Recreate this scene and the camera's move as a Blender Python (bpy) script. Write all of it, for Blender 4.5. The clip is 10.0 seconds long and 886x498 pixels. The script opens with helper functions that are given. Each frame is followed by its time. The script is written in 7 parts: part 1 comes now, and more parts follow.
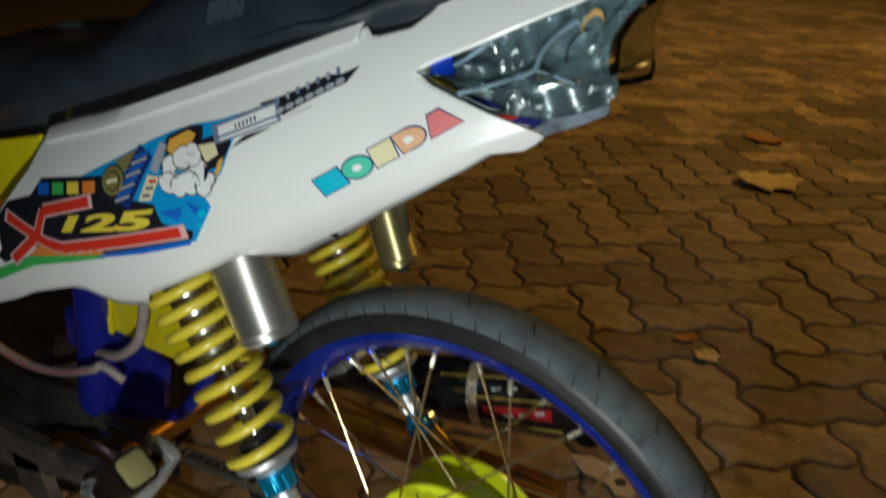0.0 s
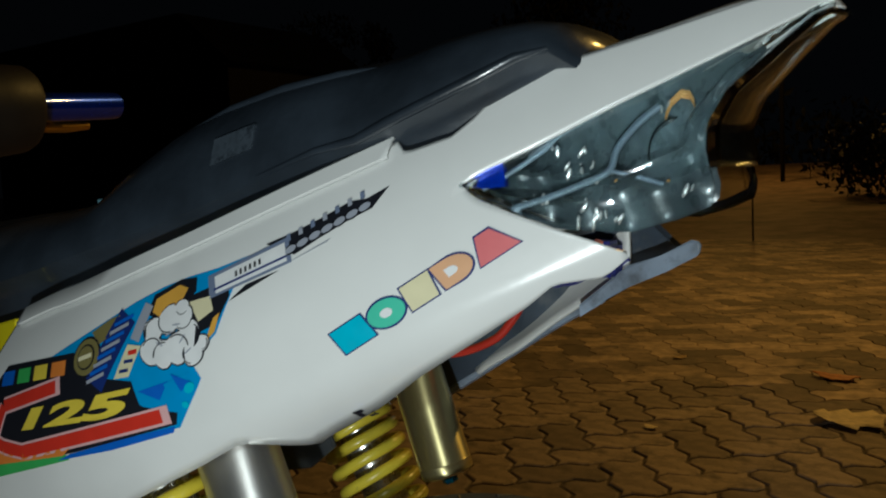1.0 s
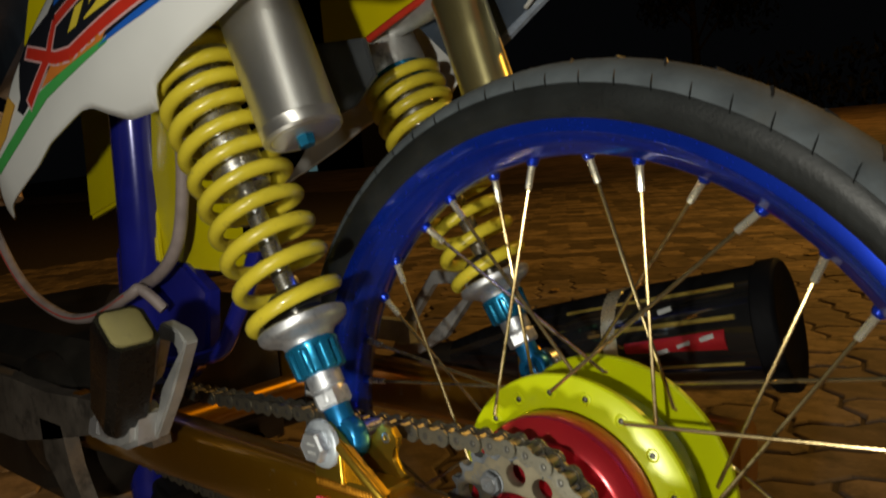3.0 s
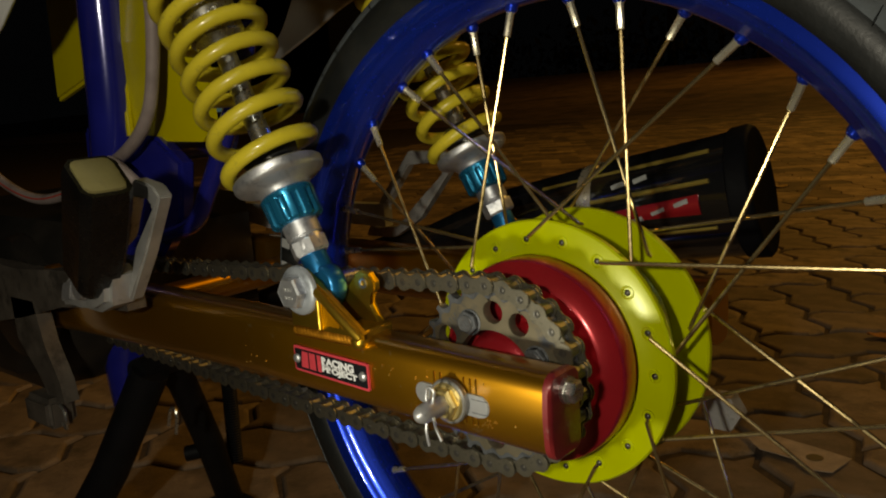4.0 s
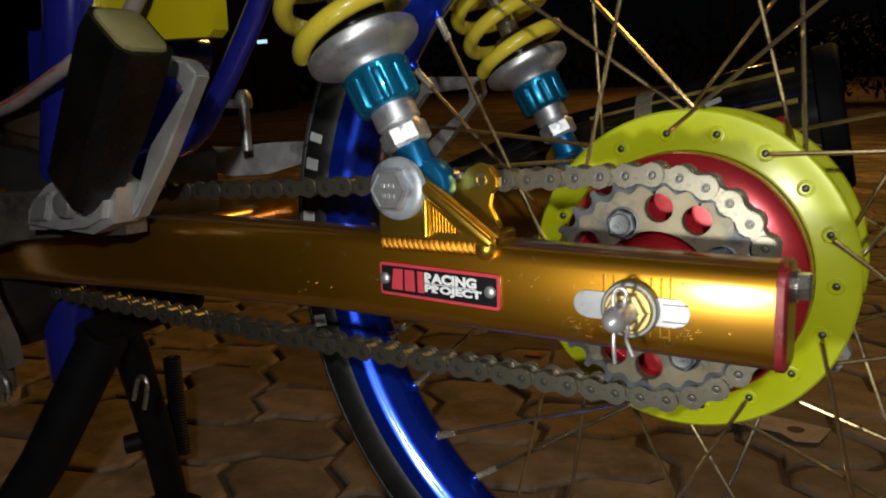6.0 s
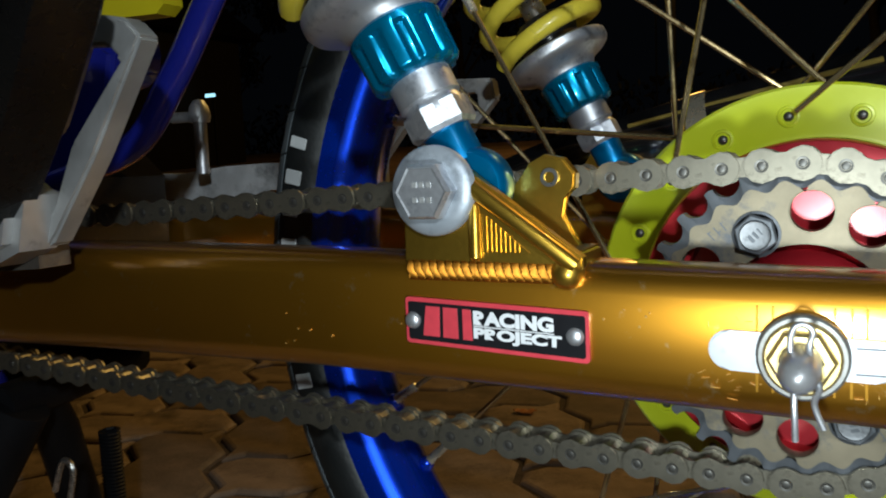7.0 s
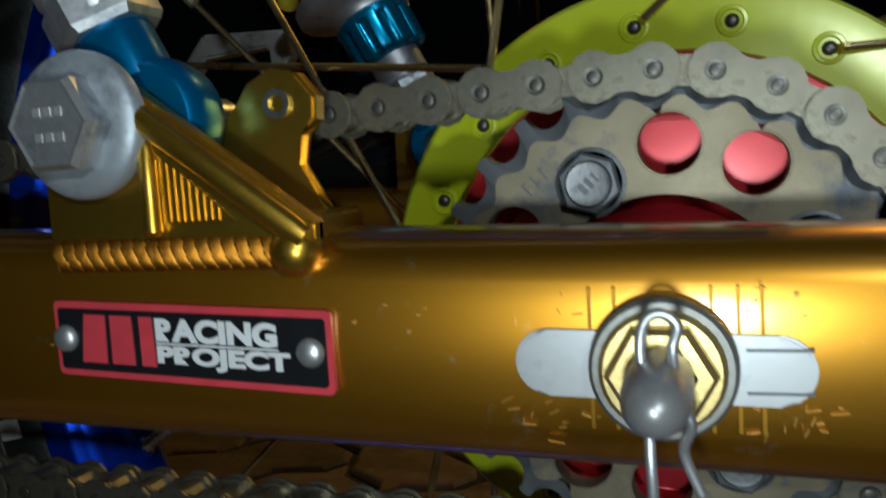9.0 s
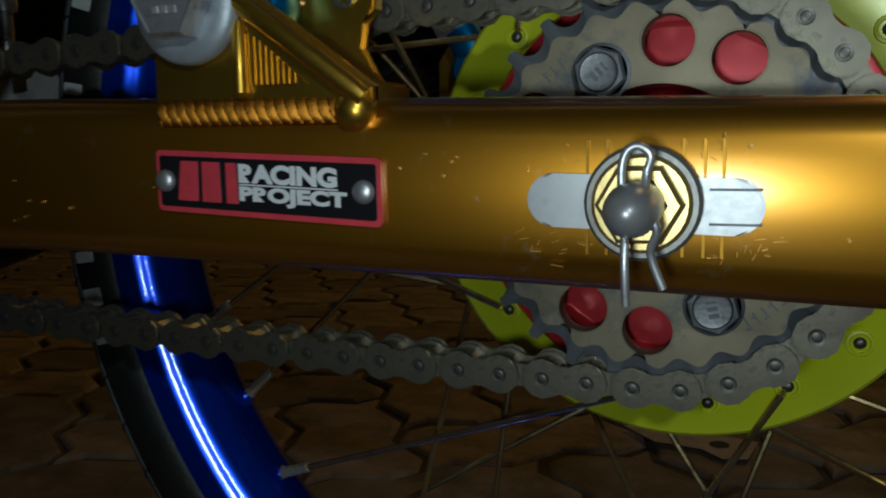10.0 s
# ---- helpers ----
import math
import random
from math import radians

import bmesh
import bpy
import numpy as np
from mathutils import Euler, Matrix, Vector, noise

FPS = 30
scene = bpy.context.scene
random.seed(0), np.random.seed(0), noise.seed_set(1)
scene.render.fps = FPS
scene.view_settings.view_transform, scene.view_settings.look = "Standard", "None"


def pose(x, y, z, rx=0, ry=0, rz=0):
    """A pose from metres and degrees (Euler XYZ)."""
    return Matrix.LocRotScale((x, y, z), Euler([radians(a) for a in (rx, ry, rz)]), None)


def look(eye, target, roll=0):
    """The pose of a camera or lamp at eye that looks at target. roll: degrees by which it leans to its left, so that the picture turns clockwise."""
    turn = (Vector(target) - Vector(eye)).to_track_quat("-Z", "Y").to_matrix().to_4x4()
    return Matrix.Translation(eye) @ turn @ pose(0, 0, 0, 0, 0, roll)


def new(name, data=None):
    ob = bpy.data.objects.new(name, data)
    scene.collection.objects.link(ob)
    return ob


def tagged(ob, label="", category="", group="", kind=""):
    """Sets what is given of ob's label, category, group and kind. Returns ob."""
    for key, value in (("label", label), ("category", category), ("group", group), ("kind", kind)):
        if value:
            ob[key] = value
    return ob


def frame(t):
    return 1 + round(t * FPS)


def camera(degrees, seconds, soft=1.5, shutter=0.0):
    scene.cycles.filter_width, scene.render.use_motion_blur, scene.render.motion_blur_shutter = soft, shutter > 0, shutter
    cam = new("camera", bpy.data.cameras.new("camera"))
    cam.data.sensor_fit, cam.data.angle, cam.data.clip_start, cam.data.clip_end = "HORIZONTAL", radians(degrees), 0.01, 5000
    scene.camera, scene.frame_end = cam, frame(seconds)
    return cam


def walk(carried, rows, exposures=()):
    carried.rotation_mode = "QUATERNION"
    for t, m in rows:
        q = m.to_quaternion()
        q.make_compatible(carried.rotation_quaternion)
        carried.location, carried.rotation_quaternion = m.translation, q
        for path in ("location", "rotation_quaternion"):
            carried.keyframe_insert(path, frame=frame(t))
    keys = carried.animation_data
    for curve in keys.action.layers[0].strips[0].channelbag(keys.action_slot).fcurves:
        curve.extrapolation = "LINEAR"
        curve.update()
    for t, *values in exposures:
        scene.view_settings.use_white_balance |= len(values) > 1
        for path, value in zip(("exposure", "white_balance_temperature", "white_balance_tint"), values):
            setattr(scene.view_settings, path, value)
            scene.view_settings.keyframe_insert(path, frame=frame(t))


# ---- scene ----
cam = camera(56.0, 10.0, soft=1.9, shutter=0.3)
PATH = [
    (0, (0.28, -0.503, 0.808), (-0.661, 1.073, 0.014), 0.0),
    (0.5, (0.228, -0.442, 0.755), (-0.837, 1.209, 0.378), -1.0),
    (1, (0.222, -0.417, 0.71), (-0.881, 1.242, 0.539), -2.6),
    (1.5, (0.232, -0.42, 0.631), (-1.002, 1.153, 0.564), -5.0),
    (2, (0.232, -0.416, 0.58), (-1.053, 1.111, 0.442), -5.9),
    (2.5, (0.245, -0.399, 0.518), (-1.086, 1.083, 0.333), -5.1),
    (3, (0.258, -0.393, 0.478), (-1.086, 1.069, 0.239), -4.8),
    (3.2, (0.261, -0.395, 0.462), (-1.083, 1.06, 0.191), -4.9),
    (4.3, (0.251, -0.411, 0.416), (-1.003, 1.096, 0.022), -4.1),
    (4.5, (0.238, -0.419, 0.412), (-0.988, 1.109, 0.006), -4.1),
    (5, (0.197, -0.436, 0.395), (-0.936, 1.163, -0.003), -3.5),
    (5.5, (0.15, -0.444, 0.382), (-0.926, 1.202, 0.019), -3.3),
    (6, (0.096, -0.423, 0.355), (-0.888, 1.285, 0.015), -2.0),
    (6.2, (0.076, -0.408, 0.346), (-0.881, 1.317, 0.016), -1.7),
    (7.3, (-0.001, -0.316, 0.324), (-0.839, 1.49, 0.136), -2.8),
    (7.5, (-0.005, -0.298, 0.319), (-0.788, 1.534, 0.138), -2.5),
    (8, (-0.011, -0.263, 0.313), (-0.679, 1.613, 0.135), -2.6),
    (8.5, (-0.007, -0.247, 0.323), (-0.657, 1.635, 0.132), -3.6),
    (9, (0.008, -0.243, 0.308), (-0.608, 1.648, 0.098), -3.6),
    (9.5, (0.015, -0.25, 0.291), (-0.597, 1.634, 0.021), -2.4),
    (10, (0.021, -0.279, 0.288), (-0.679, 1.574, 0.011), -1.0),
]
EXPOSURES = [(0.0, 0.35, 6500, 3), (1.0, 0.10, 6150, 2), (2.0, 0.15, 6750, 4), (3.0, 0.25, 7500, 8), (4.3, -0.5, 8700, 7), (5.5, -0.3, 7600, 11), (6.2, 0.05, 6600, 12), (7.5, 0.20, 5800, 1), (8.3, -0.53, 6100, 2), (9.0, -0.82, 5850, 1), (9.5, -1.10, 5750, -1), (10.0, -1.55, 5750, -1)]
walk(cam, [(t, look(eye, target, roll)) for t, eye, target, roll in PATH], EXPOSURES)

# ---- world and lights ----
world = bpy.data.worlds.new("night_sky")
scene.world = world
world.use_nodes = True
world.node_tree.nodes["Background"].inputs[0].default_value = (0.006, 0.007, 0.009, 1)
world.node_tree.nodes["Background"].inputs[1].default_value = 0.15


def lamp(name, kind, place, target, energy, color, size=0.1, angle=None, blend=0.5):
    data = bpy.data.lights.new(name, kind)
    data.energy, data.color = energy, color
    if kind == "AREA":
        data.shape, data.size = "DISK", size
    else:
        data.shadow_soft_size = size
    if kind == "SPOT":
        data.spot_size, data.spot_blend = radians(angle), blend
    ob = new(name, data)
    ob.matrix_world = look(place, target)
    return ob


# three fixed stand-ins for one carried torch: over seat, at cowl, low for chain
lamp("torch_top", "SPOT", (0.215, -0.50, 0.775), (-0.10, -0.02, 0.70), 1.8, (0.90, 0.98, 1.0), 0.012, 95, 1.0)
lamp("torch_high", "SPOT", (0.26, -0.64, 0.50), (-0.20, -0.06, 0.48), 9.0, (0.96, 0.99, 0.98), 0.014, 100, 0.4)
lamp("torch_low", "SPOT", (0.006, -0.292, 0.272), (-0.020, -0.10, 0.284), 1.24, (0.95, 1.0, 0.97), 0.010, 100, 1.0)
# sodium street lamp over the yard, and an unseen one added for near paving
lamp("street_light", "POINT", (-3.4, 15.0, 4.5), (0, 0, 0), 200.0, (1.0, 0.50, 0.10), 0.15)
lamp("street_light_near", "SPOT", (1.6, 4.6, 4.6), (-0.5, 3.4, 0.0), 330.0, (1.0, 0.58, 0.14), 0.12, 112, 1.0)


# ---- materials ----
def mat(name, color, rough=0.5, metal=0.0, vary=0.12, grain=60.0, bump=0.05, bump_scale=400.0, coat=0.0, dirt=None, dirt_amount=0.0,
        dirt_scale=25.0, rough_vary=0.15, spec=0.5, random_tint=0.0, island_tint=0.0, aniso=0.0, turn=0.0, coat_rough=0.06, coat_ior=1.5):
    """Procedural surface: base colour varied at two scales, uneven gloss, fine relief, and optional patches of dirt."""
    m = bpy.data.materials.new(name)
    m.use_nodes = True
    nt = m.node_tree
    b = nt.nodes["Principled BSDF"]
    tc = nt.nodes.new("ShaderNodeTexCoord")
    n1 = nt.nodes.new("ShaderNodeTexNoise")
    n1.inputs["Scale"].default_value, n1.inputs["Detail"].default_value = grain, 4
    n2 = nt.nodes.new("ShaderNodeTexNoise")
    n2.inputs["Scale"].default_value, n2.inputs["Detail"].default_value = bump_scale, 3
    nt.links.new(tc.outputs["Object"], n1.inputs["Vector"])
    nt.links.new(tc.outputs["Object"], n2.inputs["Vector"])
    ramp = nt.nodes.new("ShaderNodeValToRGB")
    lo = [max(0, c * (1 - vary)) for c in color]
    hi = [min(1, c * (1 + vary)) for c in color]
    ramp.color_ramp.elements[0].color, ramp.color_ramp.elements[0].position = (*lo, 1), 0.3
    ramp.color_ramp.elements[1].color, ramp.color_ramp.elements[1].position = (*hi, 1), 0.7
    nt.links.new(n1.outputs["Fac"], ramp.inputs["Fac"])
    out = ramp.outputs["Color"]
    if random_tint:
        info = nt.nodes.new("ShaderNodeObjectInfo")
        rr = nt.nodes.new("ShaderNodeMapRange")
        rr.inputs["To Min"].default_value, rr.inputs["To Max"].default_value = 1 - random_tint, 1 + random_tint
        nt.links.new(info.outputs["Random"], rr.inputs["Value"])
        mul = nt.nodes.new("ShaderNodeVectorMath")
        mul.operation = "SCALE"
        nt.links.new(out, mul.inputs[0])
        nt.links.new(rr.outputs["Result"], mul.inputs["Scale"])
        out = mul.outputs["Vector"]
    if island_tint:
        geo = nt.nodes.new("ShaderNodeNewGeometry")
        rr = nt.nodes.new("ShaderNodeMapRange")
        rr.inputs["To Min"].default_value, rr.inputs["To Max"].default_value = 1 - island_tint, 1 + island_tint
        nt.links.new(geo.outputs["Random Per Island"], rr.inputs["Value"])
        mul = nt.nodes.new("ShaderNodeVectorMath")
        mul.operation = "SCALE"
        nt.links.new(out, mul.inputs[0])
        nt.links.new(rr.outputs["Result"], mul.inputs["Scale"])
        out = mul.outputs["Vector"]
    mr = nt.nodes.new("ShaderNodeMapRange")
    mr.inputs["To Min"].default_value, mr.inputs["To Max"].default_value = max(0.02, rough * (1 - rough_vary)), min(1, rough * (1 + rough_vary))
    nt.links.new(n2.outputs["Fac"], mr.inputs["Value"])
    rough_out = mr.outputs["Result"]
    if dirt:
        n3 = nt.nodes.new("ShaderNodeTexNoise")
        n3.inputs["Scale"].default_value, n3.inputs["Detail"].default_value, n3.inputs["Roughness"].default_value = dirt_scale, 8, 0.7
        nt.links.new(tc.outputs["Object"], n3.inputs["Vector"])
        edge = nt.nodes.new("ShaderNodeMapRange")
        edge.inputs["From Min"].default_value, edge.inputs["From Max"].default_value = 0.62 - 0.3 * dirt_amount, 0.78 - 0.3 * dirt_amount
        nt.links.new(n3.outputs["Fac"], edge.inputs["Value"])
        mix = nt.nodes.new("ShaderNodeMix")
        mix.data_type = "RGBA"
        nt.links.new(edge.outputs["Result"], mix.inputs["Factor"])
        nt.links.new(out, mix.inputs["A"])
        mix.inputs["B"].default_value = (*dirt, 1)
        out = mix.outputs["Result"]
    nt.links.new(out, b.inputs["Base Color"])
    nt.links.new(rough_out, b.inputs["Roughness"])
    b.inputs["Metallic"].default_value = metal
    b.inputs["Coat Weight"].default_value = coat
    b.inputs["Coat Roughness"].default_value, b.inputs["Coat IOR"].default_value = coat_rough, coat_ior
    b.inputs["Specular IOR Level"].default_value = spec
    b.inputs["Anisotropic"].default_value = aniso
    b.inputs["Anisotropic Rotation"].default_value = turn
    if bump:
        bm_ = nt.nodes.new("ShaderNodeBump")
        bm_.inputs["Strength"].default_value, bm_.inputs["Distance"].default_value = bump, 0.001
        nt.links.new(n2.outputs["Fac"], bm_.inputs["Height"])
        nt.links.new(bm_.outputs["Normal"], b.inputs["Normal"])
    return m


def glow(name, color, strength):
    m = bpy.data.materials.new(name)
    m.use_nodes = True
    b = m.node_tree.nodes["Principled BSDF"]
    b.inputs["Base Color"].default_value = (*color, 1)
    b.inputs["Emission Color"].default_value, b.inputs["Emission Strength"].default_value = (*color, 1), strength
    return m


WHITE = mat("white_plastic", (0.78, 0.78, 0.76), 0.22, 0, 0.03, 20, 0.01, 300, 0.5)
BLACK_PLASTIC = mat("black_plastic", (0.018, 0.019, 0.021), 0.42, 0, 0.25, 40, 0.1, 700)
GREY_PLASTIC = mat("dark_grey_plastic", (0.05, 0.055, 0.06), 0.38, 0, 0.25, 30, 0.06, 500, dirt=(0.12, 0.12, 0.12), dirt_amount=0.3, dirt_scale=14)
SEAT = mat("black_vinyl", (0.024, 0.032, 0.043), 0.34, 0, 0.35, 22, 0.30, 160, 1.0, coat_rough=0.18, coat_ior=1.6)
RUBBER = mat("tyre_rubber", (0.011, 0.0125, 0.0125), 0.45, 0, 0.3, 50, 0.15, 500, dirt=(0.022, 0.021, 0.019), dirt_amount=0.3, dirt_scale=18)
BLUE_RIM = mat("blue_anodised_rim", (0.004, 0.048, 0.64), 0.27, 0.75, 0.12, 30, 0.0, 500, 1.0, rough_vary=0.04, coat_rough=0.07)
BLUE_PAINT = mat("deep_blue_paint", (0.012, 0.016, 0.22), 0.2, 0.1, 0.15, 25, 0.02, 300, 0.6)
YELLOW = mat("yellow_plastic", (0.62, 0.52, 0.01), 0.3, 0, 0.06, 20, 0.02, 300, 0.3)
SPRING = mat("yellow_spring_paint", (0.72, 0.58, 0.05), 0.3, 0, 0.08, 60, 0.05, 600, 0.3, dirt=(0.3, 0.24, 0.05), dirt_amount=0.1, dirt_scale=60)
LIME = mat("lime_anodised_hub", (0.55, 0.62, 0.010), 0.34, 0.1, 0.06, 40, 0.02, 500, 1.0, coat_rough=0.28)
RED = mat("red_anodised", (0.52, 0.020, 0.032), 0.3, 0.45, 0.1, 40, 0.006, 400, 0.8, coat_rough=0.2)
GOLD = mat("gold_anodised_arm", (0.62, 0.285, 0.018), 0.34, 0.94, 0.10, 14, 0.0, 1500, 1.0, rough_vary=0.05, aniso=0.35, coat_rough=0.17, coat_ior=1.7, dirt=(0.72, 0.56, 0.3), dirt_amount=0.02, dirt_scale=90)
GOLD_BRIGHT = mat("gold_anodised_bracket", (0.66, 0.40, 0.05), 0.32, 0.95, 0.1, 40, 0.008, 900, 0.2)
GOLD_DARK = mat("gold_anodised_weld", (0.36, 0.145, 0.014), 0.44, 0.95, 0.3, 120, 0.2, 400)
STEEL = mat("brushed_steel", (0.62, 0.61, 0.58), 0.28, 0.95, 0.1, 60, 0.05, 500)
ALU = mat("worn_aluminium", (0.58, 0.58, 0.57), 0.46, 0.65, 0.2, 50, 0.12, 400, dirt=(0.14, 0.135, 0.13), dirt_amount=0.22, dirt_scale=40)
ALU_BRIGHT = mat("satin_aluminium", (0.66, 0.67, 0.70), 0.42, 0.85, 0.12, 60, 0.06, 600, dirt=(0.32, 0.34, 0.38), dirt_amount=0.3, dirt_scale=110)
ZINC = mat("dull_zinc_plating", (0.44, 0.48, 0.53), 0.46, 0.45, 0.12, 60, 0.06, 600, dirt=(0.27, 0.30, 0.34), dirt_amount=0.3, dirt_scale=110)
CHROME = mat("gold_tinted_chrome", (0.76, 0.70, 0.54), 0.28, 0.75, 0.15, 60, 0.03, 300)
CAN_STEEL = mat("satin_steel_can", (0.82, 0.80, 0.76), 0.45, 0.92, 0.06, 30, 0.01, 700, aniso=0.75, turn=0.25)
CAN_GOLD = mat("pale_gold_can", (0.70, 0.61, 0.30), 0.36, 0.92, 0.08, 30, 0.01, 700, aniso=0.75, turn=0.25)
SPOKE = mat("gold_spoke", (0.66, 0.50, 0.25), 0.24, 0.93, 0.2, 60, 0.05, 500, dirt=(0.16, 0.09, 0.02), dirt_amount=0.3, dirt_scale=60)
CHAIN = mat("oily_chain_steel", (0.25, 0.23, 0.18), 0.42, 0.88, 0.15, 120, 0.02, 900, dirt=(0.06, 0.05, 0.035), dirt_amount=0.25, dirt_scale=120)
PIN = mat("chain_pin_steel", (0.13, 0.125, 0.115), 0.42, 0.85, 0.2, 120, 0.02, 900)
SPROCKET = mat("bead_blasted_sprocket", (0.25, 0.215, 0.150), 0.50, 0.8, 0.18, 70, 0.03, 2500, dirt=(0.10, 0.11, 0.13), dirt_amount=0.33, dirt_scale=60)
TOOTH = mat("dark_greasy_teeth", (0.135, 0.145, 0.160), 0.5, 0.5, 0.2, 90, 0.05, 700)
STUD = mat("dull_grey_stud", (0.20, 0.205, 0.215), 0.42, 0.75, 0.2, 120, 0.06, 900, dirt=(0.09, 0.095, 0.10), dirt_amount=0.3, dirt_scale=150)
CYAN_CAST = mat("cyan_anodised_casting", (0.003, 0.17, 0.40), 0.34, 0.7, 0.12, 50, 0.06, 500, 0.3, coat_rough=0.2)
CYAN = mat("cyan_anodised", (0.005, 0.22, 0.42), 0.26, 0.7, 0.12, 50, 0.03, 500, 0.3)
BLACK_PAINT = mat("black_stand_paint", (0.006, 0.006, 0.007), 0.55, 0.0, 0.3, 40, 0.1, 300, spec=0.2)
BLACK_GLOSS = mat("black_gloss_muffler", (0.012, 0.012, 0.013), 0.12, 0.2, 0.3, 30, 0.02, 200, 0.8)
HOSE = mat("grey_rubber_hose", (0.30, 0.24, 0.225), 0.5, 0, 0.2, 60, 0.1, 500)
ENGINE = mat("dark_engine_casting", (0.034, 0.029, 0.024), 0.38, 0.5, 0.3, 25, 0.12, 300, dirt=(0.02, 0.018, 0.015), dirt_amount=0.4, dirt_scale=12)
CABLE_RED = mat("red_cable", (0.55, 0.035, 0.02), 0.4, 0, 0.1, 60, 0.05, 300)
WIRE_BLUE = mat("dark_blue_wiring", (0.015, 0.02, 0.22), 0.4, 0, 0.3, 60, 0.1, 300)
TREAD = mat("dusty_tread", (0.094, 0.108, 0.117), 0.72, 0, 0.35, 30, 0.25, 400, spec=0.25, dirt=(0.095, 0.098, 0.095), dirt_amount=0.35, dirt_scale=14)
WHITE_MARK = mat("white_print_and_highlight", (0.5, 0.52, 0.52), 0.5, 0, 0.15, 90, 0.05, 400)
INK = {}


def ink(name, color, rough=0.3):
    if name not in INK:
        INK[name] = mat("print_" + name, color, rough, 0, 0.05, 80, 0.0, 300, 0.4)
    return INK[name]


# ---- mesh helpers ----
def part(name, bm, material, parent=None, label="", smooth=True, loc=None):
    """Links a bmesh as one mesh object under a thing or a part."""
    me = bpy.data.meshes.new(name)
    bmesh.ops.recalc_face_normals(bm, faces=bm.faces[:])
    bm.to_mesh(me)
    bm.free()
    if isinstance(material, (list, tuple)):
        for x in material:
            me.materials.append(x)
    else:
        me.materials.append(material)
    for f in me.polygons:
        f.use_smooth = smooth
    if smooth:
        me.set_sharp_from_angle(angle=radians(38))
    ob = new(name, me)
    if parent:
        ob.parent = parent
    if loc is not None:
        ob.matrix_local = loc
    if label:
        ob["label"] = label
    return ob


def share(name, ob, m, parent):
    """Another object on the same mesh, at pose m."""
    o = new(name, ob.data)
    o.parent = parent
    o.matrix_local = m
    return o


def empty(name, place=(0, 0, 0)):
    e = new(name)
    e.empty_display_size = 0.05
    e.location = place
    return e


def axis_frame(a, b):
    """Pose with z from a to b, at a."""
    d = Vector(b) - Vector(a)
    return Matrix.Translation(a) @ d.to_track_quat("Z", "Y").to_matrix().to_4x4()


ALONG_Y = Matrix.Rotation(radians(-90), 4, "X")  # z of a lathe turned to +y


def lathe(bm, prof, n=32, m=None, closed=False):
    """Revolves (radius, height) pairs round z; closed joins the last ring to the first."""
    m = m or Matrix()
    rings = []
    for r, z in prof:
        if r < 1e-6:
            rings.append([bm.verts.new(m @ Vector((0, 0, z)))])
        else:
            rings.append([bm.verts.new(m @ Vector((r * math.cos(2 * math.pi * k / n), r * math.sin(2 * math.pi * k / n), z))) for k in range(n)])
    pairs = list(zip(rings, rings[1:]))
    if closed:
        pairs.append((rings[-1], rings[0]))
    for a, b in pairs:
        for k in range(n):
            k2 = (k + 1) % n
            vs = [a[k % len(a)], a[k2 % len(a)], b[k2 % len(b)], b[k % len(b)]]
            vs = [v for i, v in enumerate(vs) if v not in vs[:i]]
            if len(vs) > 2:
                try:
                    bm.faces.new(vs)
                except ValueError:
                    pass
    return bm


def tube(bm, pts, r, n=10, cap=True):
    """A round bar along points; r may be a number or one per point."""
    pts = [Vector(p) for p in pts]
    rs = r if isinstance(r, (list, tuple)) else [r] * len(pts)
    side = None
    rings = []
    for i, p in enumerate(pts):
        d = (pts[min(i + 1, len(pts) - 1)] - pts[max(i - 1, 0)]).normalized()
        if side is None:
            side = d.orthogonal().normalized()
        side = (side - d * side.dot(d)).normalized()
        up = d.cross(side)
        rings.append([bm.verts.new(p + rs[i] * (math.cos(2 * math.pi * k / n) * side + math.sin(2 * math.pi * k / n) * up)) for k in range(n)])
    for a, b in zip(rings, rings[1:]):
        for k in range(n):
            bm.faces.new((a[k], a[(k + 1) % n], b[(k + 1) % n], b[k]))
    if cap:
        bm.faces.new(rings[0])
        bm.faces.new(rings[-1])
    return bm


def curve_pts(pts, n=8):
    """Catmull-Rom points through the given ones."""
    pts = [Vector(p) for p in pts]
    out = []
    for i in range(len(pts) - 1):
        p0, p1, p2, p3 = pts[max(i - 1, 0)], pts[i], pts[i + 1], pts[min(i + 2, len(pts) - 1)]
        for k in range(n):
            t = k / n
            out.append(0.5 * (2 * p1 + (p2 - p0) * t + (2 * p0 - 5 * p1 + 4 * p2 - p3) * t * t + (3 * p1 - p0 - 3 * p2 + p3) * t ** 3))
    out.append(pts[-1])
    return out


def slab(bm, outline, y0, y1, bevel=0.0, m=None):
    """A plate with an outline in x and z, from y0 to y1."""
    m = m or Matrix()
    a = [bm.verts.new(m @ Vector((x, y0, z))) for x, z in outline]
    b = [bm.verts.new(m @ Vector((x, y1, z))) for x, z in outline]
    fs = [bm.faces.new(a), bm.faces.new(b)]
    n = len(outline)
    for k in range(n):
        fs.append(bm.faces.new((a[k], a[(k + 1) % n], b[(k + 1) % n], b[k])))
    if bevel:
        es = [e for e in {e for f in fs[:2] for e in f.edges}]
        bmesh.ops.bevel(bm, geom=es, offset=bevel, segments=2, affect="EDGES", clamp_overlap=True)
    return bm


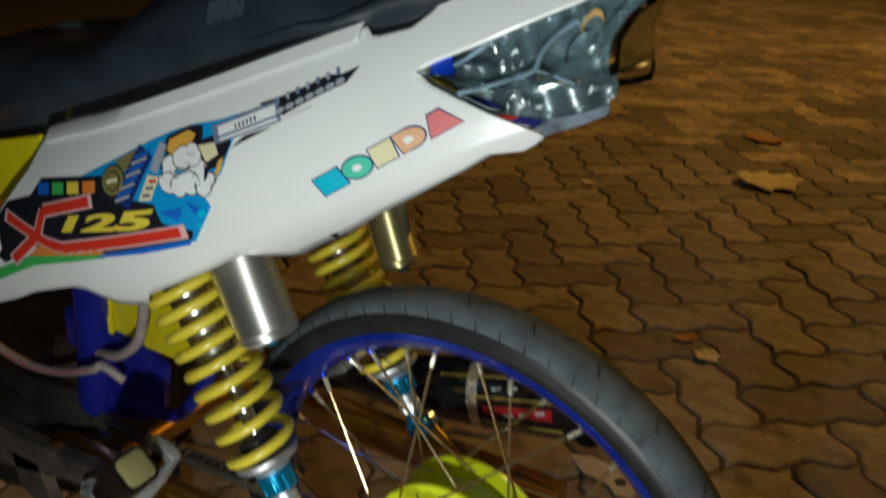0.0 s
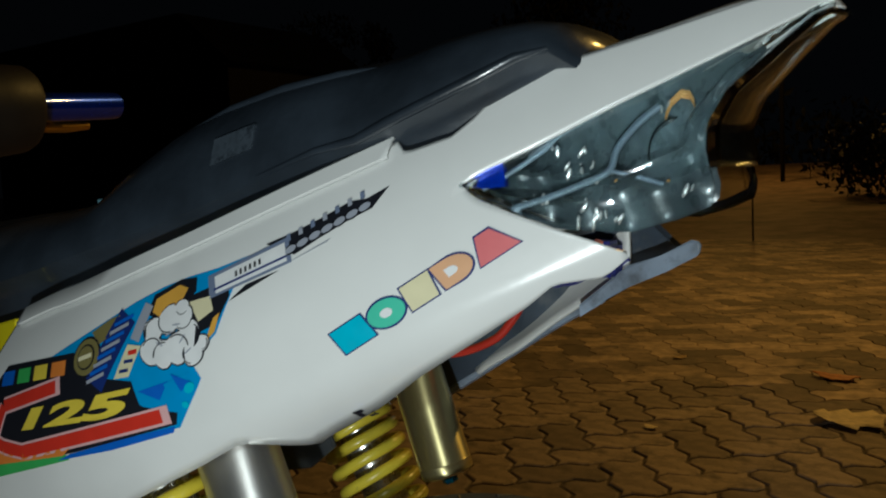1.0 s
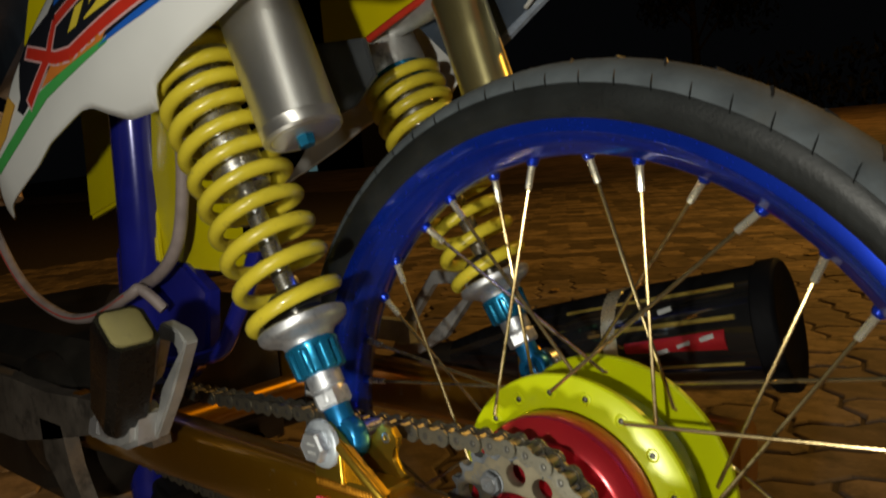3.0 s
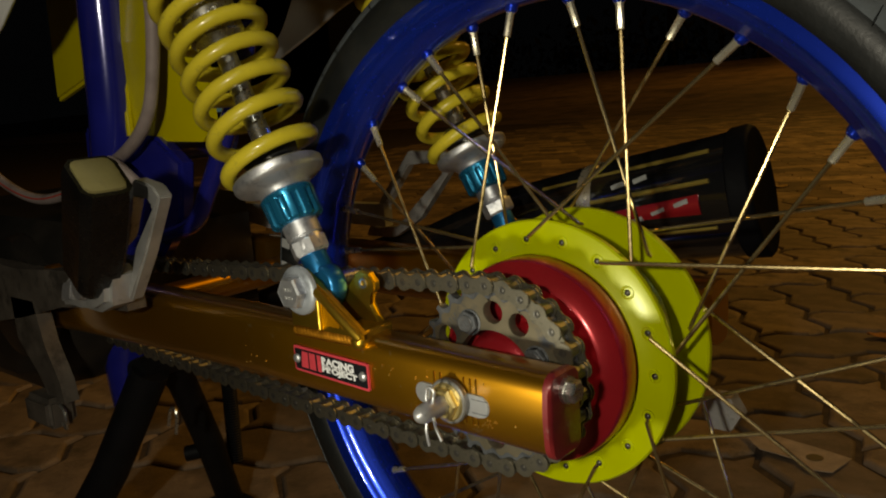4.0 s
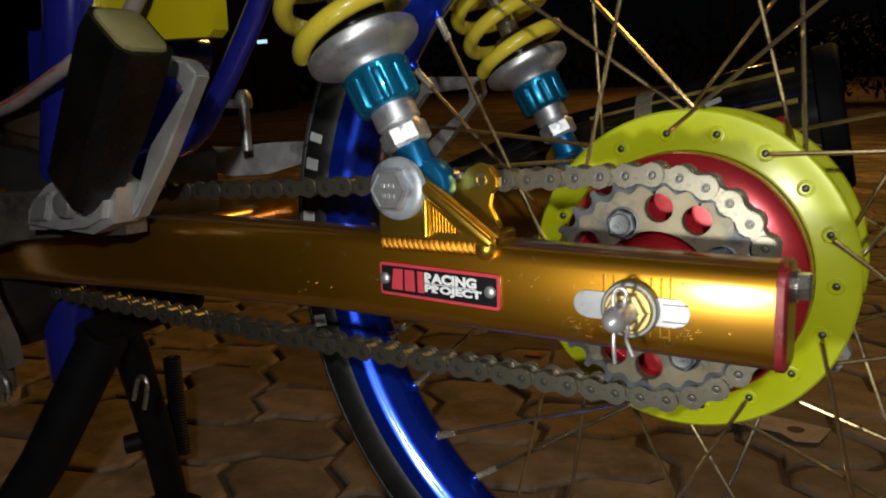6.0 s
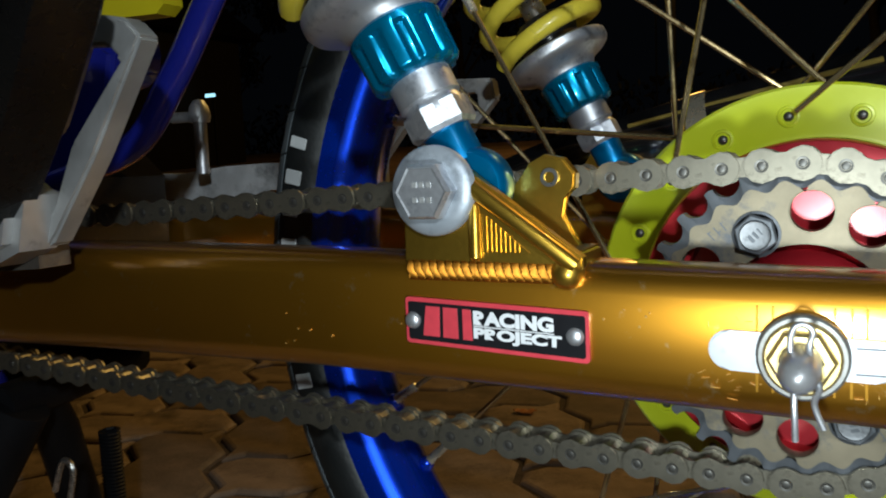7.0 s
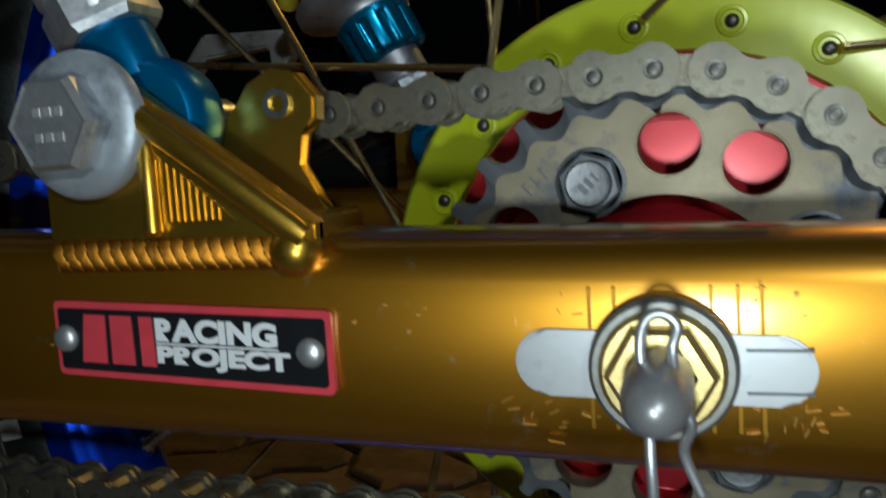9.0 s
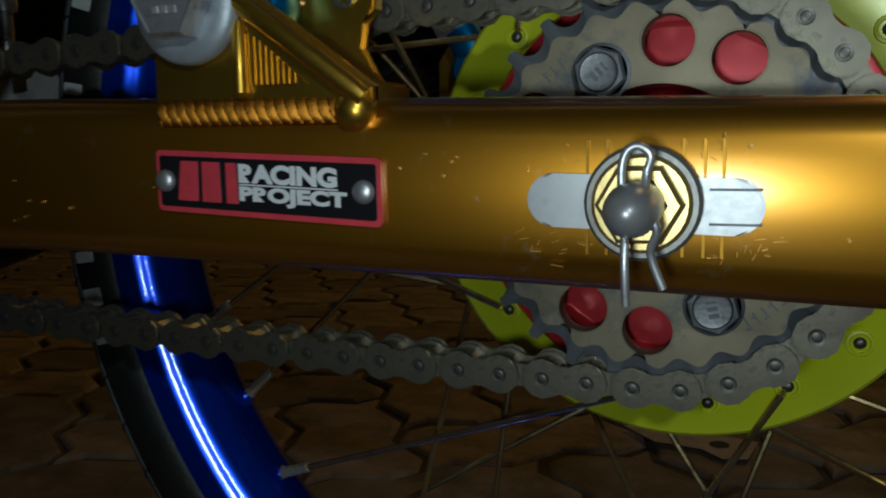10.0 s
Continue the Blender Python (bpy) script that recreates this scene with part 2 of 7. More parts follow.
def box(bm, lo, hi, bevel=0.0, m=None):
    m = m or Matrix()
    vs = [bm.verts.new(m @ Vector((x, y, z))) for x in (lo[0], hi[0]) for y in (lo[1], hi[1]) for z in (lo[2], hi[2])]
    fs = [bm.faces.new([vs[i] for i in q]) for q in ((0, 1, 3, 2), (4, 6, 7, 5), (0, 4, 5, 1), (2, 3, 7, 6), (0, 2, 6, 4), (1, 5, 7, 3))]
    if bevel:
        bmesh.ops.bevel(bm, geom=list({e for f in fs for e in f.edges}), offset=bevel, segments=3, affect="EDGES", clamp_overlap=True)
    return bm


def interp(x, table):
    if x <= table[0][0]:
        return table[0][1]
    for (xa, za), (xb, zb) in zip(table, table[1:]):
        if x <= xb:
            return za + (zb - za) * (x - xa) / (xb - xa)
    return table[-1][1]


NEW = bmesh.new
AXLE_Z = 0.272

# =====================================================================================
# the motorcycle
# =====================================================================================
motorcycle = tagged(empty("motorcycle"), "customised underbone motorcycle with white cowl and blue wheel on its stand", "motorcycle")

# ---- rear wheel ----
WHEEL = Matrix.Translation((0, 0, AXLE_Z)) @ ALONG_Y


def build_wheel():
    rim = part("rear_wheel", lathe(NEW(), [
        (0.1965, -0.004), (0.1965, 0.004), (0.1983, 0.0095), (0.2020, 0.0128), (0.2026, 0.0142), (0.2062, 0.0178), (0.2090, 0.0192), (0.2098, 0.0206), (0.2125, 0.0215), (0.2170, 0.0225), (0.2180, 0.0205), (0.2125, 0.0175),
        (0.2050, 0.0130), (0.2010, 0.0080), (0.2010, -0.0080), (0.2050, -0.0130), (0.2125, -0.0175), (0.2180, -0.0205), (0.2170, -0.0225),
        (0.2125, -0.0215), (0.2098, -0.0206), (0.2090, -0.0192), (0.2062, -0.0178), (0.2026, -0.0142), (0.2020, -0.0128), (0.1983, -0.0095)], 120, WHEEL, True), BLUE_RIM, motorcycle, "spoked rear wheel with glossy blue anodised rim")
    prof = []
    for k in range(25):
        a = radians(-118 + 236 * k / 24)
        prof.append((0.2265 + 0.0205 * math.cos(a), 0.0255 * math.sin(a)))
    prof += [(0.2115, 0.0175), (0.2115, -0.0175)]
    part("tyre", lathe(NEW(), prof, 120, WHEEL, True), RUBBER, rim, "thin black road tyre with worn grooves")
    # dusty tread over the crown
    tr = []
    for k in range(19):
        a = radians(-66 + 132 * k / 18)
        tr.append((0.2265 + 0.0210 * math.cos(a), 0.0260 * math.sin(a)))
    tr += [(0.2265 + 0.0190 * math.cos(radians(66)), 0.0240 * math.sin(radians(66))), (0.2265 + 0.0190 * math.cos(radians(-66)), 0.0240 * math.sin(radians(-66)))]
    part("tread", lathe(NEW(), tr, 120, WHEEL, True), TREAD, rim, "dusty worn tread band")
    # tread grooves, drawn as dark bars in place of their shade
    groove = tube(NEW(), curve_pts([(0.004, -0.001, 0.2477), (0.009, -0.010, 0.2450), (0.010, -0.017, 0.2398), (0.007, -0.0215, 0.2348)], 3), 0.0011, 5)
    g = part("tread_groove", groove, BLACK_PLASTIC, rim)
    for side in (1, -1):
        for k in range(28):
            m = Matrix.Translation((0, 0, AXLE_Z)) @ Matrix.Rotation(radians(k * 360 / 28 + (6 if side < 0 else 0)), 4, "Y") @ Matrix.Diagonal((1, side, 1, 1))
            if k == 0 and side == 1:
                g.matrix_local = m
            else:
                share("tread_groove", g, m, rim)
    # short cuts in the tyre's shoulders: dark bars imitate their shade
    cut = [(0.0012 * (k - 1.5), -0.0261 * math.sin(radians(46 + 8 * k)), 0.2265 + 0.0211 * math.cos(radians(46 + 8 * k))) for k in range(4)]
    g = part("tread_cut", tube(NEW(), cut, [0.0002, 0.0004, 0.0005, 0.0004], 5), RUBBER, rim)
    for side in (1, -1):
        for k in range(72):
            m = Matrix.Translation((0, 0, AXLE_Z)) @ Matrix.Rotation(radians(5 * k + (2.5 if side < 0 else 0)), 4, "Y") @ Matrix.Diagonal((1, side, 1, 1))
            if k == 0 and side == 1:
                g.matrix_local = m
            else:
                share("tread_cut", g, m, rim)
    # unreadable white lettering on the sidewall, as plain bars
    for k in range(9):
        a = radians(163 + 4.1 * k)
        w = (0.0026, 0.0034, 0.0022, 0.0036)[k % 4]
        m = Matrix.Translation((0.2275 * math.cos(a), -0.0252, AXLE_Z + 0.2275 * math.sin(a))) @ Matrix.Rotation(-a, 4, "Y")
        part("sidewall_bar", box(NEW(), (-0.0042, -0.0007, -w), (0.0042, 0.001, w), 0.0003, m), WHITE_MARK, rim, "white sidewall lettering bar", smooth=False)
    # hub: two flanges and a barrel
    hp = [(0.030, -0.020), (0.066, -0.0195), (0.0764, -0.0195), (0.0774, -0.0205), (0.0774, -0.0235), (0.0764, -0.0245), (0.0625, -0.0245), (0.0600, -0.0262), (0.0585, -0.0262), (0.057, -0.020)]
    hub = part("hub_flange", lathe(NEW(), hp, 96, WHEEL, True), LIME, rim, "lime yellow hub flange with spoke holes")
    hp2 = [(r, -y) for r, y in hp]
    part("hub_flange", lathe(NEW(), hp2, 96, WHEEL, True), LIME, rim, "lime yellow hub flange with spoke holes")
    part("hub_barrel", lathe(NEW(), [(0.0, -0.019), (0.057, -0.019), (0.052, -0.012), (0.050, 0), (0.052, 0.012), (0.057, 0.019), (0.0, 0.019)], 64, WHEEL), LIME, rim)
    # red sprocket carrier
    part("sprocket_carrier", lathe(NEW(), [(0, -0.026), (0.0575, -0.0262), (0.0583, -0.0275), (0.0583, -0.0395), (0.0573, -0.0410), (0.0470, -0.0415), (0.0452, -0.0430), (0.0448, -0.0590), (0.0438, -0.0600), (0.0425, -0.0596), (0.0416, -0.0545), (0.0290, -0.0545), (0.0275, -0.0603), (0.0262, -0.0606), (0.0250, -0.0640), (0.0235, -0.0690), (0.0205, -0.0722), (0.0150, -0.0735), (0, -0.0738)], 72, WHEEL), RED, rim, "red anodised sprocket carrier")
    # spokes, nipples and eyelets
    hole = part("spoke_eyelet", lathe(NEW(), [(0.0040, 0.0004), (0.0037, 0.0009), (0.0029, 0.0010), (0.0025, 0.0004), (0.0024, -0.0006)], 18), LIME, rim)
    # core is coloured dark to give the spoke hole its shade
    bore = part("spoke_head", lathe(NEW(), [(0.0025, 0.0002), (0.0019, 0.0003), (0.0015, 0.0011), (0.0008, 0.0015), (0.0, 0.0015)], 12), PIN, rim)
    first = True
    for k in range(36):
        left = k % 2 == 0
        i = k // 2
        side = -1 if left else 1
        ah = (-2 if left else 8) + 20 * i
        lead = (i % 2 == 1)
        an = ah + (-40.5 if lead else 39.5) if left else (ah - 40.5 if lead else ah + 39.5)
        fy = side * (0.0262 if lead else 0.0178)
        rh, rn = 0.0668, 0.1955
        p = lambda r, a, y: Vector((r * math.cos(radians(a)), y, AXLE_Z + r * math.sin(radians(a))))
        a = p(rh, ah, side * 0.022)
        a2 = p(rh + 0.002, ah + (-3 if lead else 3), fy)
        b = p(rn, an, side * 0.003)
        d = (b - a2).normalized()
        part("spoke", tube(NEW(), [a, a2 - d * 0.0008, a2 + d * 0.003, a2.lerp(b, 0.5), b], 0.00115, 8), SPOKE, rim)
        part("spoke_nipple", tube(NEW(), [b - d * 0.016, b - d * 0.0155, b - d * 0.003, b - d * 0.002, b + d * 0.003], [0.0013, 0.0021, 0.0022, 0.0028, 0.0030], 8), CHROME, rim)
        m = Matrix.Translation(p(rh, ah, side * 0.0240)) @ Matrix.Rotation(radians(90 * -side), 4, "X")
        md = Matrix.Translation(b) @ d.to_track_quat("Z", "Y").to_matrix().to_4x4()
        if first:
            seat0 = part("nipple_seat", lathe(NEW(), [(0.0040, 0.002), (0.0038, -0.0002), (0.0032, -0.0016), (0.0024, -0.0024), (0, -0.0026)], 12), BLUE_RIM, rim)
            seat0.matrix_local = md
        else:
            share("nipple_seat", seat0, md, rim)
        if first:
            hole.matrix_local, bore.matrix_local, first = m, m, False
        else:
            share("spoke_eyelet", hole, m, rim)
            share("spoke_head", bore, m, rim)
    return rim


rear_wheel = build_wheel()

# ---- sprocket and chain ----
TEETH, R_SP = 27, 0.0496
PITCH = 2 * R_SP * math.sin(math.pi / TEETH)
CHAIN_Y = -0.0685
SP_X, SP_Z = -0.0015, AXLE_Z + 0.0015
PHASE = 11.0  # degrees at which a roller sits


def build_sprocket():
    y0, y1 = CHAIN_Y - 0.0030, CHAIN_Y + 0.0030
    per = 18
    # toothed rim: round roller seats with blunt teeth between them, and a wavy dark land inside
    outer, land = [], []
    for k in range(TEETH):
        a0 = PHASE + 360 / TEETH * k
        seat = []
        for j in range(per):
            u = -1 + 2 * j / per
            da = u * 180 / TEETH
            edge = abs(u)
            if edge < 0.72:
                w = edge / 0.72 * radians(88)
                r, d = R_SP - 0.0044 * math.cos(w), math.degrees(0.0044 * math.sin(w) / R_SP) * (1 if u > 0 else -1)
            else:
                r, d = R_SP + 0.0006 * min(1, (edge - 0.70) / 0.24), (0.80 + 0.20 * edge) * da
            seat.append((r, a0 + d))
            land.append((0.0433 - 0.0013 * math.cos(math.pi * u), a0 + da))
        outer += seat
    place = lambda r, a: (SP_X + r * math.cos(radians(a)), SP_Z + r * math.sin(radians(a)))
    bm = NEW()
    n = len(outer)
    rows = []
    for pts, y in ((land, y0 - 0.0004), (outer, y0 + 0.0004), (outer, y1), (land, y1)):
        rows.append([bm.verts.new((place(*p)[0], y, place(*p)[1])) for p in pts])
    for a, b in zip(rows, rows[1:]):
        for k in range(n):
            bm.faces.new((a[k], a[(k + 1) % n], b[(k + 1) % n], b[k]))
    sp = part("rear_sprocket", bm, TOOTH, motorcycle, "steel rear sprocket with round lightening holes", smooth=False)
    # pale web with round holes
    bm = NEW()
    yw0, yw1 = CHAIN_Y - 0.0036, CHAIN_Y + 0.0024
    inner = 0.0252
    holes = []
    for q in range(4):
        holes += [(26 + 90 * q + d, 0.0352, 0.0062) for d in (33.5, 61)]
    spot = lambda a, r: Vector((SP_X + r * math.cos(radians(a)), 0, SP_Z + r * math.sin(radians(a))))
    N, M = TEETH * 12, 16
    for ya in (yw0, yw1):
        grid = {}
        for i in range(N):
            a = PHASE + 360 * i / N
            edge = 0.0434 - 0.0013 * math.cos(radians(TEETH * (a - PHASE)))
            for j in range(M + 1):
                x, z = place(inner + (edge - inner) * j / M, a)
                grid[i, j] = bm.verts.new((x, ya, z))
        for ah, rh, rad in holes:
            c = spot(ah, rh)
            for v in grid.values():
                d = Vector((v.co.x, 0, v.co.z)) - c
                if rad * 0.62 < d.length < rad * 1.22:
                    p = c + d.normalized() * rad
                    v.co.x, v.co.z = p.x, p.z
        for i in range(N):
            for j in range(M):
                vs = [grid[i, j], grid[(i + 1) % N, j], grid[(i + 1) % N, j + 1], grid[i, j + 1]]
                mid = sum((v.co for v in vs), Vector()) / 4
                if any((Vector((mid.x, 0, mid.z)) - spot(ah, rh)).length < rad * 0.95 for ah, rh, rad in holes):
                    continue
                bm.faces.new(vs)
    bmesh.ops.dissolve_degenerate(bm, dist=1e-6, edges=bm.edges[:])
    at_sprocket = Matrix.Translation((SP_X, 0, SP_Z)) @ ALONG_Y
    lathe(bm, [(inner, yw0), (inner, yw1)], 96, at_sprocket)
    web = part("web", bm, SPROCKET, sp, "bead-blasted web with round holes", smooth=False)
    for ah, rh, rad in holes:
        c = spot(ah, rh)
        part("hole_rim", lathe(NEW(), [(rad + 0.0004, yw0 - 0.0001), (rad, yw0 + 0.0005), (rad, yw1)], 32, Matrix.Translation(c) @ ALONG_Y), SPROCKET, web)
    for q in range(4):
        c = spot(26 + 90 * q, 0.0313)
        m = Matrix.Translation((c.x, CHAIN_Y - 0.0036, c.z)) @ Matrix.Rotation(radians(90), 4, "X") @ Matrix.Rotation(radians(12 + 31 * q), 4, "Z")
        bm = lathe(NEW(), [(0, 0), (0.0072, 0.0), (0.0072, 0.0006), (0.0064, 0.0008)], 32, m)
        lathe(bm, [(0.0066, 0.0006), (0.0066, 0.0030), (0.0060, 0.0036), (0.0042, 0.0037)], 6, m)
        bolt = part("bolt", bm, TOOTH, sp, smooth=False)
        part("bolt_face", lathe(NEW(), [(0.0047, 0.0030), (0.0047, 0.0042), (0.0043, 0.0046), (0.0036, 0.0045), (0, 0.0045)], 28, m), STUD, bolt)
        for k, (bx, w) in enumerate(((-0.0020, 0.0011), (-0.0002, 0.0009), (0.0016, 0.0005))):
            part("stamped_mark", box(NEW(), (bx, -0.0012, 0.0043), (bx + w, 0.0012, 0.0047), 0.0001, m), TOOTH, bolt, smooth=False)
    # stamped size marks, too worn to read
    for a, r, count in ((133, 0.0385, 3), (-47, 0.0385, 5)):
        for k in range(count):
            c = spot(a + 3.6 * (k - count / 2), r)
            m = Matrix.Translation((c.x, yw0 - 0.0001, c.z)) @ Matrix.Rotation(radians(90 - a - 3.6 * (k - count / 2)), 4, "Y")
            part("stamped_mark", box(NEW(), (-0.0002, -0.0001, -0.0016), (0.0002, 0.0003, 0.0016), 0, m), TOOTH, web, smooth=False)
            part("stamped_mark", box(NEW(), (0.0002, -0.0001, 0.0010 - 0.0018 * (k % 2)), (0.0010, 0.0003, 0.0014 - 0.0018 * (k % 2)), 0, m), TOOTH, web, smooth=False)
    return sp


sprocket = build_sprocket()


def link_outline(hw=0.0053, waist=0.0033):
    """Figure-eight side plate, one pitch long, about its middle."""
    pts = []
    h = PITCH / 2
    for k in range(9):
        a = radians(-120 + 240 * k / 8)
        pts.append((h + hw * math.cos(a), hw * math.sin(a)))
    pts.append((0.0012, waist)); pts.append((-0.0012, waist))
    for k in range(9):
        a = radians(60 + 240 * k / 8)
        pts.append((-h + hw * math.cos(a), hw * math.sin(a)))
    pts.append((-0.0012, -waist)); pts.append((0.0012, -waist))
    return pts


def build_chain():
    # the loop: over the sprocket, forward along the top, round the front sprocket and back below with some sag
    rf = PITCH / 2 / math.sin(math.pi / 17)
    fx, fz = -0.455, 0.2725
    for _ in range(12):
        path = [Vector((SP_X + R_SP * math.cos(radians(-92 + 184.5 * k / 60)), SP_Z + R_SP * math.sin(radians(-92 + 184.5 * k / 60)))) for k in range(61)]
        top1 = Vector((fx, fz + rf))
        path += [path[60].lerp(top1, k / 40) + Vector((0, -0.0012 * math.sin(math.pi * k / 40))) for k in range(1, 40)]
        path += [Vector((fx + rf * math.cos(radians(90 + 9 * k)), fz + rf * math.sin(radians(90 + 9 * k)))) for k in range(21)]
        last = path[-1]
        path += [last.lerp(path[0], k / 40) + Vector((0, -0.003 * math.sin(math.pi * k / 40))) for k in range(1, 40)]
        path.append(path[0])
        cum = [0.0]
        for a, b in zip(path, path[1:]):
            cum.append(cum[-1] + (b - a).length)
        total = cum[-1]
        count = 2 * round(total / PITCH / 2)
        # moves the front sprocket until the loop holds a whole number of links
        fx += (total - count * PITCH) / 2
    step = total / count

    def at(s):
        s %= total
        for k in range(len(cum) - 1):
            if cum[k + 1] >= s:
                return path[k].lerp(path[k + 1], (s - cum[k]) / max(1e-9, cum[k + 1] - cum[k]))
        return path[-1]

    ol = link_outline()
    outer = NEW()
    for y in (-0.0066, 0.0052):
        slab(outer, ol, y, y + 0.0013, 0.0003)
    inner = NEW()
    il = link_outline(0.0048, 0.0030)
    for y in (-0.0047, 0.0035):
        slab(inner, il, y, y + 0.0012)
    for s in (-1, 1):
        lathe(inner, [(0.0039, -0.0034), (0.0039, 0.0034)], 12, Matrix.Translation((s * PITCH / 2, 0, 0)) @ ALONG_Y)
    pin = lathe(NEW(), [(0, -0.0067), (0.0009, -0.0068), (0.0012, -0.0067), (0.0014, -0.0064), (0.0014, 0.0064), (0, 0.0066)], 14, ALONG_Y)
    lathe(pin, [(0.0014, -0.00662), (0.0020, -0.00670), (0.0021, -0.0064)], 14, ALONG_Y)
    lead = radians(PHASE - 100 + 92) * R_SP  # first outer link centred under the sprocket
    body = None
    inner_ob = pin_ob = None
    for k in range(count):
        a, b = at(lead + (k - 0.5) * step), at(lead + (k + 0.5) * step)
        mid = (a + b) / 2
        ang = math.atan2(b[1] - a[1], b[0] - a[0])
        m = Matrix.Translation((mid[0], CHAIN_Y, mid[1])) @ Matrix.Rotation(-ang, 4, "Y")
        mp = Matrix.Translation((b[0], CHAIN_Y, b[1]))
        if k == 0:
            # the first pair of plates is the chain's own mesh
            body = part("drive_chain", outer, CHAIN, motorcycle, "oily steel drive chain with visible pins", smooth=False, loc=m)
            inv = m.inverted()
            pin_ob = part("pin", pin, PIN, body, loc=inv @ mp)
        else:
            if k % 2:
                if inner_ob is None:
                    inner_ob = part("link", inner, CHAIN, body, smooth=False, loc=inv @ m)
                else:
                    share("link", inner_ob, inv @ m, body)
            else:
                share("link", body, inv @ m, body)
            share("pin", pin_ob, inv @ mp, body)
    return body


chain = build_chain()
# front sprocket, hidden in the engine case
lathe_front = lathe(NEW(), [(0, -0.003), (0.031, -0.003), (0.031, 0.003), (0, 0.003)], 28, Matrix.Translation((-0.455, CHAIN_Y, 0.2725)) @ ALONG_Y)
part("front_sprocket", lathe_front, TOOTH, motorcycle)

# ---- swingarm ----
ARM_Y0, ARM_Y1 = -0.1075, -0.0820


def arm_section(x, z0, z1, y0=ARM_Y0, y1=ARM_Y1, r=0.0085):
    pts = []
    for cy, cz, a0 in ((y0 + r, z0 + r, 180), (y1 - r, z0 + r, 270), (y1 - r, z1 - r, 0), (y0 + r, z1 - r, 90)):
        for k in range(5):
            a = radians(a0 + 90 * k / 4)
            pts.append(Vector((x, cy + r * math.cos(a), cz + r * math.sin(a))))
        if a0 == 90:
            for k in range(1, 6):
                t = k / 6
                pts.append(Vector((x, y0 - 0.0007 * math.sin(math.pi * t), z1 - r + (z0 - z1 + 2 * r) * t)))
    return pts


def arm_mesh(sign=1):
    bm = NEW()
    rings = []
    for x, z0, z1 in ((-0.46, 0.250, 0.297), (-0.40, 0.2535, 0.2985), (-0.28, 0.256, 0.3005), (-0.16, 0.2570, 0.2990), (-0.05, 0.2545, 0.2960), (0.053, 0.2520, 0.2935)):
        rings.append([bm.verts.new((p.x, p.y * sign, p.z)) for p in arm_section(x, z0, z1)])
    for a, b in zip(rings, rings[1:]):
        n = len(a)
        for k in range(n):
            bm.faces.new((a[k], a[(k + 1) % n], b[(k + 1) % n], b[k]))
    bm.faces.new(rings[0])
    bm.faces.new(rings[-1])
    return bm


swingarm = part("swingarm", arm_mesh(), GOLD, motorcycle, "gold anodised box-section swingarm with scratches round the axle")
part("arm", arm_mesh(-1), GOLD, swingarm)
part("cross_tube", tube(NEW(), [(-0.36, -0.09, 0.272), (-0.36, 0.09, 0.272)], 0.012, 20), GOLD, swingarm)
# red end cap
bm = NEW()
ra = [bm.verts.new(p) for p in arm_section(0.0532, 0.2515, 0.2940, ARM_Y0 - 0.0006, ARM_Y1 + 0.0006)]
rb = [bm.verts.new(p) for p in arm_section(0.0560, 0.2515, 0.2940, ARM_Y0 - 0.0006, ARM_Y1 + 0.0006)]
rc = [bm.verts.new(p) for p in arm_section(0.0572, 0.2530, 0.2925, ARM_Y0 + 0.001, ARM_Y1 - 0.001, 0.005)]
for a, b in ((ra, rb), (rb, rc)):
    for k in range(len(a)):
        bm.faces.new((a[k], a[(k + 1) % len(a)], b[(k + 1) % len(a)], b[k]))
bm.faces.new(rc)
bm.faces.new(ra)
part("end_cap", bm, mat("dark_red_anodised_cap", (0.20, 0.016, 0.018), 0.42, 0.15, 0.2, 60, 0.05, 400, 0.2, dirt=(0.30, 0.16, 0.14), dirt_amount=0.2, dirt_scale=70), swingarm, "dark red anodised end cap")
part("adjuster_bolt", lathe(lathe(NEW(), [(0, 0), (0.0065, 0), (0.0065, 0.002), (0, 0.002)], 20, axis_frame((0.0572, -0.094, 0.284), (0.07, -0.094, 0.284))),
                            [(0.0055, 0.002), (0.0055, 0.006), (0.0045, 0.0068), (0, 0.0068)], 6, axis_frame((0.0572, -0.094, 0.284), (0.07, -0.094, 0.284))), STEEL, swingarm, smooth=False)

BLOCK = mat("smooth_grey_axle_block", (0.50, 0.51, 0.53), 0.42, 0.75, 0.08, 60, 0.01, 600, dirt=(0.36, 0.37, 0.40), dirt_amount=0.2, dirt_scale=120)
AXLE = mat("satin_grey_axle", (0.42, 0.42, 0.43), 0.36, 0.6, 0.1, 80, 0.02, 700)
WASHER = mat("dull_grey_washer", (0.27, 0.265, 0.25), 0.45, 0.7, 0.15, 80, 0.04, 700)
# axle slot, block, washer, nut, axle end and spring clip
fy = ARM_Y0
slot = [(-0.0185 + 0.0056 * math.cos(radians(a)), 0.2737 + 0.0056 * math.sin(radians(a))) for a in range(90, 271, 15)]
slot += [(0.0172 + 0.0056 * math.cos(radians(a)), 0.2727 + 0.0056 * math.sin(radians(a))) for a in range(-90, 91, 15)]
part("axle_block", slab(NEW(), slot, fy - 0.0018, fy + 0.004, 0.0005), BLOCK, swingarm, "bare aluminium axle block with score marks")
for dz in (0.0034, -0.0034):
    part("score_line", box(NEW(), (0.0125, fy - 0.00195, 0.2727 + dz - 0.00025), (0.0222, fy - 0.0016, 0.2727 + dz + 0.00025)), TOOTH, swingarm, smooth=False)
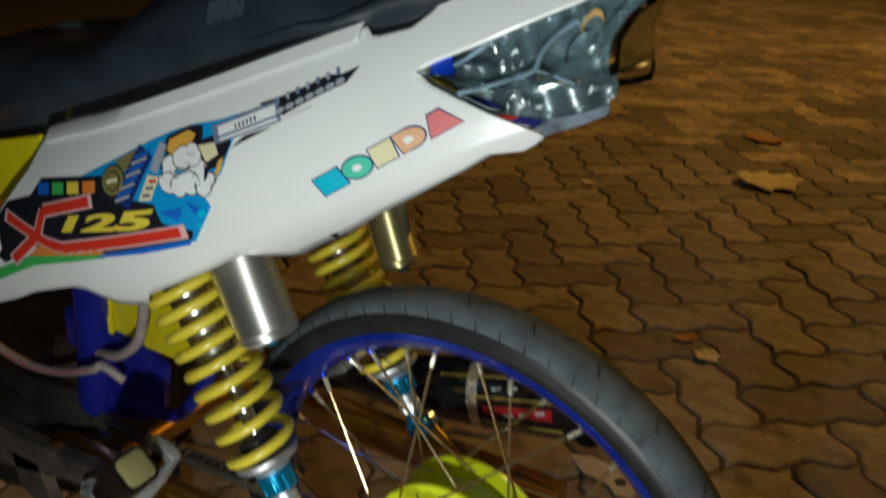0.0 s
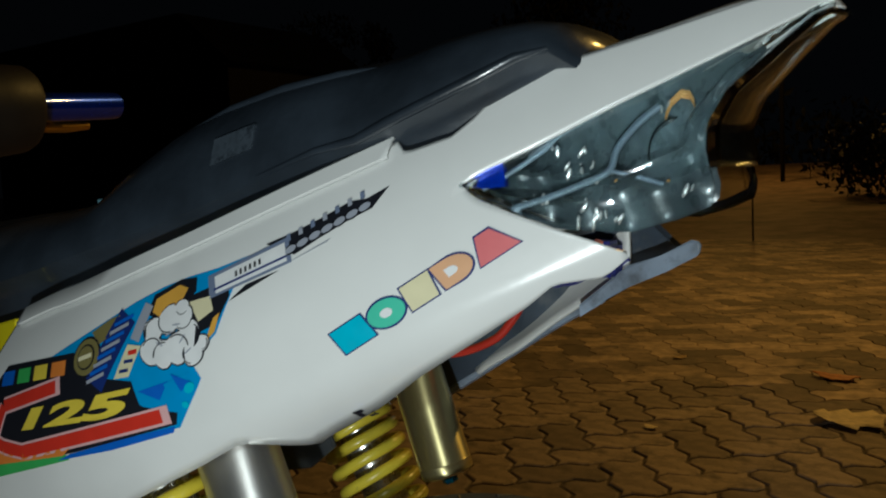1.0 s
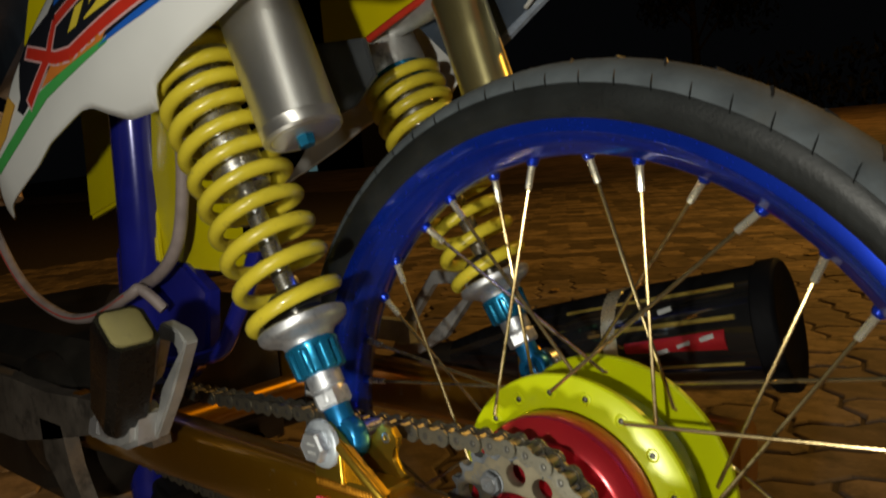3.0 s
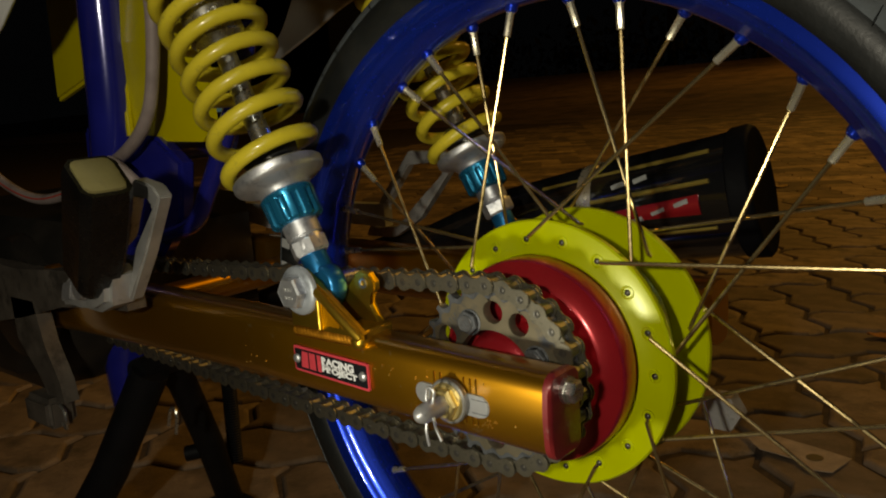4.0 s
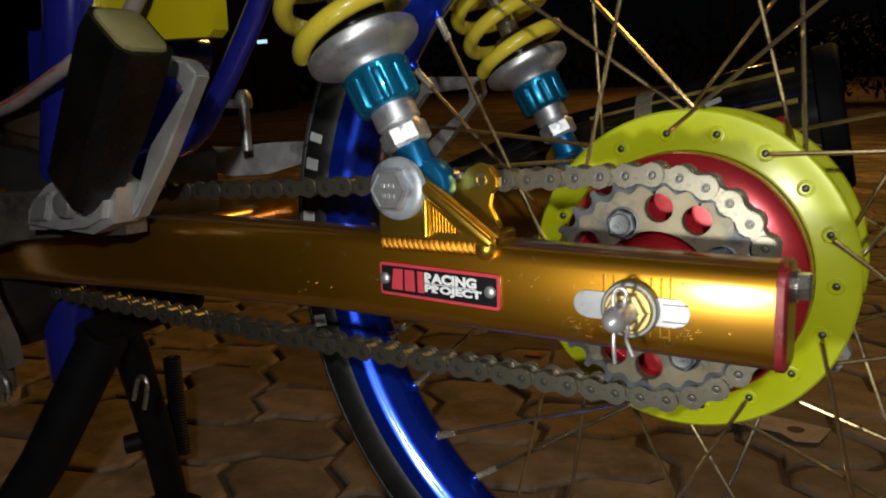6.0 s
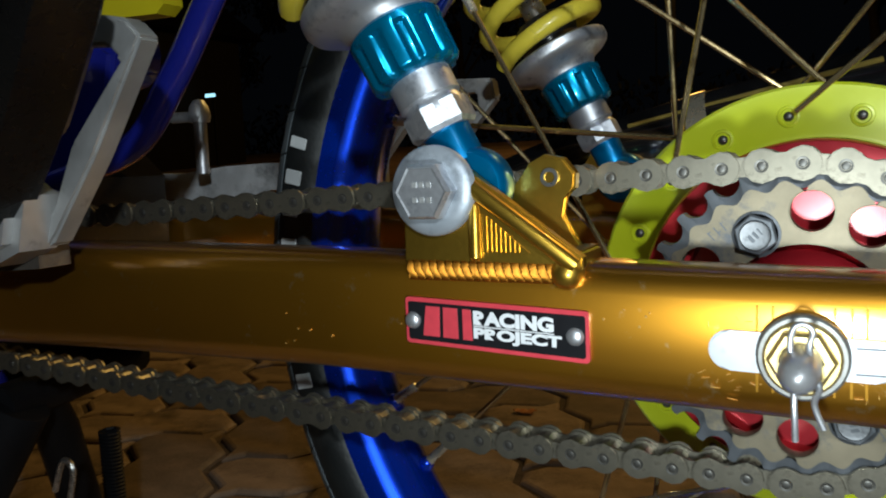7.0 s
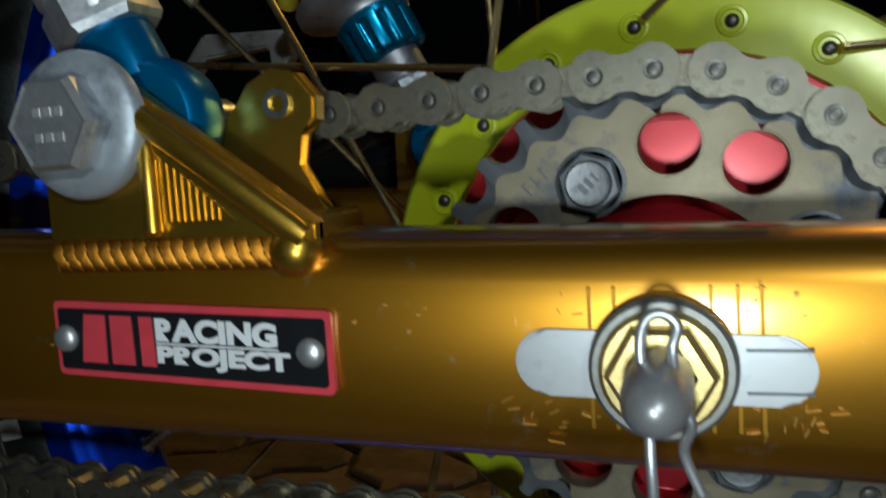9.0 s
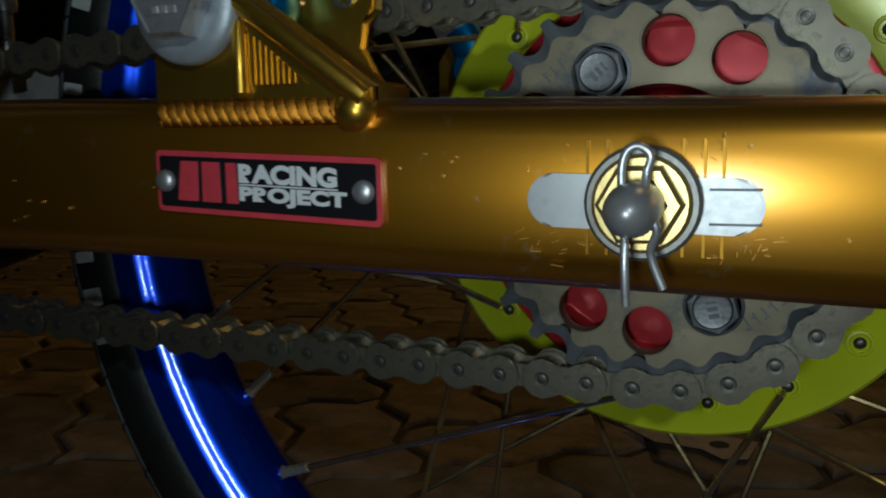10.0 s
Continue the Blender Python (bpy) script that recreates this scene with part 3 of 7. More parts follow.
# darker gold imitates the shade in the embossed marks
SCORE = mat("scored_gold", (0.26, 0.13, 0.012), 0.4, 0.9, 0.1, 40, 0.0)
for x in (-0.0115, 0.0115, 0.0075, -0.0075, 0.0150):
    part("adjuster_mark", box(NEW(), (x - 0.0003, fy - 0.00105, 0.2625), (x + 0.0003, fy + 0.001, 0.2860)), SCORE, swingarm)
SCUFF = mat("scratched_bare_gold", (0.56, 0.34, 0.08), 0.5, 0.6, 0.2, 200, 0.0)
rnd = random.Random(17)
bm = NEW()
for k in range(66):
    if k < 36:
        x = rnd.choice((rnd.uniform(-0.027, -0.010), rnd.uniform(0.010, 0.026)))
        z = 0.2732 + rnd.choice((-1, -1, 1)) * (0.0062 + abs(rnd.gauss(0, 0.0036)))
    else:
        x, z = rnd.uniform(-0.17, 0.045), rnd.uniform(0.2660, 0.2850)
        chip = rnd.uniform(0.00012, 0.00035)
    lz, lx = rnd.choice(((rnd.uniform(0.0003, 0.0008), rnd.uniform(0.00003, 0.00006)), (rnd.uniform(0.00003, 0.00006), rnd.uniform(0.0003, 0.0014))))
    if k >= 36:
        lx, lz = chip, chip * rnd.uniform(0.5, 1.3)
    if -0.121 < x < -0.055 and z < 0.2875:
        continue
    m = Matrix.Translation((x, fy - 0.00075, z)) @ Matrix.Rotation(rnd.uniform(-0.5, 0.5), 4, "Y")
    box(bm, (-lx, -0.0003, -lz), (lx, 0.0003, lz), 0, m)
tagged(part("scuffing", bm, SCUFF, swingarm, "pale scratches in the gold finish", smooth=False), kind="stuff")
mA = Matrix.Translation((0, fy - 0.0012, AXLE_Z + 0.0015)) @ Matrix.Rotation(radians(90), 4, "X")
part("washer", lathe(NEW(), [(0.0085, 0.0004), (0.0112, 0.0004), (0.0115, 0.0010), (0.0115, 0.0035), (0.0108, 0.0042), (0.0090, 0.0042), (0.0085, 0.0034)], 40, mA, True), WASHER, swingarm)
bm = lathe(NEW(), [(0, 0.0005), (0.0098, 0.0005), (0.0098, 0.0048), (0.0090, 0.0056), (0.0086, 0.0056), (0.0060, 0.0056)], 32, mA)
lathe(bm, [(0.0086, 0.0050), (0.0086, 0.0078), (0.0076, 0.0088), (0.0055, 0.0088), (0.0055, 0.0080)], 6, mA)
part("axle_nut", bm, mat("pale_brass_nut", (0.80, 0.62, 0.26), 0.36, 0.85, 0.2, 90, 0.05, 600), swingarm, "gold hex axle nut", smooth=False)
part("axle", lathe(NEW(), [(0, 0.0), (0.0050, 0.004), (0.0050, 0.019), (0.0046, 0.0225), (0.0034, 0.0252), (0.0016, 0.0268), (0, 0.0272)], 28, mA), AXLE, swingarm, "rounded steel axle end")
cy = fy - 0.0175
clip = [(-0.0008, cy - 0.002, 0.2560), (-0.0010, cy - 0.003, 0.2640), (-0.0014, cy - 0.001, 0.2715), (-0.0022, cy, 0.2795), (-0.0014, cy, 0.2838), (0.0008, cy, 0.2850),
        (0.0030, cy, 0.2832), (0.0022, cy, 0.2795), (0.0030, cy - 0.003, 0.2745), (0.0046, cy - 0.003, 0.2700), (0.0034, cy - 0.001, 0.2655), (0.0056, cy, 0.2590)]
part("spring_clip", tube(NEW(), curve_pts(clip, 6), 0.0008, 10), ALU_BRIGHT, swingarm, "bent wire retaining clip")

# name plate with red rim, black field and two screws
def plate_point(u, v, d):
    """u along, v up (0 to 1) on the plate; d: how far proud."""
    x = -0.1185 + 0.061 * u
    z = 0.2700 + 0.0150 * v - 0.0030 * u + 0.0006 * u * v
    return Vector((x, fy - 0.0009 - d, z))


def plate_poly(name, pts, d, material, parent, t=0.0004, label=""):
    bm = NEW()
    a = [bm.verts.new(plate_point(u, v, d)) for u, v in pts]
    b = [bm.verts.new(plate_point(u, v, d - t)) for u, v in pts]
    bm.faces.new(a)
    n = len(a)
    for k in range(n):
        bm.faces.new((a[k], a[(k + 1) % n], b[(k + 1) % n], b[k]))
    return part(name, bm, material, parent, label, smooth=False)


def rounded(u0, v0, u1, v1, ru, rv, n=4):
    pts = []
    for cu, cv, a0 in ((u1 - ru, v1 - rv, 0), (u0 + ru, v1 - rv, 90), (u0 + ru, v0 + rv, 180), (u1 - ru, v0 + rv, 270)):
        for k in range(n + 1):
            a = radians(a0 + 90 * k / n)
            pts.append((cu + ru * math.cos(a), cv + rv * math.sin(a)))
    return pts


PLATE_RED = mat("faded_red_print", (0.60, 0.055, 0.075), 0.3, 0.0, 0.1, 200, 0.02, 500)
PLATE_BLACK = mat("plate_black", (0.012, 0.012, 0.014), 0.25, 0.0, 0.1, 200, 0.02, 500)
PLATE_WHITE = mat("plate_white", (0.75, 0.76, 0.78), 0.3, 0.0, 0.05, 200, 0.02, 500)
plate = plate_poly("name_plate", rounded(0, 0, 1, 1, 0.02, 0.08), 0.0012, PLATE_RED, swingarm, 0.0012, "riveted black plate with red border and white lettering")
plate_poly("plate_field", rounded(0.018, 0.09, 0.982, 0.91, 0.012, 0.05), 0.0015, PLATE_BLACK, plate)
# maker's mark as plain red blocks
plate_poly("red_block", [(0.105, 0.20), (0.125, 0.84), (0.205, 0.84), (0.200, 0.20)], 0.0018, PLATE_RED, plate)
plate_poly("red_block", [(0.222, 0.20), (0.225, 0.84), (0.305, 0.84), (0.308, 0.20)], 0.0018, PLATE_RED, plate)
plate_poly("red_block", [(0.335, 0.20), (0.335, 0.84), (0.382, 0.84), (0.388, 0.20)], 0.0018, PLATE_RED, plate)


def text_mesh(word, bold=0.02):
    """Triangles of a word in the built-in font: points in (0..width, 0..height) of unit height."""
    cu = bpy.data.curves.new("word", "FONT")
    cu.body, cu.size, cu.offset = word, 1.0, bold
    ob = new("word", cu)
    dg = bpy.context.evaluated_depsgraph_get()
    me = ob.evaluated_get(dg).to_mesh()
    vs = [tuple(v.co[:2]) for v in me.vertices]
    fs = [tuple(p.vertices) for p in me.polygons]
    ob.evaluated_get(dg).to_mesh_clear()
    bpy.data.objects.remove(ob)
    bpy.data.curves.remove(cu)
    x0, x1 = min(v[0] for v in vs), max(v[0] for v in vs)
    y0, y1 = min(v[1] for v in vs), max(v[1] for v in vs)
    return [((x - x0) / (x1 - x0), (y - y0) / (y1 - y0)) for x, y in vs], fs


def plate_word(word, u0, v0, u1, v1):
    vs, fs = text_mesh(word, 0.055)
    bm = NEW()
    bv = [bm.verts.new(plate_point(u0 + (u1 - u0) * a, v0 + (v1 - v0) * b, 0.0018)) for a, b in vs]
    for f in fs:
        try:
            bm.faces.new([bv[i] for i in f])
        except ValueError:
            pass
    return part("lettering", bm, PLATE_WHITE, plate, smooth=False)


plate_word("RACING", 0.395, 0.535, 0.825, 0.835)
plate_word("PROJECT", 0.395, 0.19, 0.865, 0.485)
plate_poly("white_rule", [(0.395, 0.497), (0.395, 0.520), (0.825, 0.520), (0.825, 0.497)], 0.0018, PLATE_WHITE, plate)
for u, v in ((0.045, 0.5), (0.93, 0.5)):
    c = plate_point(u, v, 0.0014)
    part("rivet", lathe(NEW(), [(0.0028, 0), (0.0026, 0.0008), (0.0018, 0.0015), (0, 0.0018)], 18, Matrix.Translation(c) @ Matrix.Rotation(radians(90), 4, "X")), ALU_BRIGHT, plate)

# machined shock bracket with two ears, a rib and a weld bead
ear = [(-0.1185, 0.2965), (-0.1180, 0.3200), (-0.1120, 0.3290), (-0.1030, 0.3310), (-0.0950, 0.3250), (-0.0590, 0.2985), (-0.0590, 0.2955)]
bracket = part("shock_bracket", slab(NEW(), ear, -0.1085, -0.1050, 0.0006), GOLD_BRIGHT, swingarm, "gold machined shock mounting bracket", smooth=False)
part("rib", tube(NEW(), [(-0.0960, -0.1098, 0.3215), (-0.0940, -0.1100, 0.3200), (-0.0640, -0.1100, 0.2982), (-0.0610, -0.1096, 0.2960)], [0.0022, 0.0026, 0.0026, 0.0022], 14), GOLD_BRIGHT, bracket)
part("rib", slab(NEW(), [(-0.0935, 0.3140), (-0.0900, 0.3195), (-0.0590, 0.2985), (-0.0590, 0.2955), (-0.0660, 0.2955)], -0.1098, -0.1060, 0.0005), GOLD_BRIGHT, bracket, smooth=False)
part("rib", tube(NEW(), [(-0.0930, -0.1092, 0.2972), (-0.0930, -0.1094, 0.2980), (-0.0930, -0.1094, 0.3140), (-0.0930, -0.1092, 0.3150)], [0.0012, 0.0019, 0.0019, 0.0012], 12), GOLD_BRIGHT, bracket)
part("recess", slab(NEW(), [(-0.0910, 0.2995), (-0.0910, 0.3125), (-0.0755, 0.2995)], -0.1089, -0.1070), GOLD_BRIGHT, bracket, smooth=False)
for k in range(8):
    x = -0.0898 + 0.0015 * k
    part("groove", box(NEW(), (x, -0.1093, 0.2998), (x + 0.0007, -0.1086, 0.3112 - 0.0013 * k)), GOLD_BRIGHT, bracket, smooth=False)
inner_ear = [(-0.1080, 0.2965), (-0.1000, 0.3100), (-0.0895, 0.3150), (-0.0820, 0.3260), (-0.0765, 0.3288), (-0.0705, 0.3275), (-0.0665, 0.3225), (-0.0668, 0.3180),
             (-0.0712, 0.3150), (-0.0722, 0.3090), (-0.0690, 0.3030), (-0.0620, 0.2965)]
part("inner_ear", slab(NEW(), inner_ear, -0.0905, -0.0855, 0.0008), GOLD_BRIGHT, bracket, smooth=False)
part("base", box(NEW(), (-0.1182, -0.1074, 0.2935), (-0.0600, -0.0850, 0.3000), 0.001), GOLD_BRIGHT, bracket, smooth=False)
part("hole_lining", lathe(NEW(), [(0.0030, 0), (0.0030, 0.0006), (0.0018, 0.0006), (0.0018, -0.0010), (0, -0.0010)], 18, Matrix.Translation((-0.0748, -0.0908, 0.3215)) @ Matrix.Rotation(radians(90), 4, "X")), STEEL, bracket)
# weld bead of overlapping ripples
bm = NEW()
rows = []
for i in range(153):
    x = -0.1175 + 0.0535 * i / 152
    ring = []
    for k in range(11):
        v = -1 + 2 * k / 10
        ph = (x + 0.0013 * v) / 0.0028
        rip = 0.35 + 0.65 * (1 - (ph - math.floor(ph))) ** 0.5
        ring.append(bm.verts.new((x, -0.1068 - 0.0026 * rip * math.sqrt(max(0, 1 - v * v)), 0.2936 + 0.0037 * v)))
    rows.append(ring)
for a, b in zip(rows, rows[1:]):
    for k in range(10):
        bm.faces.new((a[k], a[k + 1], b[k + 1], b[k]))
part("weld_bead", bm, GOLD_DARK, bracket, "rippled weld bead")
bm = NEW()
bmesh.ops.create_uvsphere(bm, u_segments=18, v_segments=10, radius=0.0052, matrix=Matrix.Translation((-0.0645, -0.1065, 0.2935)))
part("weld_bead", bm, GOLD_BRIGHT, bracket)

# ---- shock absorbers ----
SHOCK_U = Vector((-0.455, 0, 0.8905))


def build_shock(side):
    """Twin shock with exposed spring; side: -1 for the chain side, 1 for the exhaust side."""
    b0 = Vector((-0.098, -0.0975, 0.3195)) if side < 0 else Vector((-0.0945, 0.0790, 0.3150))
    m = axis_frame(b0, b0 + SHOCK_U)
    # keeps the local x pointing outwards
    sh = part("shock_absorber", lathe(NEW(), [(0, 0.070), (0.0063, 0.070), (0.0063, 0.158), (0.0150, 0.160), (0.0165, 0.163), (0.0165, 0.272), (0.0, 0.272)], 28, m), STEEL, motorcycle,
              "rear shock absorber with yellow coil spring and piggyback can")
    # lower eye
    my = Matrix.Translation(b0) @ ALONG_Y
    bm = lathe(NEW(), [(0.0060, -0.0060), (0.0108, -0.0060), (0.0122, -0.0048), (0.0128, -0.0020), (0.0128, 0.0020), (0.0122, 0.0048), (0.0108, 0.0060), (0.0060, 0.0060)], 40, my, True)
    lathe(bm, [(0.0, 0.006), (0.0080, 0.008), (0.0080, 0.022), (0.0072, 0.024), (0, 0.024)], 24, m)
    part("lower_eye", bm, CYAN_CAST, sh, "bright blue anodised lower eye")
    part("lock_collar", lathe(NEW(), [(0, 0.0215), (0.0092, 0.0215), (0.0100, 0.0230), (0.0100, 0.0290), (0.0094, 0.0300), (0.0094, 0.0305), (0.0106, 0.0312), (0.0106, 0.0430), (0, 0.0430)], 24, m), ALU_BRIGHT, sh, "satin silver collar")
    part("lock_nut", lathe(NEW(), [(0.0, 0.0195), (0.0102, 0.0195), (0.0114, 0.0210), (0.0114, 0.0280), (0.0108, 0.0290), (0, 0.0290)], 6, m), ALU_BRIGHT, sh, "hexagonal lock nut", smooth=False)
    # fluted adjuster knob
    bm = NEW()
    n = 120
    rings = []
    for z, r0 in ((0.0395, 0.0120), (0.0404, 0.0146), (0.0418, 0.0156), (0.0545, 0.0159), (0.0555, 0.0162), (0.0578, 0.0162), (0.0590, 0.0150), (0.0590, 0.0090)):
        ring = []
        for k in range(n):
            a = 2 * math.pi * k / n
            f = 1.0
            if 0.0390 < z < 0.0550:
                f = 1.0 - 0.085 * min(1.0, max(0.0, 2.2 * math.cos(11 * a) - 0.3))
            ring.append(bm.verts.new(m @ Vector((r0 * f * math.cos(a), r0 * f * math.sin(a), z))))
        rings.append(ring)
    for a, b in zip(rings, rings[1:]):
        for k in range(n):
            bm.faces.new((a[k], a[(k + 1) % n], b[(k + 1) % n], b[k]))
    bm.faces.new(rings[0])
    part("adjuster_knob", bm, CYAN, sh, "fluted blue anodised preload knob")
    part("spring_seat", lathe(NEW(), [(0.0085, 0.0590), (0.0150, 0.0590), (0.0158, 0.0612), (0.0180, 0.0632), (0.0236, 0.0655), (0.0262, 0.0672), (0.0272, 0.0690), (0.0272, 0.0722), (0.0260, 0.0732), (0.0150, 0.0732), (0.0085, 0.0750)], 48, m, True), ALU_BRIGHT, sh, "dished silver spring seat")
    part("bump_stop", lathe(NEW(), [(0.0063, 0.0785), (0.0150, 0.0785), (0.0170, 0.0830), (0.0170, 0.0880), (0.0120, 0.0920), (0.0063, 0.0930)], 28, m), BLACK_PLASTIC, sh)
    # progressive coil spring
    pts = []
    turns, per = (11.65 if side < 0 else 10.65), 26
    z0, z1 = 0.0785, (0.268 if side < 0 else 0.244)
    for k in range(int(turns * per) + 1):
        t = k / (turns * per)
        s = 1.28 * t - 0.28 * t * t
        if t < 0.07:
            s = s * (0.35 + 0.65 * t / 0.07)
        a = 2 * math.pi * (turns * t - 0.25) + 0.6
        r = 0.0272 + 0.0010 * t
        pts.append(m @ Vector((r * math.cos(a), r * math.sin(a) , z0 + (z1 - z0) * s)))
    part("coil_spring", tube(NEW(), pts, 0.0045, 12), SPRING, sh, "glossy yellow coil spring")
    part("top_cap", lathe(NEW(), [(r_, z_ - (0 if side < 0 else 0.022)) for r_, z_ in ((0.0, 0.262), (0.0270, 0.262), (0.0270, 0.267), (0.0235, 0.269), (0.0235, 0.272), (0, 0.272))], 36, m), CYAN, sh, "blue preload ring")
    part("head", lathe(NEW(), [(0.0, 0.250), (0.0225, 0.250), (0.0235, 0.252), (0.0255, 0.256), (0.0255, 0.296), (0.020, 0.306), (0, 0.306)], 36, m), ALU, sh, "cast silver shock head")
    # piggyback can
    if side < 0:
        ca, cb = Vector((-0.1224, -0.0880, 0.4914)), Vector((-0.1665, -0.0880, 0.6000))
    else:
        ca, cb = Vector((-0.0925, 0.0500, 0.5050)), Vector((-0.1170, 0.0500, 0.5790))
    mc = axis_frame(ca, cb)
    length = (cb - ca).length
    r = 0.0240 if side < 0 else 0.0185
    part("piggyback_can", lathe(NEW(), [(0, 0.0), (r - 0.0055, 0.0), (r - 0.0045, 0.0008), (r - 0.0035, 0.0), (r - 0.0015, 0.0002), (r, 0.0018), (r, 0.008), (r + 0.0003, 0.0085), (r, 0.009), (r, length), (r - 0.002, length + 0.003), (0, length + 0.003)], 48, mc),
         CAN_STEEL if side < 0 else CAN_GOLD, sh, "polished steel reservoir can" if side < 0 else "pale gold reservoir can")
    part("valve_cap", lathe(NEW(), [(0, -0.006), (0.0048, -0.006), (0.0055, -0.005), (0.0055, 0.0), (0, 0.0)], 6, mc), CYAN, sh, "small blue valve cap", smooth=False)
    part("bridge", tube(NEW(), [b0 + SHOCK_U * 0.288, cb + Vector((0, 0, 0.004))], 0.010, 14), ALU, sh)
    # lower bolt
    if side < 0:
        mb = Matrix.Translation((-0.1060, -0.1085, 0.3190)) @ Matrix.Rotation(radians(90), 4, "X")
        bm = lathe(NEW(), [(0, 0), (0.0130, 0.0), (0.0142, 0.0012), (0.0142, 0.0030), (0.0134, 0.0042), (0.0105, 0.0052), (0.0098, 0.0052), (0, 0.0052)], 44, mb)
        part("flange_bolt", bm, ZINC, sh, "large silver flange bolt with hex head")
        bm = lathe(NEW(), [(0.0096, 0.0040), (0.0096, 0.0098), (0.0086, 0.0112), (0.0078, 0.0110), (0, 0.0110)], 6, mb)
        part("hex_head", bm, ALU_BRIGHT, sh, smooth=False)
        for dz in (0.0022, -0.0024):
            for kx in range(3):
                x = -0.1088 + 0.0024 * kx
                part("stamped_mark", box(NEW(), (x, -0.1197, 0.3190 + dz - 0.0008), (x + 0.0015, -0.1192, 0.3190 + dz + 0.0008)), ALU, sh, smooth=False)
        part("bolt_shank", tube(NEW(), [(-0.1010, -0.108, 0.3192), (-0.098, -0.075, 0.3195)], 0.0058, 16), STEEL, sh)
    else:
        part("flange_bolt", lathe(NEW(), [(0, 0), (0.012, 0), (0.012, 0.008), (0, 0.009)], 24, Matrix.Translation((-0.0945, 0.0875, 0.3150)) @ ALONG_Y), STEEL, sh)
        part("lower_lug", slab(NEW(), ear, 0.0885, 0.0905), GOLD_BRIGHT, sh, smooth=False)
    return sh


build_shock(-1)
build_shock(1)

# ---- cowl: one curved side surface, narrowing to the tail ----
def half_width(x):
    w = 0.085 - 0.36 * x
    k = 0.012
    w = -k * math.log(math.exp(-w / k) + math.exp(-0.150 / k))
    if x < -0.40:
        w -= 3.5 * (x + 0.40) ** 2
    return w


def bulge_z(x):
    return 0.655 + 0.45 * x if x > -0.16 else 0.583 + 0.30 * (x + 0.16)


def side_y(x, z):
    d = z - bulge_z(x)
    k = 3.5 * d * d if d > 0 else ((8 + 14 * min(1, max(0, (x + 0.17) / 0.1))) * (d + 0.01) ** 2 if d < -0.01 else 0)
    return -max(half_width(x) - k, 0.004)


TOP = [(-0.443, 0.4525), (-0.425, 0.475), (-0.405, 0.500), (-0.386, 0.527), (-0.371, 0.550), (-0.345, 0.580), (-0.320, 0.609), (-0.3105, 0.632), (-0.305, 0.638), (-0.2337, 0.6570), (-0.1480, 0.6875), (-0.0824, 0.7127), (-0.0345, 0.7299), (-0.0281, 0.7235), (-0.0036, 0.7304), (0.0077, 0.7401), (0.0137, 0.7485),
       (0.0280, 0.7565), (0.0484, 0.7641), (0.0889, 0.7727), (0.1262, 0.7818), (0.1569, 0.7878), (0.1629, 0.7838), (0.1642, 0.7791)]
LENS_UP = [(0.0064, 0.7066), (0.0165, 0.7122), (0.0401, 0.7226), (0.0792, 0.7414), (0.1269, 0.7628), (0.1568, 0.7765), (0.1639, 0.7776)]
LENS_LOW = [(0.0063, 0.7056), (0.0140, 0.6997), (0.0522, 0.6834), (0.0680, 0.6777), (0.0817, 0.6713)]
LOW = [(-0.443, 0.4495), (-0.426, 0.460), (-0.354, 0.4885), (-0.325, 0.5028), (-0.289, 0.5150), (-0.272, 0.5205), (-0.258, 0.5215), (-0.245, 0.516), (-0.231, 0.511), (-0.206, 0.5145),
       (-0.1975, 0.5275), (-0.1715, 0.5415), (-0.1365, 0.5595), (-0.1125, 0.5735), (-0.0990, 0.5705), (-0.0860, 0.5667), (-0.0783, 0.5727), (-0.0479, 0.5900), (-0.0213, 0.6093), (0.0084, 0.6281), (0.0364, 0.6466), (0.0496, 0.6573), (0.0705, 0.6600), (0.0817, 0.6693)]
SPLIT = [(-0.443, 0.4508), (-0.400, 0.497), (-0.350, 0.537), (-0.300, 0.575), (-0.2004, 0.6257), (-0.0779, 0.6786), (0.0064, 0.7061)]


def surface_patch(bm, x0, x1, lower, upper, rows, step=0.005, sign=1, seen=None):
    cols = max(2, int((x1 - x0) / step))
    grid = []
    for i in range(cols + 1):
        x = x0 + (x1 - x0) * i / cols
        lo, up = lower(x), upper(x)
        col = []
        for j in range(rows + 1):
            z = lo + (up - lo) * j / rows
            key = (round(x, 5), round(z, 5))
            if seen is not None and key in seen:
                v = seen[key]
            else:
                v = bm.verts.new((x, sign * side_y(x, z), z))
                if seen is not None:
                    seen[key] = v
            col.append(v)
        grid.append(col)
    for a, b in zip(grid, grid[1:]):
        for j in range(rows):
            vs = [a[j], b[j], b[j + 1], a[j + 1]]
            vs = [v for i, v in enumerate(vs) if v not in vs[:i]]
            if len(vs) > 2:
                try:
                    bm.faces.new(vs)
                except ValueError:
                    pass


X0 = 0.0064


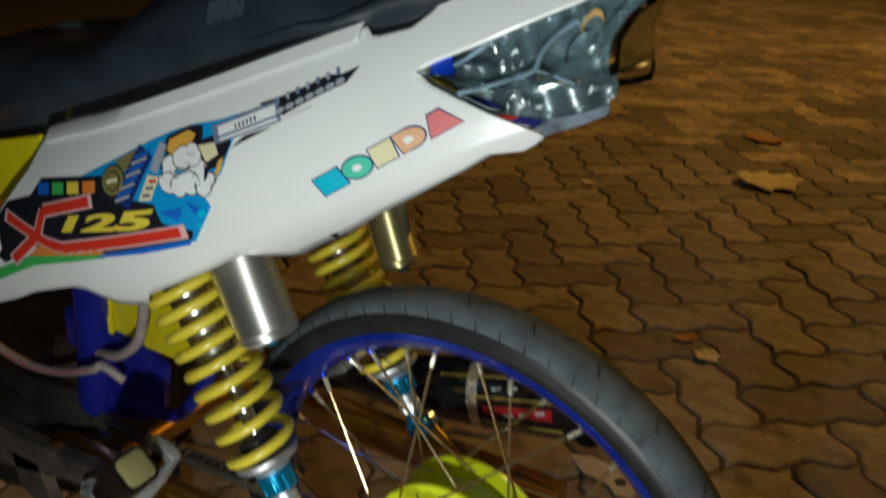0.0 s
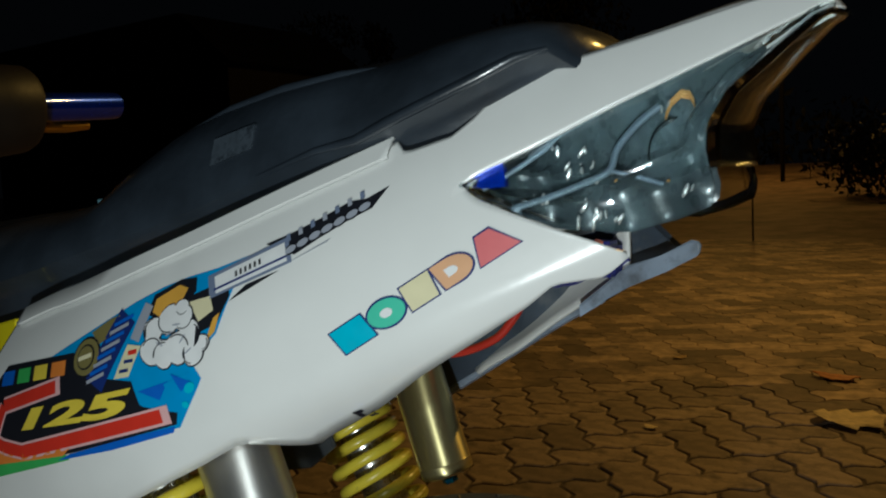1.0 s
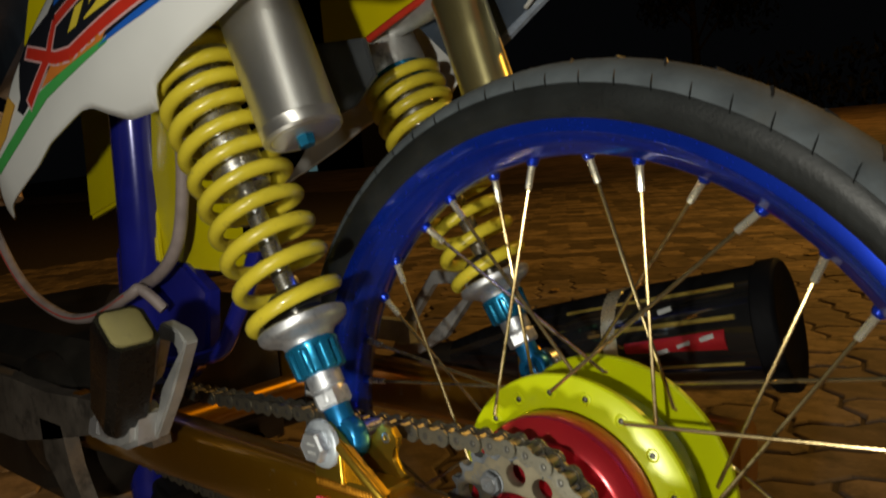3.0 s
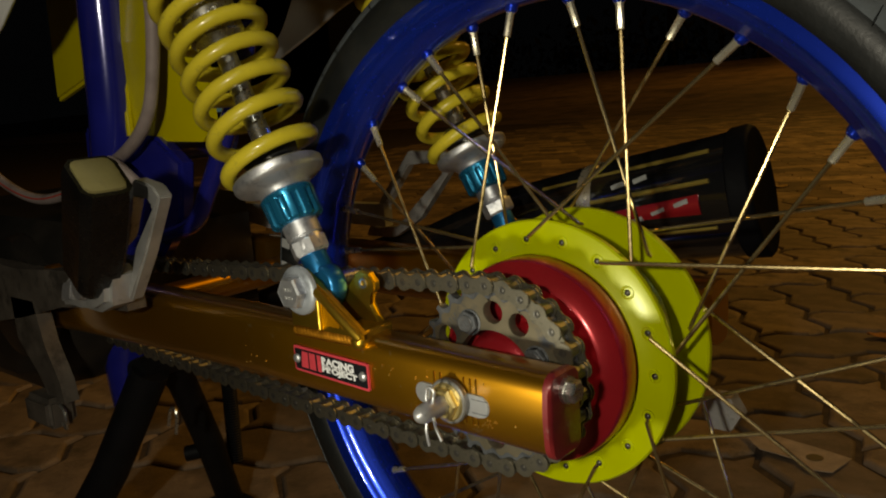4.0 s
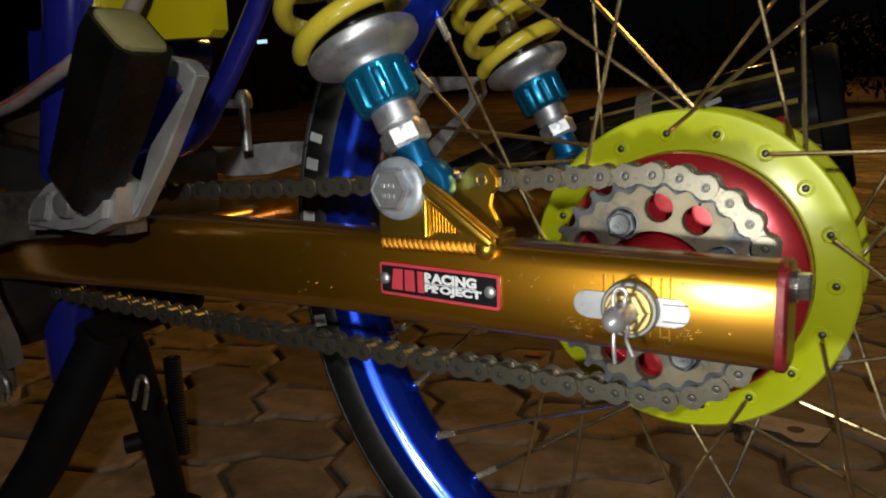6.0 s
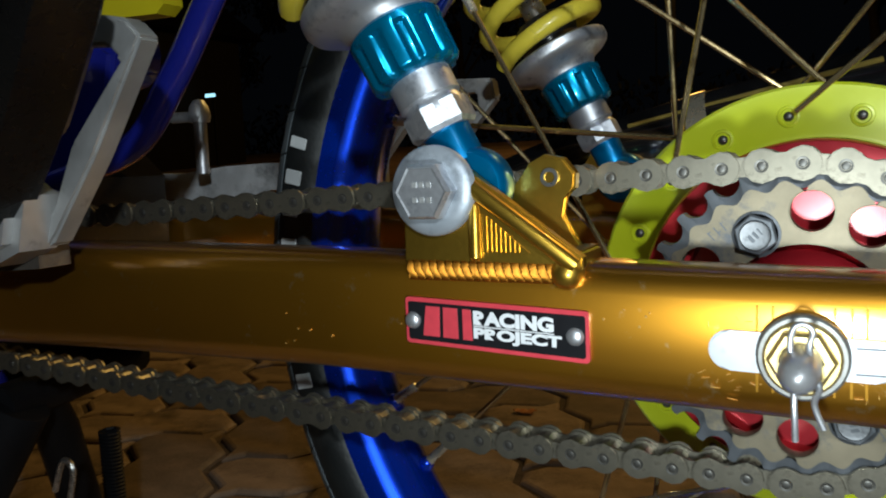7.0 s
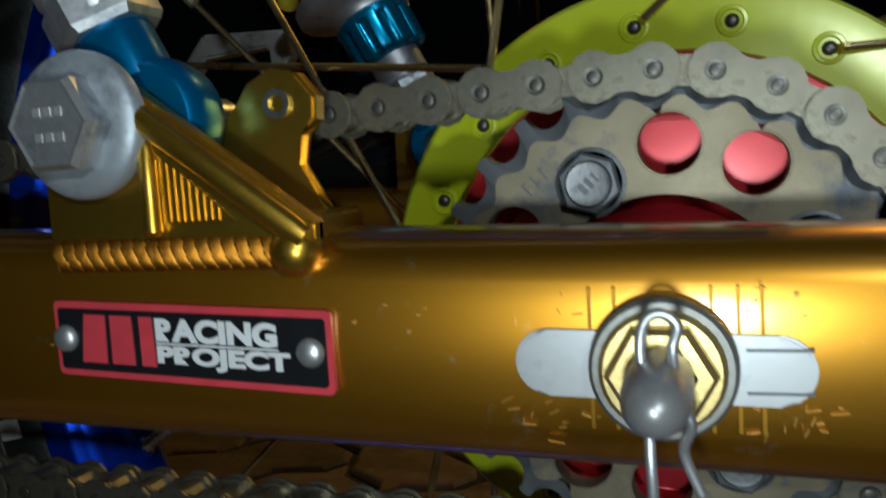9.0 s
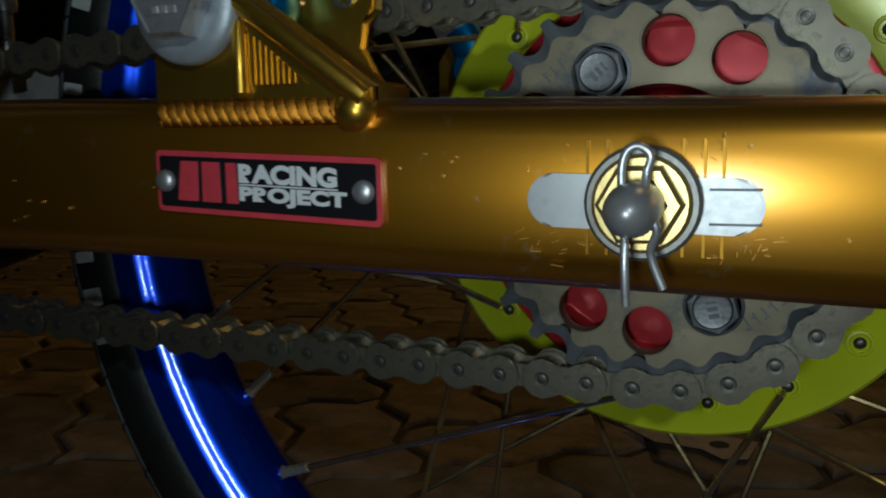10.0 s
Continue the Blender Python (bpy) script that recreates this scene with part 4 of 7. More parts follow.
def cowl_mesh(sign):
    bm, seen = NEW(), {}
    low, top = (lambda x: interp(x, LOW)), (lambda x: interp(x, TOP))
    lowlens = lambda x: interp(x, SPLIT) if x <= X0 else interp(x, LENS_LOW)
    uplens = lambda x: interp(x, SPLIT) if x <= X0 else interp(x, LENS_UP)
    surface_patch(bm, -0.443, X0, low, lambda x: interp(x, SPLIT), 16, 0.005, sign, seen)
    surface_patch(bm, -0.443, X0, lambda x: interp(x, SPLIT), top, 14, 0.005, sign, seen)
    surface_patch(bm, X0, 0.0817 if sign > 0 else 0.036, low, lowlens, 16, 0.004, sign, seen)
    surface_patch(bm, X0, 0.1640, uplens, top, 14, 0.004, sign, seen)
    bmesh.ops.remove_doubles(bm, verts=bm.verts[:], dist=0.0004)
    return bm


def thick_in(ob, t, outward):
    """Thickens a shell away from its outer face; outward is the sign of y outside."""
    mean = sum(p.normal.y * p.area for p in ob.data.polygons)
    return thick(ob, t, -1.0 if mean * outward > 0 else 1.0)


def thick(ob, t, offset=-1.0):
    s = ob.modifiers.new("thickness", "SOLIDIFY")
    s.thickness, s.offset = t, offset
    return ob


cowl = thick_in(part("side_cowl", cowl_mesh(1), WHITE, motorcycle, "glossy white plastic tail cowl with cartoon stickers"), 0.0025, -1)
thick_in(part("side_cowl", cowl_mesh(-1), WHITE, motorcycle, "glossy white plastic tail cowl"), 0.0025, 1)
# the thin raised rail along the seat edge
bm = NEW()
pts = [(-0.306, 0.635), (-0.27, 0.6465), (-0.2337, 0.6565), (-0.1480, 0.6868), (-0.0824, 0.7120), (-0.0360, 0.7295)]
rail = [(p.x, p.y) for p in curve_pts([(x, z, 0) for x, z in pts], 6)]
rows = []
for i, (x, z) in enumerate(rail):
    rows.append([bm.verts.new((x, side_y(x, z + dz) + dy, z + dz)) for dy, dz in ((-0.0010, -0.009), (-0.0035, -0.0075), (-0.0040, 0.002), (0.0005, 0.0045), (0.012, 0.0035))])
for a, b in zip(rows, rows[1:]):
    for j in range(4):
        bm.faces.new((a[j], a[j + 1], b[j + 1], b[j]))
thick(part("seat_rail", bm, WHITE, motorcycle, "thin white trim rail under the seat"), 0.002)

# ---- seat, tail lamp and under-tail parts ----
def loft(bm, sections):
    """Skins closed sections of equal point count."""
    rings = [[bm.verts.new(p) for p in s] for s in sections]
    n = len(rings[0])
    for a, b in zip(rings, rings[1:]):
        for k in range(n):
            bm.faces.new((a[k], a[(k + 1) % n], b[(k + 1) % n], b[k]))
    bm.faces.new(rings[0])
    bm.faces.new(rings[-1])
    return bm


def seat_section(x, z0, zc, z1, w):
    """Cross-section with a rounded top, a creased edge at zc and a recessed side below it."""
    h = z1 - zc
    half = [(0.33 * w, z1 - 0.01 * h), (0.60 * w, z1 - 0.07 * h), (0.78 * w, z1 - 0.22 * h), (0.90 * w, z1 - 0.48 * h), (0.965 * w, z1 - 0.75 * h), (w, zc + 0.002), (w, zc - 0.002), (w - 0.006, zc - 0.007),
            (w - 0.012, zc - 0.014), (w - 0.014, min(z0 + 0.006, zc - 0.016)), (w - 0.026, min(z0, zc - 0.022))]
    ring = [(0, z1)] + [(-a, b) for a, b in half] + [(a, b) for a, b in reversed(half)]
    return [(x, a, b) for a, b in ring]


SEAT_ROWS = ((-0.62, 0.56, 0.600, 0.635, 0.080), (-0.52, 0.57, 0.612, 0.660, 0.105), (-0.42, 0.60, 0.636, 0.695, 0.118), (-0.34, 0.62, 0.655, 0.700, 0.116), (-0.30, 0.63, 0.664, 0.704, 0.112), (-0.27, 0.635, 0.672, 0.712, 0.108),
             (-0.24, 0.64, 0.680, 0.732, 0.104), (-0.20, 0.65, 0.690, 0.754, 0.098), (-0.16, 0.66, 0.702, 0.766, 0.092), (-0.12, 0.67, 0.715, 0.773, 0.086), (-0.08, 0.68, 0.727, 0.776, 0.081), (-0.055, 0.685, 0.731, 0.7775, 0.078), (-0.035, 0.69, 0.739, 0.780, 0.076), (-0.016, 0.70, 0.746, 0.7845, 0.073),
             (0.013, 0.705, 0.757, 0.7872, 0.067), (0.030, 0.71, 0.765, 0.7872, 0.060), (0.044, 0.72, 0.769, 0.7845, 0.052), (0.056, 0.73, 0.760, 0.776, 0.042), (0.064, 0.738, 0.758, 0.769, 0.030))
seat = part("seat", loft(NEW(), [seat_section(*row) for row in SEAT_ROWS]), SEAT, motorcycle, "black vinyl dual seat with a raised pillion step")
# beads added so that a sheen line shows on shoulder and pad edge
part("piping", tube(NEW(), [(x, -0.70 * w + 0.0015, z1 - 0.16 * (z1 - zc)) for x, z0, zc, z1, w in SEAT_ROWS[7:12]], [0.0010, 0.0034, 0.0040, 0.0034, 0.0010], 14), SEAT, seat, "added bead for the sheen along the seat's shoulder")
part("piping", tube(NEW(), [(x, -w - 0.0002, zc) for x, z0, zc, z1, w in SEAT_ROWS[9:17]], [0.0008, 0.0020, 0.0026, 0.0028, 0.0028, 0.0028, 0.0024, 0.0008], 14), SEAT, seat, "added bead for the sheen along the pillion pad")
part("seat_label", loft(NEW(), [[(x, -0.968 * w - 0.0002, z1 - 0.70 * (z1 - zc)), (x, -0.903 * w - 0.0012, z1 - 0.46 * (z1 - zc)), (x, -0.903 * w + 0.001, z1 - 0.46 * (z1 - zc)), (x, -0.968 * w + 0.001, z1 - 0.70 * (z1 - zc))] for x, zc, z1, w in (
    (-0.155, 0.7036, 0.7669, 0.09125), (-0.140, 0.7085, 0.7695, 0.0890), (-0.126, 0.7130, 0.7720, 0.0869))]), mat("worn_seat_label", (0.055, 0.070, 0.088), 0.4, 0, 0.4, 120, 0.05, 300, 0.3, dirt=(0.02, 0.026, 0.034), dirt_amount=0.5, dirt_scale=120), seat, "worn grey-blue label")
part("seat_strap", loft(NEW(), [[(x, -0.066 + d, z), (x, -0.064 + d, z + 0.004), (x, -0.060 + d, z + 0.004), (x, -0.060 + d, z)] for x, z, d in ((-0.030, 0.716, 0.0), (-0.010, 0.722, 0.002), (0.008, 0.731, 0.005))]), GREY_PLASTIC, seat, "dull grey strap under the seat edge")

# smoked tail lamp
SMOKE = bpy.data.materials.new("smoked_lens")
SMOKE.use_nodes = True
b_ = SMOKE.node_tree.nodes["Principled BSDF"]
b_.inputs["Base Color"].default_value = (0.74, 0.82, 0.83, 1)
b_.inputs["Transmission Weight"].default_value, b_.inputs["Roughness"].default_value, b_.inputs["IOR"].default_value = 1.0, 0.04, 1.3


LENS_EDGE = [(0.0064, 0.7052), (0.0140, 0.6997), (0.0522, 0.6834), (0.083, 0.6810), (0.104, 0.6865), (0.117, 0.6920), (0.1185, 0.7000), (0.1150, 0.7150), (0.1150, 0.7280), (0.1225, 0.7430),
             (0.1400, 0.7590), (0.1550, 0.7725), (0.1635, 0.7770)]


def along(line, t):
    """Point at share t of a polyline's length."""
    d = [math.dist(p, q) for p, q in zip(line, line[1:])]
    want = t * sum(d)
    for (p, q), l in zip(zip(line, line[1:]), d):
        if want <= l:
            return p[0] + (q[0] - p[0]) * want / l, p[1] + (q[1] - p[1]) * want / l
        want -= l
    return line[-1]


def lens_point(u, v, inset=0.0):
    """A place on the lens: u from its front corner to the tail tip, v from its lower edge up."""
    xa, za = along(LENS_EDGE, u)
    xb, zb = along(LENS_UP, u)
    x, z = xa + (xb - xa) * v, za + (zb - za) * v
    return Vector((x, side_y(x, z) + inset, z))


def lens_mesh(sign):
    bm = NEW()
    grid = []
    for i in range(47):
        u = i / 46
        row = []
        for j in range(11):
            p = lens_point(u, j / 10, 0.0025 - 0.005 * math.sin(math.pi * j / 10))
            row.append(bm.verts.new((p.x, p.y * sign, p.z)))
        grid.append(row)
    for a, b in zip(grid, grid[1:]):
        for j in range(10):
            bm.faces.new((a[j], a[j + 1], b[j + 1], b[j]))
    bmesh.ops.remove_doubles(bm, verts=bm.verts[:], dist=0.0002)
    return bm


tail_lamp = thick_in(part("tail_lamp", lens_mesh(1), SMOKE, motorcycle, "smoked clear tail lamp lens"), 0.0018, -1)
thick_in(part("lens", lens_mesh(-1), SMOKE, tail_lamp), 0.0018, 1)
# rear face that joins both lenses
bm = NEW()
rows = []
for i in range(25):
    p = lens_point(0.60 + 0.39 * i / 24, 0.0, 0.0025)
    rows.append([bm.verts.new((p.x + 0.006 * (1 - t * t), -p.y * t, p.z)) for t in (-1, -0.75, -0.5, -0.25, 0, 0.25, 0.5, 0.75, 1)])
for a, b in zip(rows, rows[1:]):
    for j in range(8):
        bm.faces.new((a[j], a[j + 1], b[j + 1], b[j]))
thick(part("rear_lens", bm, SMOKE, tail_lamp), 0.0016)
for pane in (tail_lamp, *tail_lamp.children):
    pane.visible_shadow = False
REFLECT = mat("chrome_glint", (0.90, 0.93, 0.90), 0.26, 0.7, 0.3, 60, 0.15, 120)
HOUSING = mat("blue_grey_housing", (0.062, 0.086, 0.096), 0.28, 0.15, 0.6, 25, 0.12, 150, 0.6)
# inner moulding: two swept ridges, a bowl with bulb and scattered facets
bm = NEW()
grid = []
for i in range(49):
    u = 0.03 + 0.80 * i / 48
    row = []
    for j in range(15):
        v = 0.03 + 0.94 * j / 14
        ridge = 0.006 * math.exp(-((v - 0.25 - 0.5 * u) / 0.05) ** 2) + 0.005 * math.exp(-((v - 0.95 + 1.3 * u) / 0.05) ** 2)
        row.append(bm.verts.new(lens_point(u, v, 0.015 - ridge + 0.002 * math.sin(40 * u))))
    grid.append(row)
for a, b in zip(grid, grid[1:]):
    for j in range(14):
        bm.faces.new((a[j], a[j + 1], b[j + 1], b[j]))
part("lamp_housing", bm, HOUSING, tail_lamp, "dark moulded lamp interior")
CREASE = mat("pale_blue_moulding", (0.125, 0.165, 0.205), 0.4, 0.1, 0.2, 60, 0.05, 300)
for pts, r_ in ((((0.0294, 0.6936), (0.0455, 0.6982), (0.0611, 0.7040), (0.0725, 0.7096), (0.0756, 0.7191), (0.0836, 0.7299), (0.0930, 0.7378)), 0.0017), (((0.0725, 0.7096), (0.0843, 0.7064), (0.0958, 0.7025)), 0.0011),
                (((0.0140, 0.7030), (0.0316, 0.7134), (0.0505, 0.7260), (0.0679, 0.7350)), 0.0013)):
    part("lens_crease", tube(NEW(), curve_pts([Vector((x, side_y(x, z) + 0.0075, z)) for x, z in pts], 6), r_, 8), CREASE, tail_lamp, "pale moulded crease inside the lens")


def glint_prism(x, y, z, s, tall, tilt, material=REFLECT):
    """Small bright lozenge, put in where the lens shows a glint."""
    bm = NEW()
    m = Matrix.Translation((x, y, z)) @ Matrix.Rotation(tilt, 4, "Y") @ Matrix.Diagonal((s, 0.0014, s * tall, 1))
    bmesh.ops.create_uvsphere(bm, u_segments=8, v_segments=6, radius=1, matrix=m)
    part("reflector_facet", bm, material, tail_lamp)


random.seed(4)
AMBER = mat("amber_lens", (0.70, 0.38, 0.14), 0.15, 0.4, 0.1)
# bright facets stand at the glints inside the lens
for x, z in ((0.0570, 0.7291), (0.0458, 0.7208), (0.0591, 0.7183), (0.0541, 0.7087), (0.0600, 0.7101), (0.0645, 0.7116), (0.0670, 0.7048), (0.0622, 0.6965), (0.0428, 0.6974), (0.0587, 0.6873),
             (0.0670, 0.6910), (0.0709, 0.6897), (0.0705, 0.7375), (0.0938, 0.7365), (0.0658, 0.6875), (0.0773, 0.6877), (0.1045, 0.6992), (0.0725, 0.7096)):
    for k in range(2):
        dx, dz = random.gauss(0, 0.0014) * k, random.gauss(0, 0.0018) * k
        glint_prism(x + dx, side_y(x + dx, z + dz) + 0.0085, z + dz, random.uniform(0.0006, 0.0013), random.uniform(0.9, 3.0), random.uniform(-0.2, 0.7))
for x, z in ((0.1018, 0.7327), (0.0986, 0.7212), (0.1085, 0.7222), (0.1050, 0.7069), (0.1067, 0.7004), (0.1120, 0.6985)):
    glint_prism(x, random.uniform(-0.022, -0.010), z, random.uniform(0.0014, 0.0026), random.uniform(0.8, 1.6), random.uniform(-0.3, 0.6))
for x, z in ((0.0754, 0.7049), (0.0976, 0.7039)):
    glint_prism(x, side_y(x, z) + 0.0085, z, 0.0010, 0.8, 0.3, AMBER)
BOWL = mat("black_green_bowl", (0.012, 0.018, 0.018), 0.15, 0.1, 0.3, 60, 0.05, 200, 0.6)
bx, bz = 0.0900, 0.7160
by = -0.0360
aim = Matrix.Translation((bx, by + 0.014, bz)) @ Matrix.Rotation(radians(52), 4, "Z") @ Matrix.Rotation(radians(90), 4, "X")
part("bulb_bowl", lathe(NEW(), [(0.003, 0.000), (0.008, 0.0015), (0.013, 0.006), (0.0165, 0.012), (0.0172, 0.012), (0.0135, 0.0055), (0.008, 0.0005), (0.003, -0.001)], 30, aim), BOWL, tail_lamp, "round dark bulb bowl")
bm = NEW()
bmesh.ops.create_uvsphere(bm, u_segments=16, v_segments=10, radius=0.0050, matrix=aim @ Matrix.Translation((0, 0, 0.007)))
part("bulb", bm, mat("clear_bulb", (0.7, 0.72, 0.7), 0.08, 0.3, 0.1), tail_lamp, "clear glass bulb")
part("amber_reflector", loft(NEW(), [[(x, side_y(x, z) + 0.008 + d, z + h) for d, h in ((0, -0.002), (-0.001, 0), (0, 0.002), (0.002, 0))] for x, z in ((0.096, 0.733), (0.098, 0.739), (0.102, 0.743), (0.106, 0.742), (0.108, 0.738))]), AMBER, tail_lamp, "amber moulding")
part("blue_tab", loft(NEW(), [[lens_point(u, v, 0.006), lens_point(u, v + 0.5, 0.006), lens_point(u, v + 0.5, 0.009), lens_point(u, v, 0.009)] for u, v in ((0.03, 0.35), (0.07, 0.42), (0.11, 0.48))]), BLUE_RIM, tail_lamp, "bright blue plastic tab")
# rounded white top that joins both cowls, and the tip
bm = NEW()
rows = []
for i in range(28):
    x = 0.020 + 0.144 * i / 27
    z = interp(x, TOP)
    w = abs(side_y(x, z)) - 0.0005
    rows.append([bm.verts.new((x, w * t * (1 if t < 0 else 1 - 0.45 * max(0.0, (x - 0.10) / 0.064)), z + 0.006 * (1 - t * t) * min(1, (x - 0.02) / 0.05, max(0.0, 0.160 - x) / 0.04))) for t in (-1, -0.8, -0.5, 0, 0.5, 0.8, 1)])
for a, b in zip(rows, rows[1:]):
    for j in range(6):
        bm.faces.new((a[j], a[j + 1], b[j + 1], b[j]))
thick(part("tail_top", bm, WHITE, motorcycle, "white plastic tail top"), 0.002)

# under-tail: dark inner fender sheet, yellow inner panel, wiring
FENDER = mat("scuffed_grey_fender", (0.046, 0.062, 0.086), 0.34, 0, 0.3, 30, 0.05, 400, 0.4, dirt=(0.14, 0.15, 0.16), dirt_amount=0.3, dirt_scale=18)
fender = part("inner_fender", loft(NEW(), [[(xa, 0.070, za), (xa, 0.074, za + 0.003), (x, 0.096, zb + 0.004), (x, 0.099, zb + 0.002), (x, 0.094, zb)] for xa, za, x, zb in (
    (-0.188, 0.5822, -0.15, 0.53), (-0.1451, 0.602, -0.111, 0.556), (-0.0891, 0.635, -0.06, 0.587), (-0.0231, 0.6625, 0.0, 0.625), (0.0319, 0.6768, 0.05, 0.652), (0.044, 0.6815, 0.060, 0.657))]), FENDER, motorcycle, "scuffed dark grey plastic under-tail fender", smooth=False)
# paler copy of the fender plastic: light on its end, scuffs on its lip
FENDER_LIT = mat("scuffed_lit_fender", (0.26, 0.31, 0.39), 0.35, 0, 0.25, 30, 0.05, 400, 0.4, dirt=(0.14, 0.16, 0.19), dirt_amount=0.3, dirt_scale=40)
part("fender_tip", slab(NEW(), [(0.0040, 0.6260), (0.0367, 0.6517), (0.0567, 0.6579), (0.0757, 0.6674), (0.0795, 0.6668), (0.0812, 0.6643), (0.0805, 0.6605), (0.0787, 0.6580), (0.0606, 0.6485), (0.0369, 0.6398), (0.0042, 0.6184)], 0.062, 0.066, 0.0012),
     FENDER_LIT, motorcycle, "rounded end of the fender in a lit pale blue-grey")
part("fender_lip", tube(NEW(), [(-0.128, 0.097, 0.545), (-0.03, 0.099, 0.607), (0.056, 0.099, 0.657)], 0.0044, 8), FENDER_LIT, motorcycle, "worn grey lip of the fender")
part("inner_flap", slab(NEW(), [(-0.225, 0.560), (-0.160, 0.556), (-0.152, 0.530), (-0.175, 0.512), (-0.205, 0.505), (-0.222, 0.52)], 0.0, 0.004, 0.001), GREY_PLASTIC, motorcycle, "dark grey plastic flap")
yo = [(-0.2626, 0.5505), (-0.2134, 0.5647), (-0.1751, 0.5767), (-0.1291, 0.5888), (-0.0821, 0.5997), (-0.0547, 0.6117), (-0.0438, 0.626), (-0.0416, 0.6413), (-0.0503, 0.661), (-0.1094, 0.6632), (-0.1969, 0.6347), (-0.2626, 0.6019)]
part("inner_panel", slab(NEW(), yo, 0.052, 0.060, 0.002), YELLOW, motorcycle, "yellow plastic inner panel under the tail")
part("red_cable", tube(NEW(), curve_pts([(-0.2052, 0.048, 0.5633), (-0.155, 0.048, 0.58), (-0.1127, 0.048, 0.5912), (-0.0814, 0.048, 0.5912), (-0.0513, 0.048, 0.6023), (-0.0368, 0.048, 0.6157), (-0.0257, 0.048, 0.6313), (-0.0123, 0.048, 0.6458), (0.014, 0.048, 0.6530), (0.026, 0.046, 0.6680)], 6), 0.0028, 10), CABLE_RED, motorcycle, "bright red cable under the tail")
random.seed(8)
for k in range(7):
    a = Vector((random.uniform(-0.036, -0.013), random.uniform(0.050, 0.075), random.uniform(0.645, 0.667)))
    b = a + Vector((random.uniform(0.03, 0.05), random.uniform(-0.01, 0.02), random.uniform(-0.004, 0.012)))
    mid = a.lerp(b, 0.5) + Vector((0, 0, -0.008))
    part("wire", tube(NEW(), curve_pts([a, mid, b], 5), 0.0034, 8), WIRE_BLUE, motorcycle, "dark blue wiring under the tail")
part("connector", box(NEW(), (0.000, 0.052, 0.645), (0.032, 0.070, 0.667), 0.003), WIRE_BLUE, motorcycle, "dark blue plug connector")
bm = NEW()
bmesh.ops.create_uvsphere(bm, u_segments=14, v_segments=8, radius=0.006, matrix=Matrix.Translation((-0.0259, 0.046, 0.6473)) @ Matrix.Diagonal((0.7, 0.5, 1, 1)))
part("grommet", bm, ALU, motorcycle)
part("yellow_insert", slab(NEW(), [(-0.402, 0.560), (-0.412, 0.584), (-0.393, 0.614), (-0.322, 0.629), (-0.318, 0.600), (-0.350, 0.572)], -0.118, -0.112, 0.001), YELLOW, motorcycle, "yellow plastic front insert")
shield = part("leg_shield", loft(NEW(), [[(x, y, z) for x, y, z in sec] for sec in (
    [(-0.80, 0.02, 0.64), (-0.79, 0.0, 0.66), (-0.77, -0.02, 0.645), (-0.79, 0.01, 0.62)], [(-0.75, 0.0, 0.57), (-0.72, -0.02, 0.62), (-0.69, -0.03, 0.60), (-0.72, 0.0, 0.55)],
    [(-0.73, 0.0, 0.53), (-0.70, -0.02, 0.57), (-0.675, -0.03, 0.56), (-0.70, 0.0, 0.52)])]), WHITE, motorcycle, "white plastic leg shield edge")
part("shield_strip", tube(NEW(), [(-0.76, -0.02, 0.555), (-0.735, -0.03, 0.49), (-0.725, -0.03, 0.46)], 0.016, 10), mat("orange_cream_plastic", (0.6, 0.36, 0.2), 0.4), motorcycle, "cream coloured trim strip")

# ---- frame, inner panels and hoses ahead of the wheel ----
frame_ob = part("frame", tube(NEW(), curve_pts([(-0.372, -0.055, 0.62), (-0.378, -0.055, 0.52), (-0.386, -0.055, 0.43), (-0.400, -0.055, 0.36), (-0.425, -0.055, 0.24), (-0.43, -0.05, 0.17)], 6), 0.0185, 18), BLUE_PAINT, motorcycle, "glossy dark blue tubular frame")
part("frame_tube", tube(NEW(), curve_pts([(-0.190, -0.062, 0.52), (-0.194, -0.062, 0.460), (-0.220, -0.060, 0.420), (-0.240, -0.060, 0.391), (-0.259, -0.060, 0.366), (-0.289, -0.056, 0.340), (-0.350, -0.05, 0.325), (-0.39, -0.05, 0.32)], 6), 0.0065, 14), BLUE_PAINT, frame_ob)
part("frame_plate", slab(NEW(), [(-0.44, 0.415), (-0.33, 0.405), (-0.30, 0.385), (-0.31, 0.34), (-0.345, 0.31), (-0.40, 0.30), (-0.45, 0.33)], -0.054, -0.040, 0.003), BLUE_PAINT, frame_ob)
part("frame_cross", tube(NEW(), [(-0.40, -0.06, 0.40), (-0.40, 0.06, 0.40)], 0.02, 16), BLUE_PAINT, frame_ob)
part("battery_cover", loft(NEW(), [[(x, -0.048, z0), (x, -0.040 - 0.012, (z0 + z1) / 2), (x, -0.046, z1), (x, -0.036, z1), (x, -0.036, z0)] for x, z0, z1 in ((-0.402, 0.408, 0.56), (-0.396, 0.403, 0.56), (-0.276, 0.400, 0.55), (-0.271, 0.404, 0.55))]), YELLOW, motorcycle, "yellow plastic inner cover beside the frame", smooth=False)
part("panel_rib", box(NEW(), (-0.372, -0.0545, 0.405), (-0.366, -0.048, 0.55), 0.002), YELLOW, motorcycle)
part("inner_panel_front", slab(NEW(), [(-0.50, 0.44), (-0.49, 0.56), (-0.41, 0.56), (-0.42, 0.46)], -0.045, -0.035, 0.003), YELLOW, motorcycle, "yellow plastic inner panel")
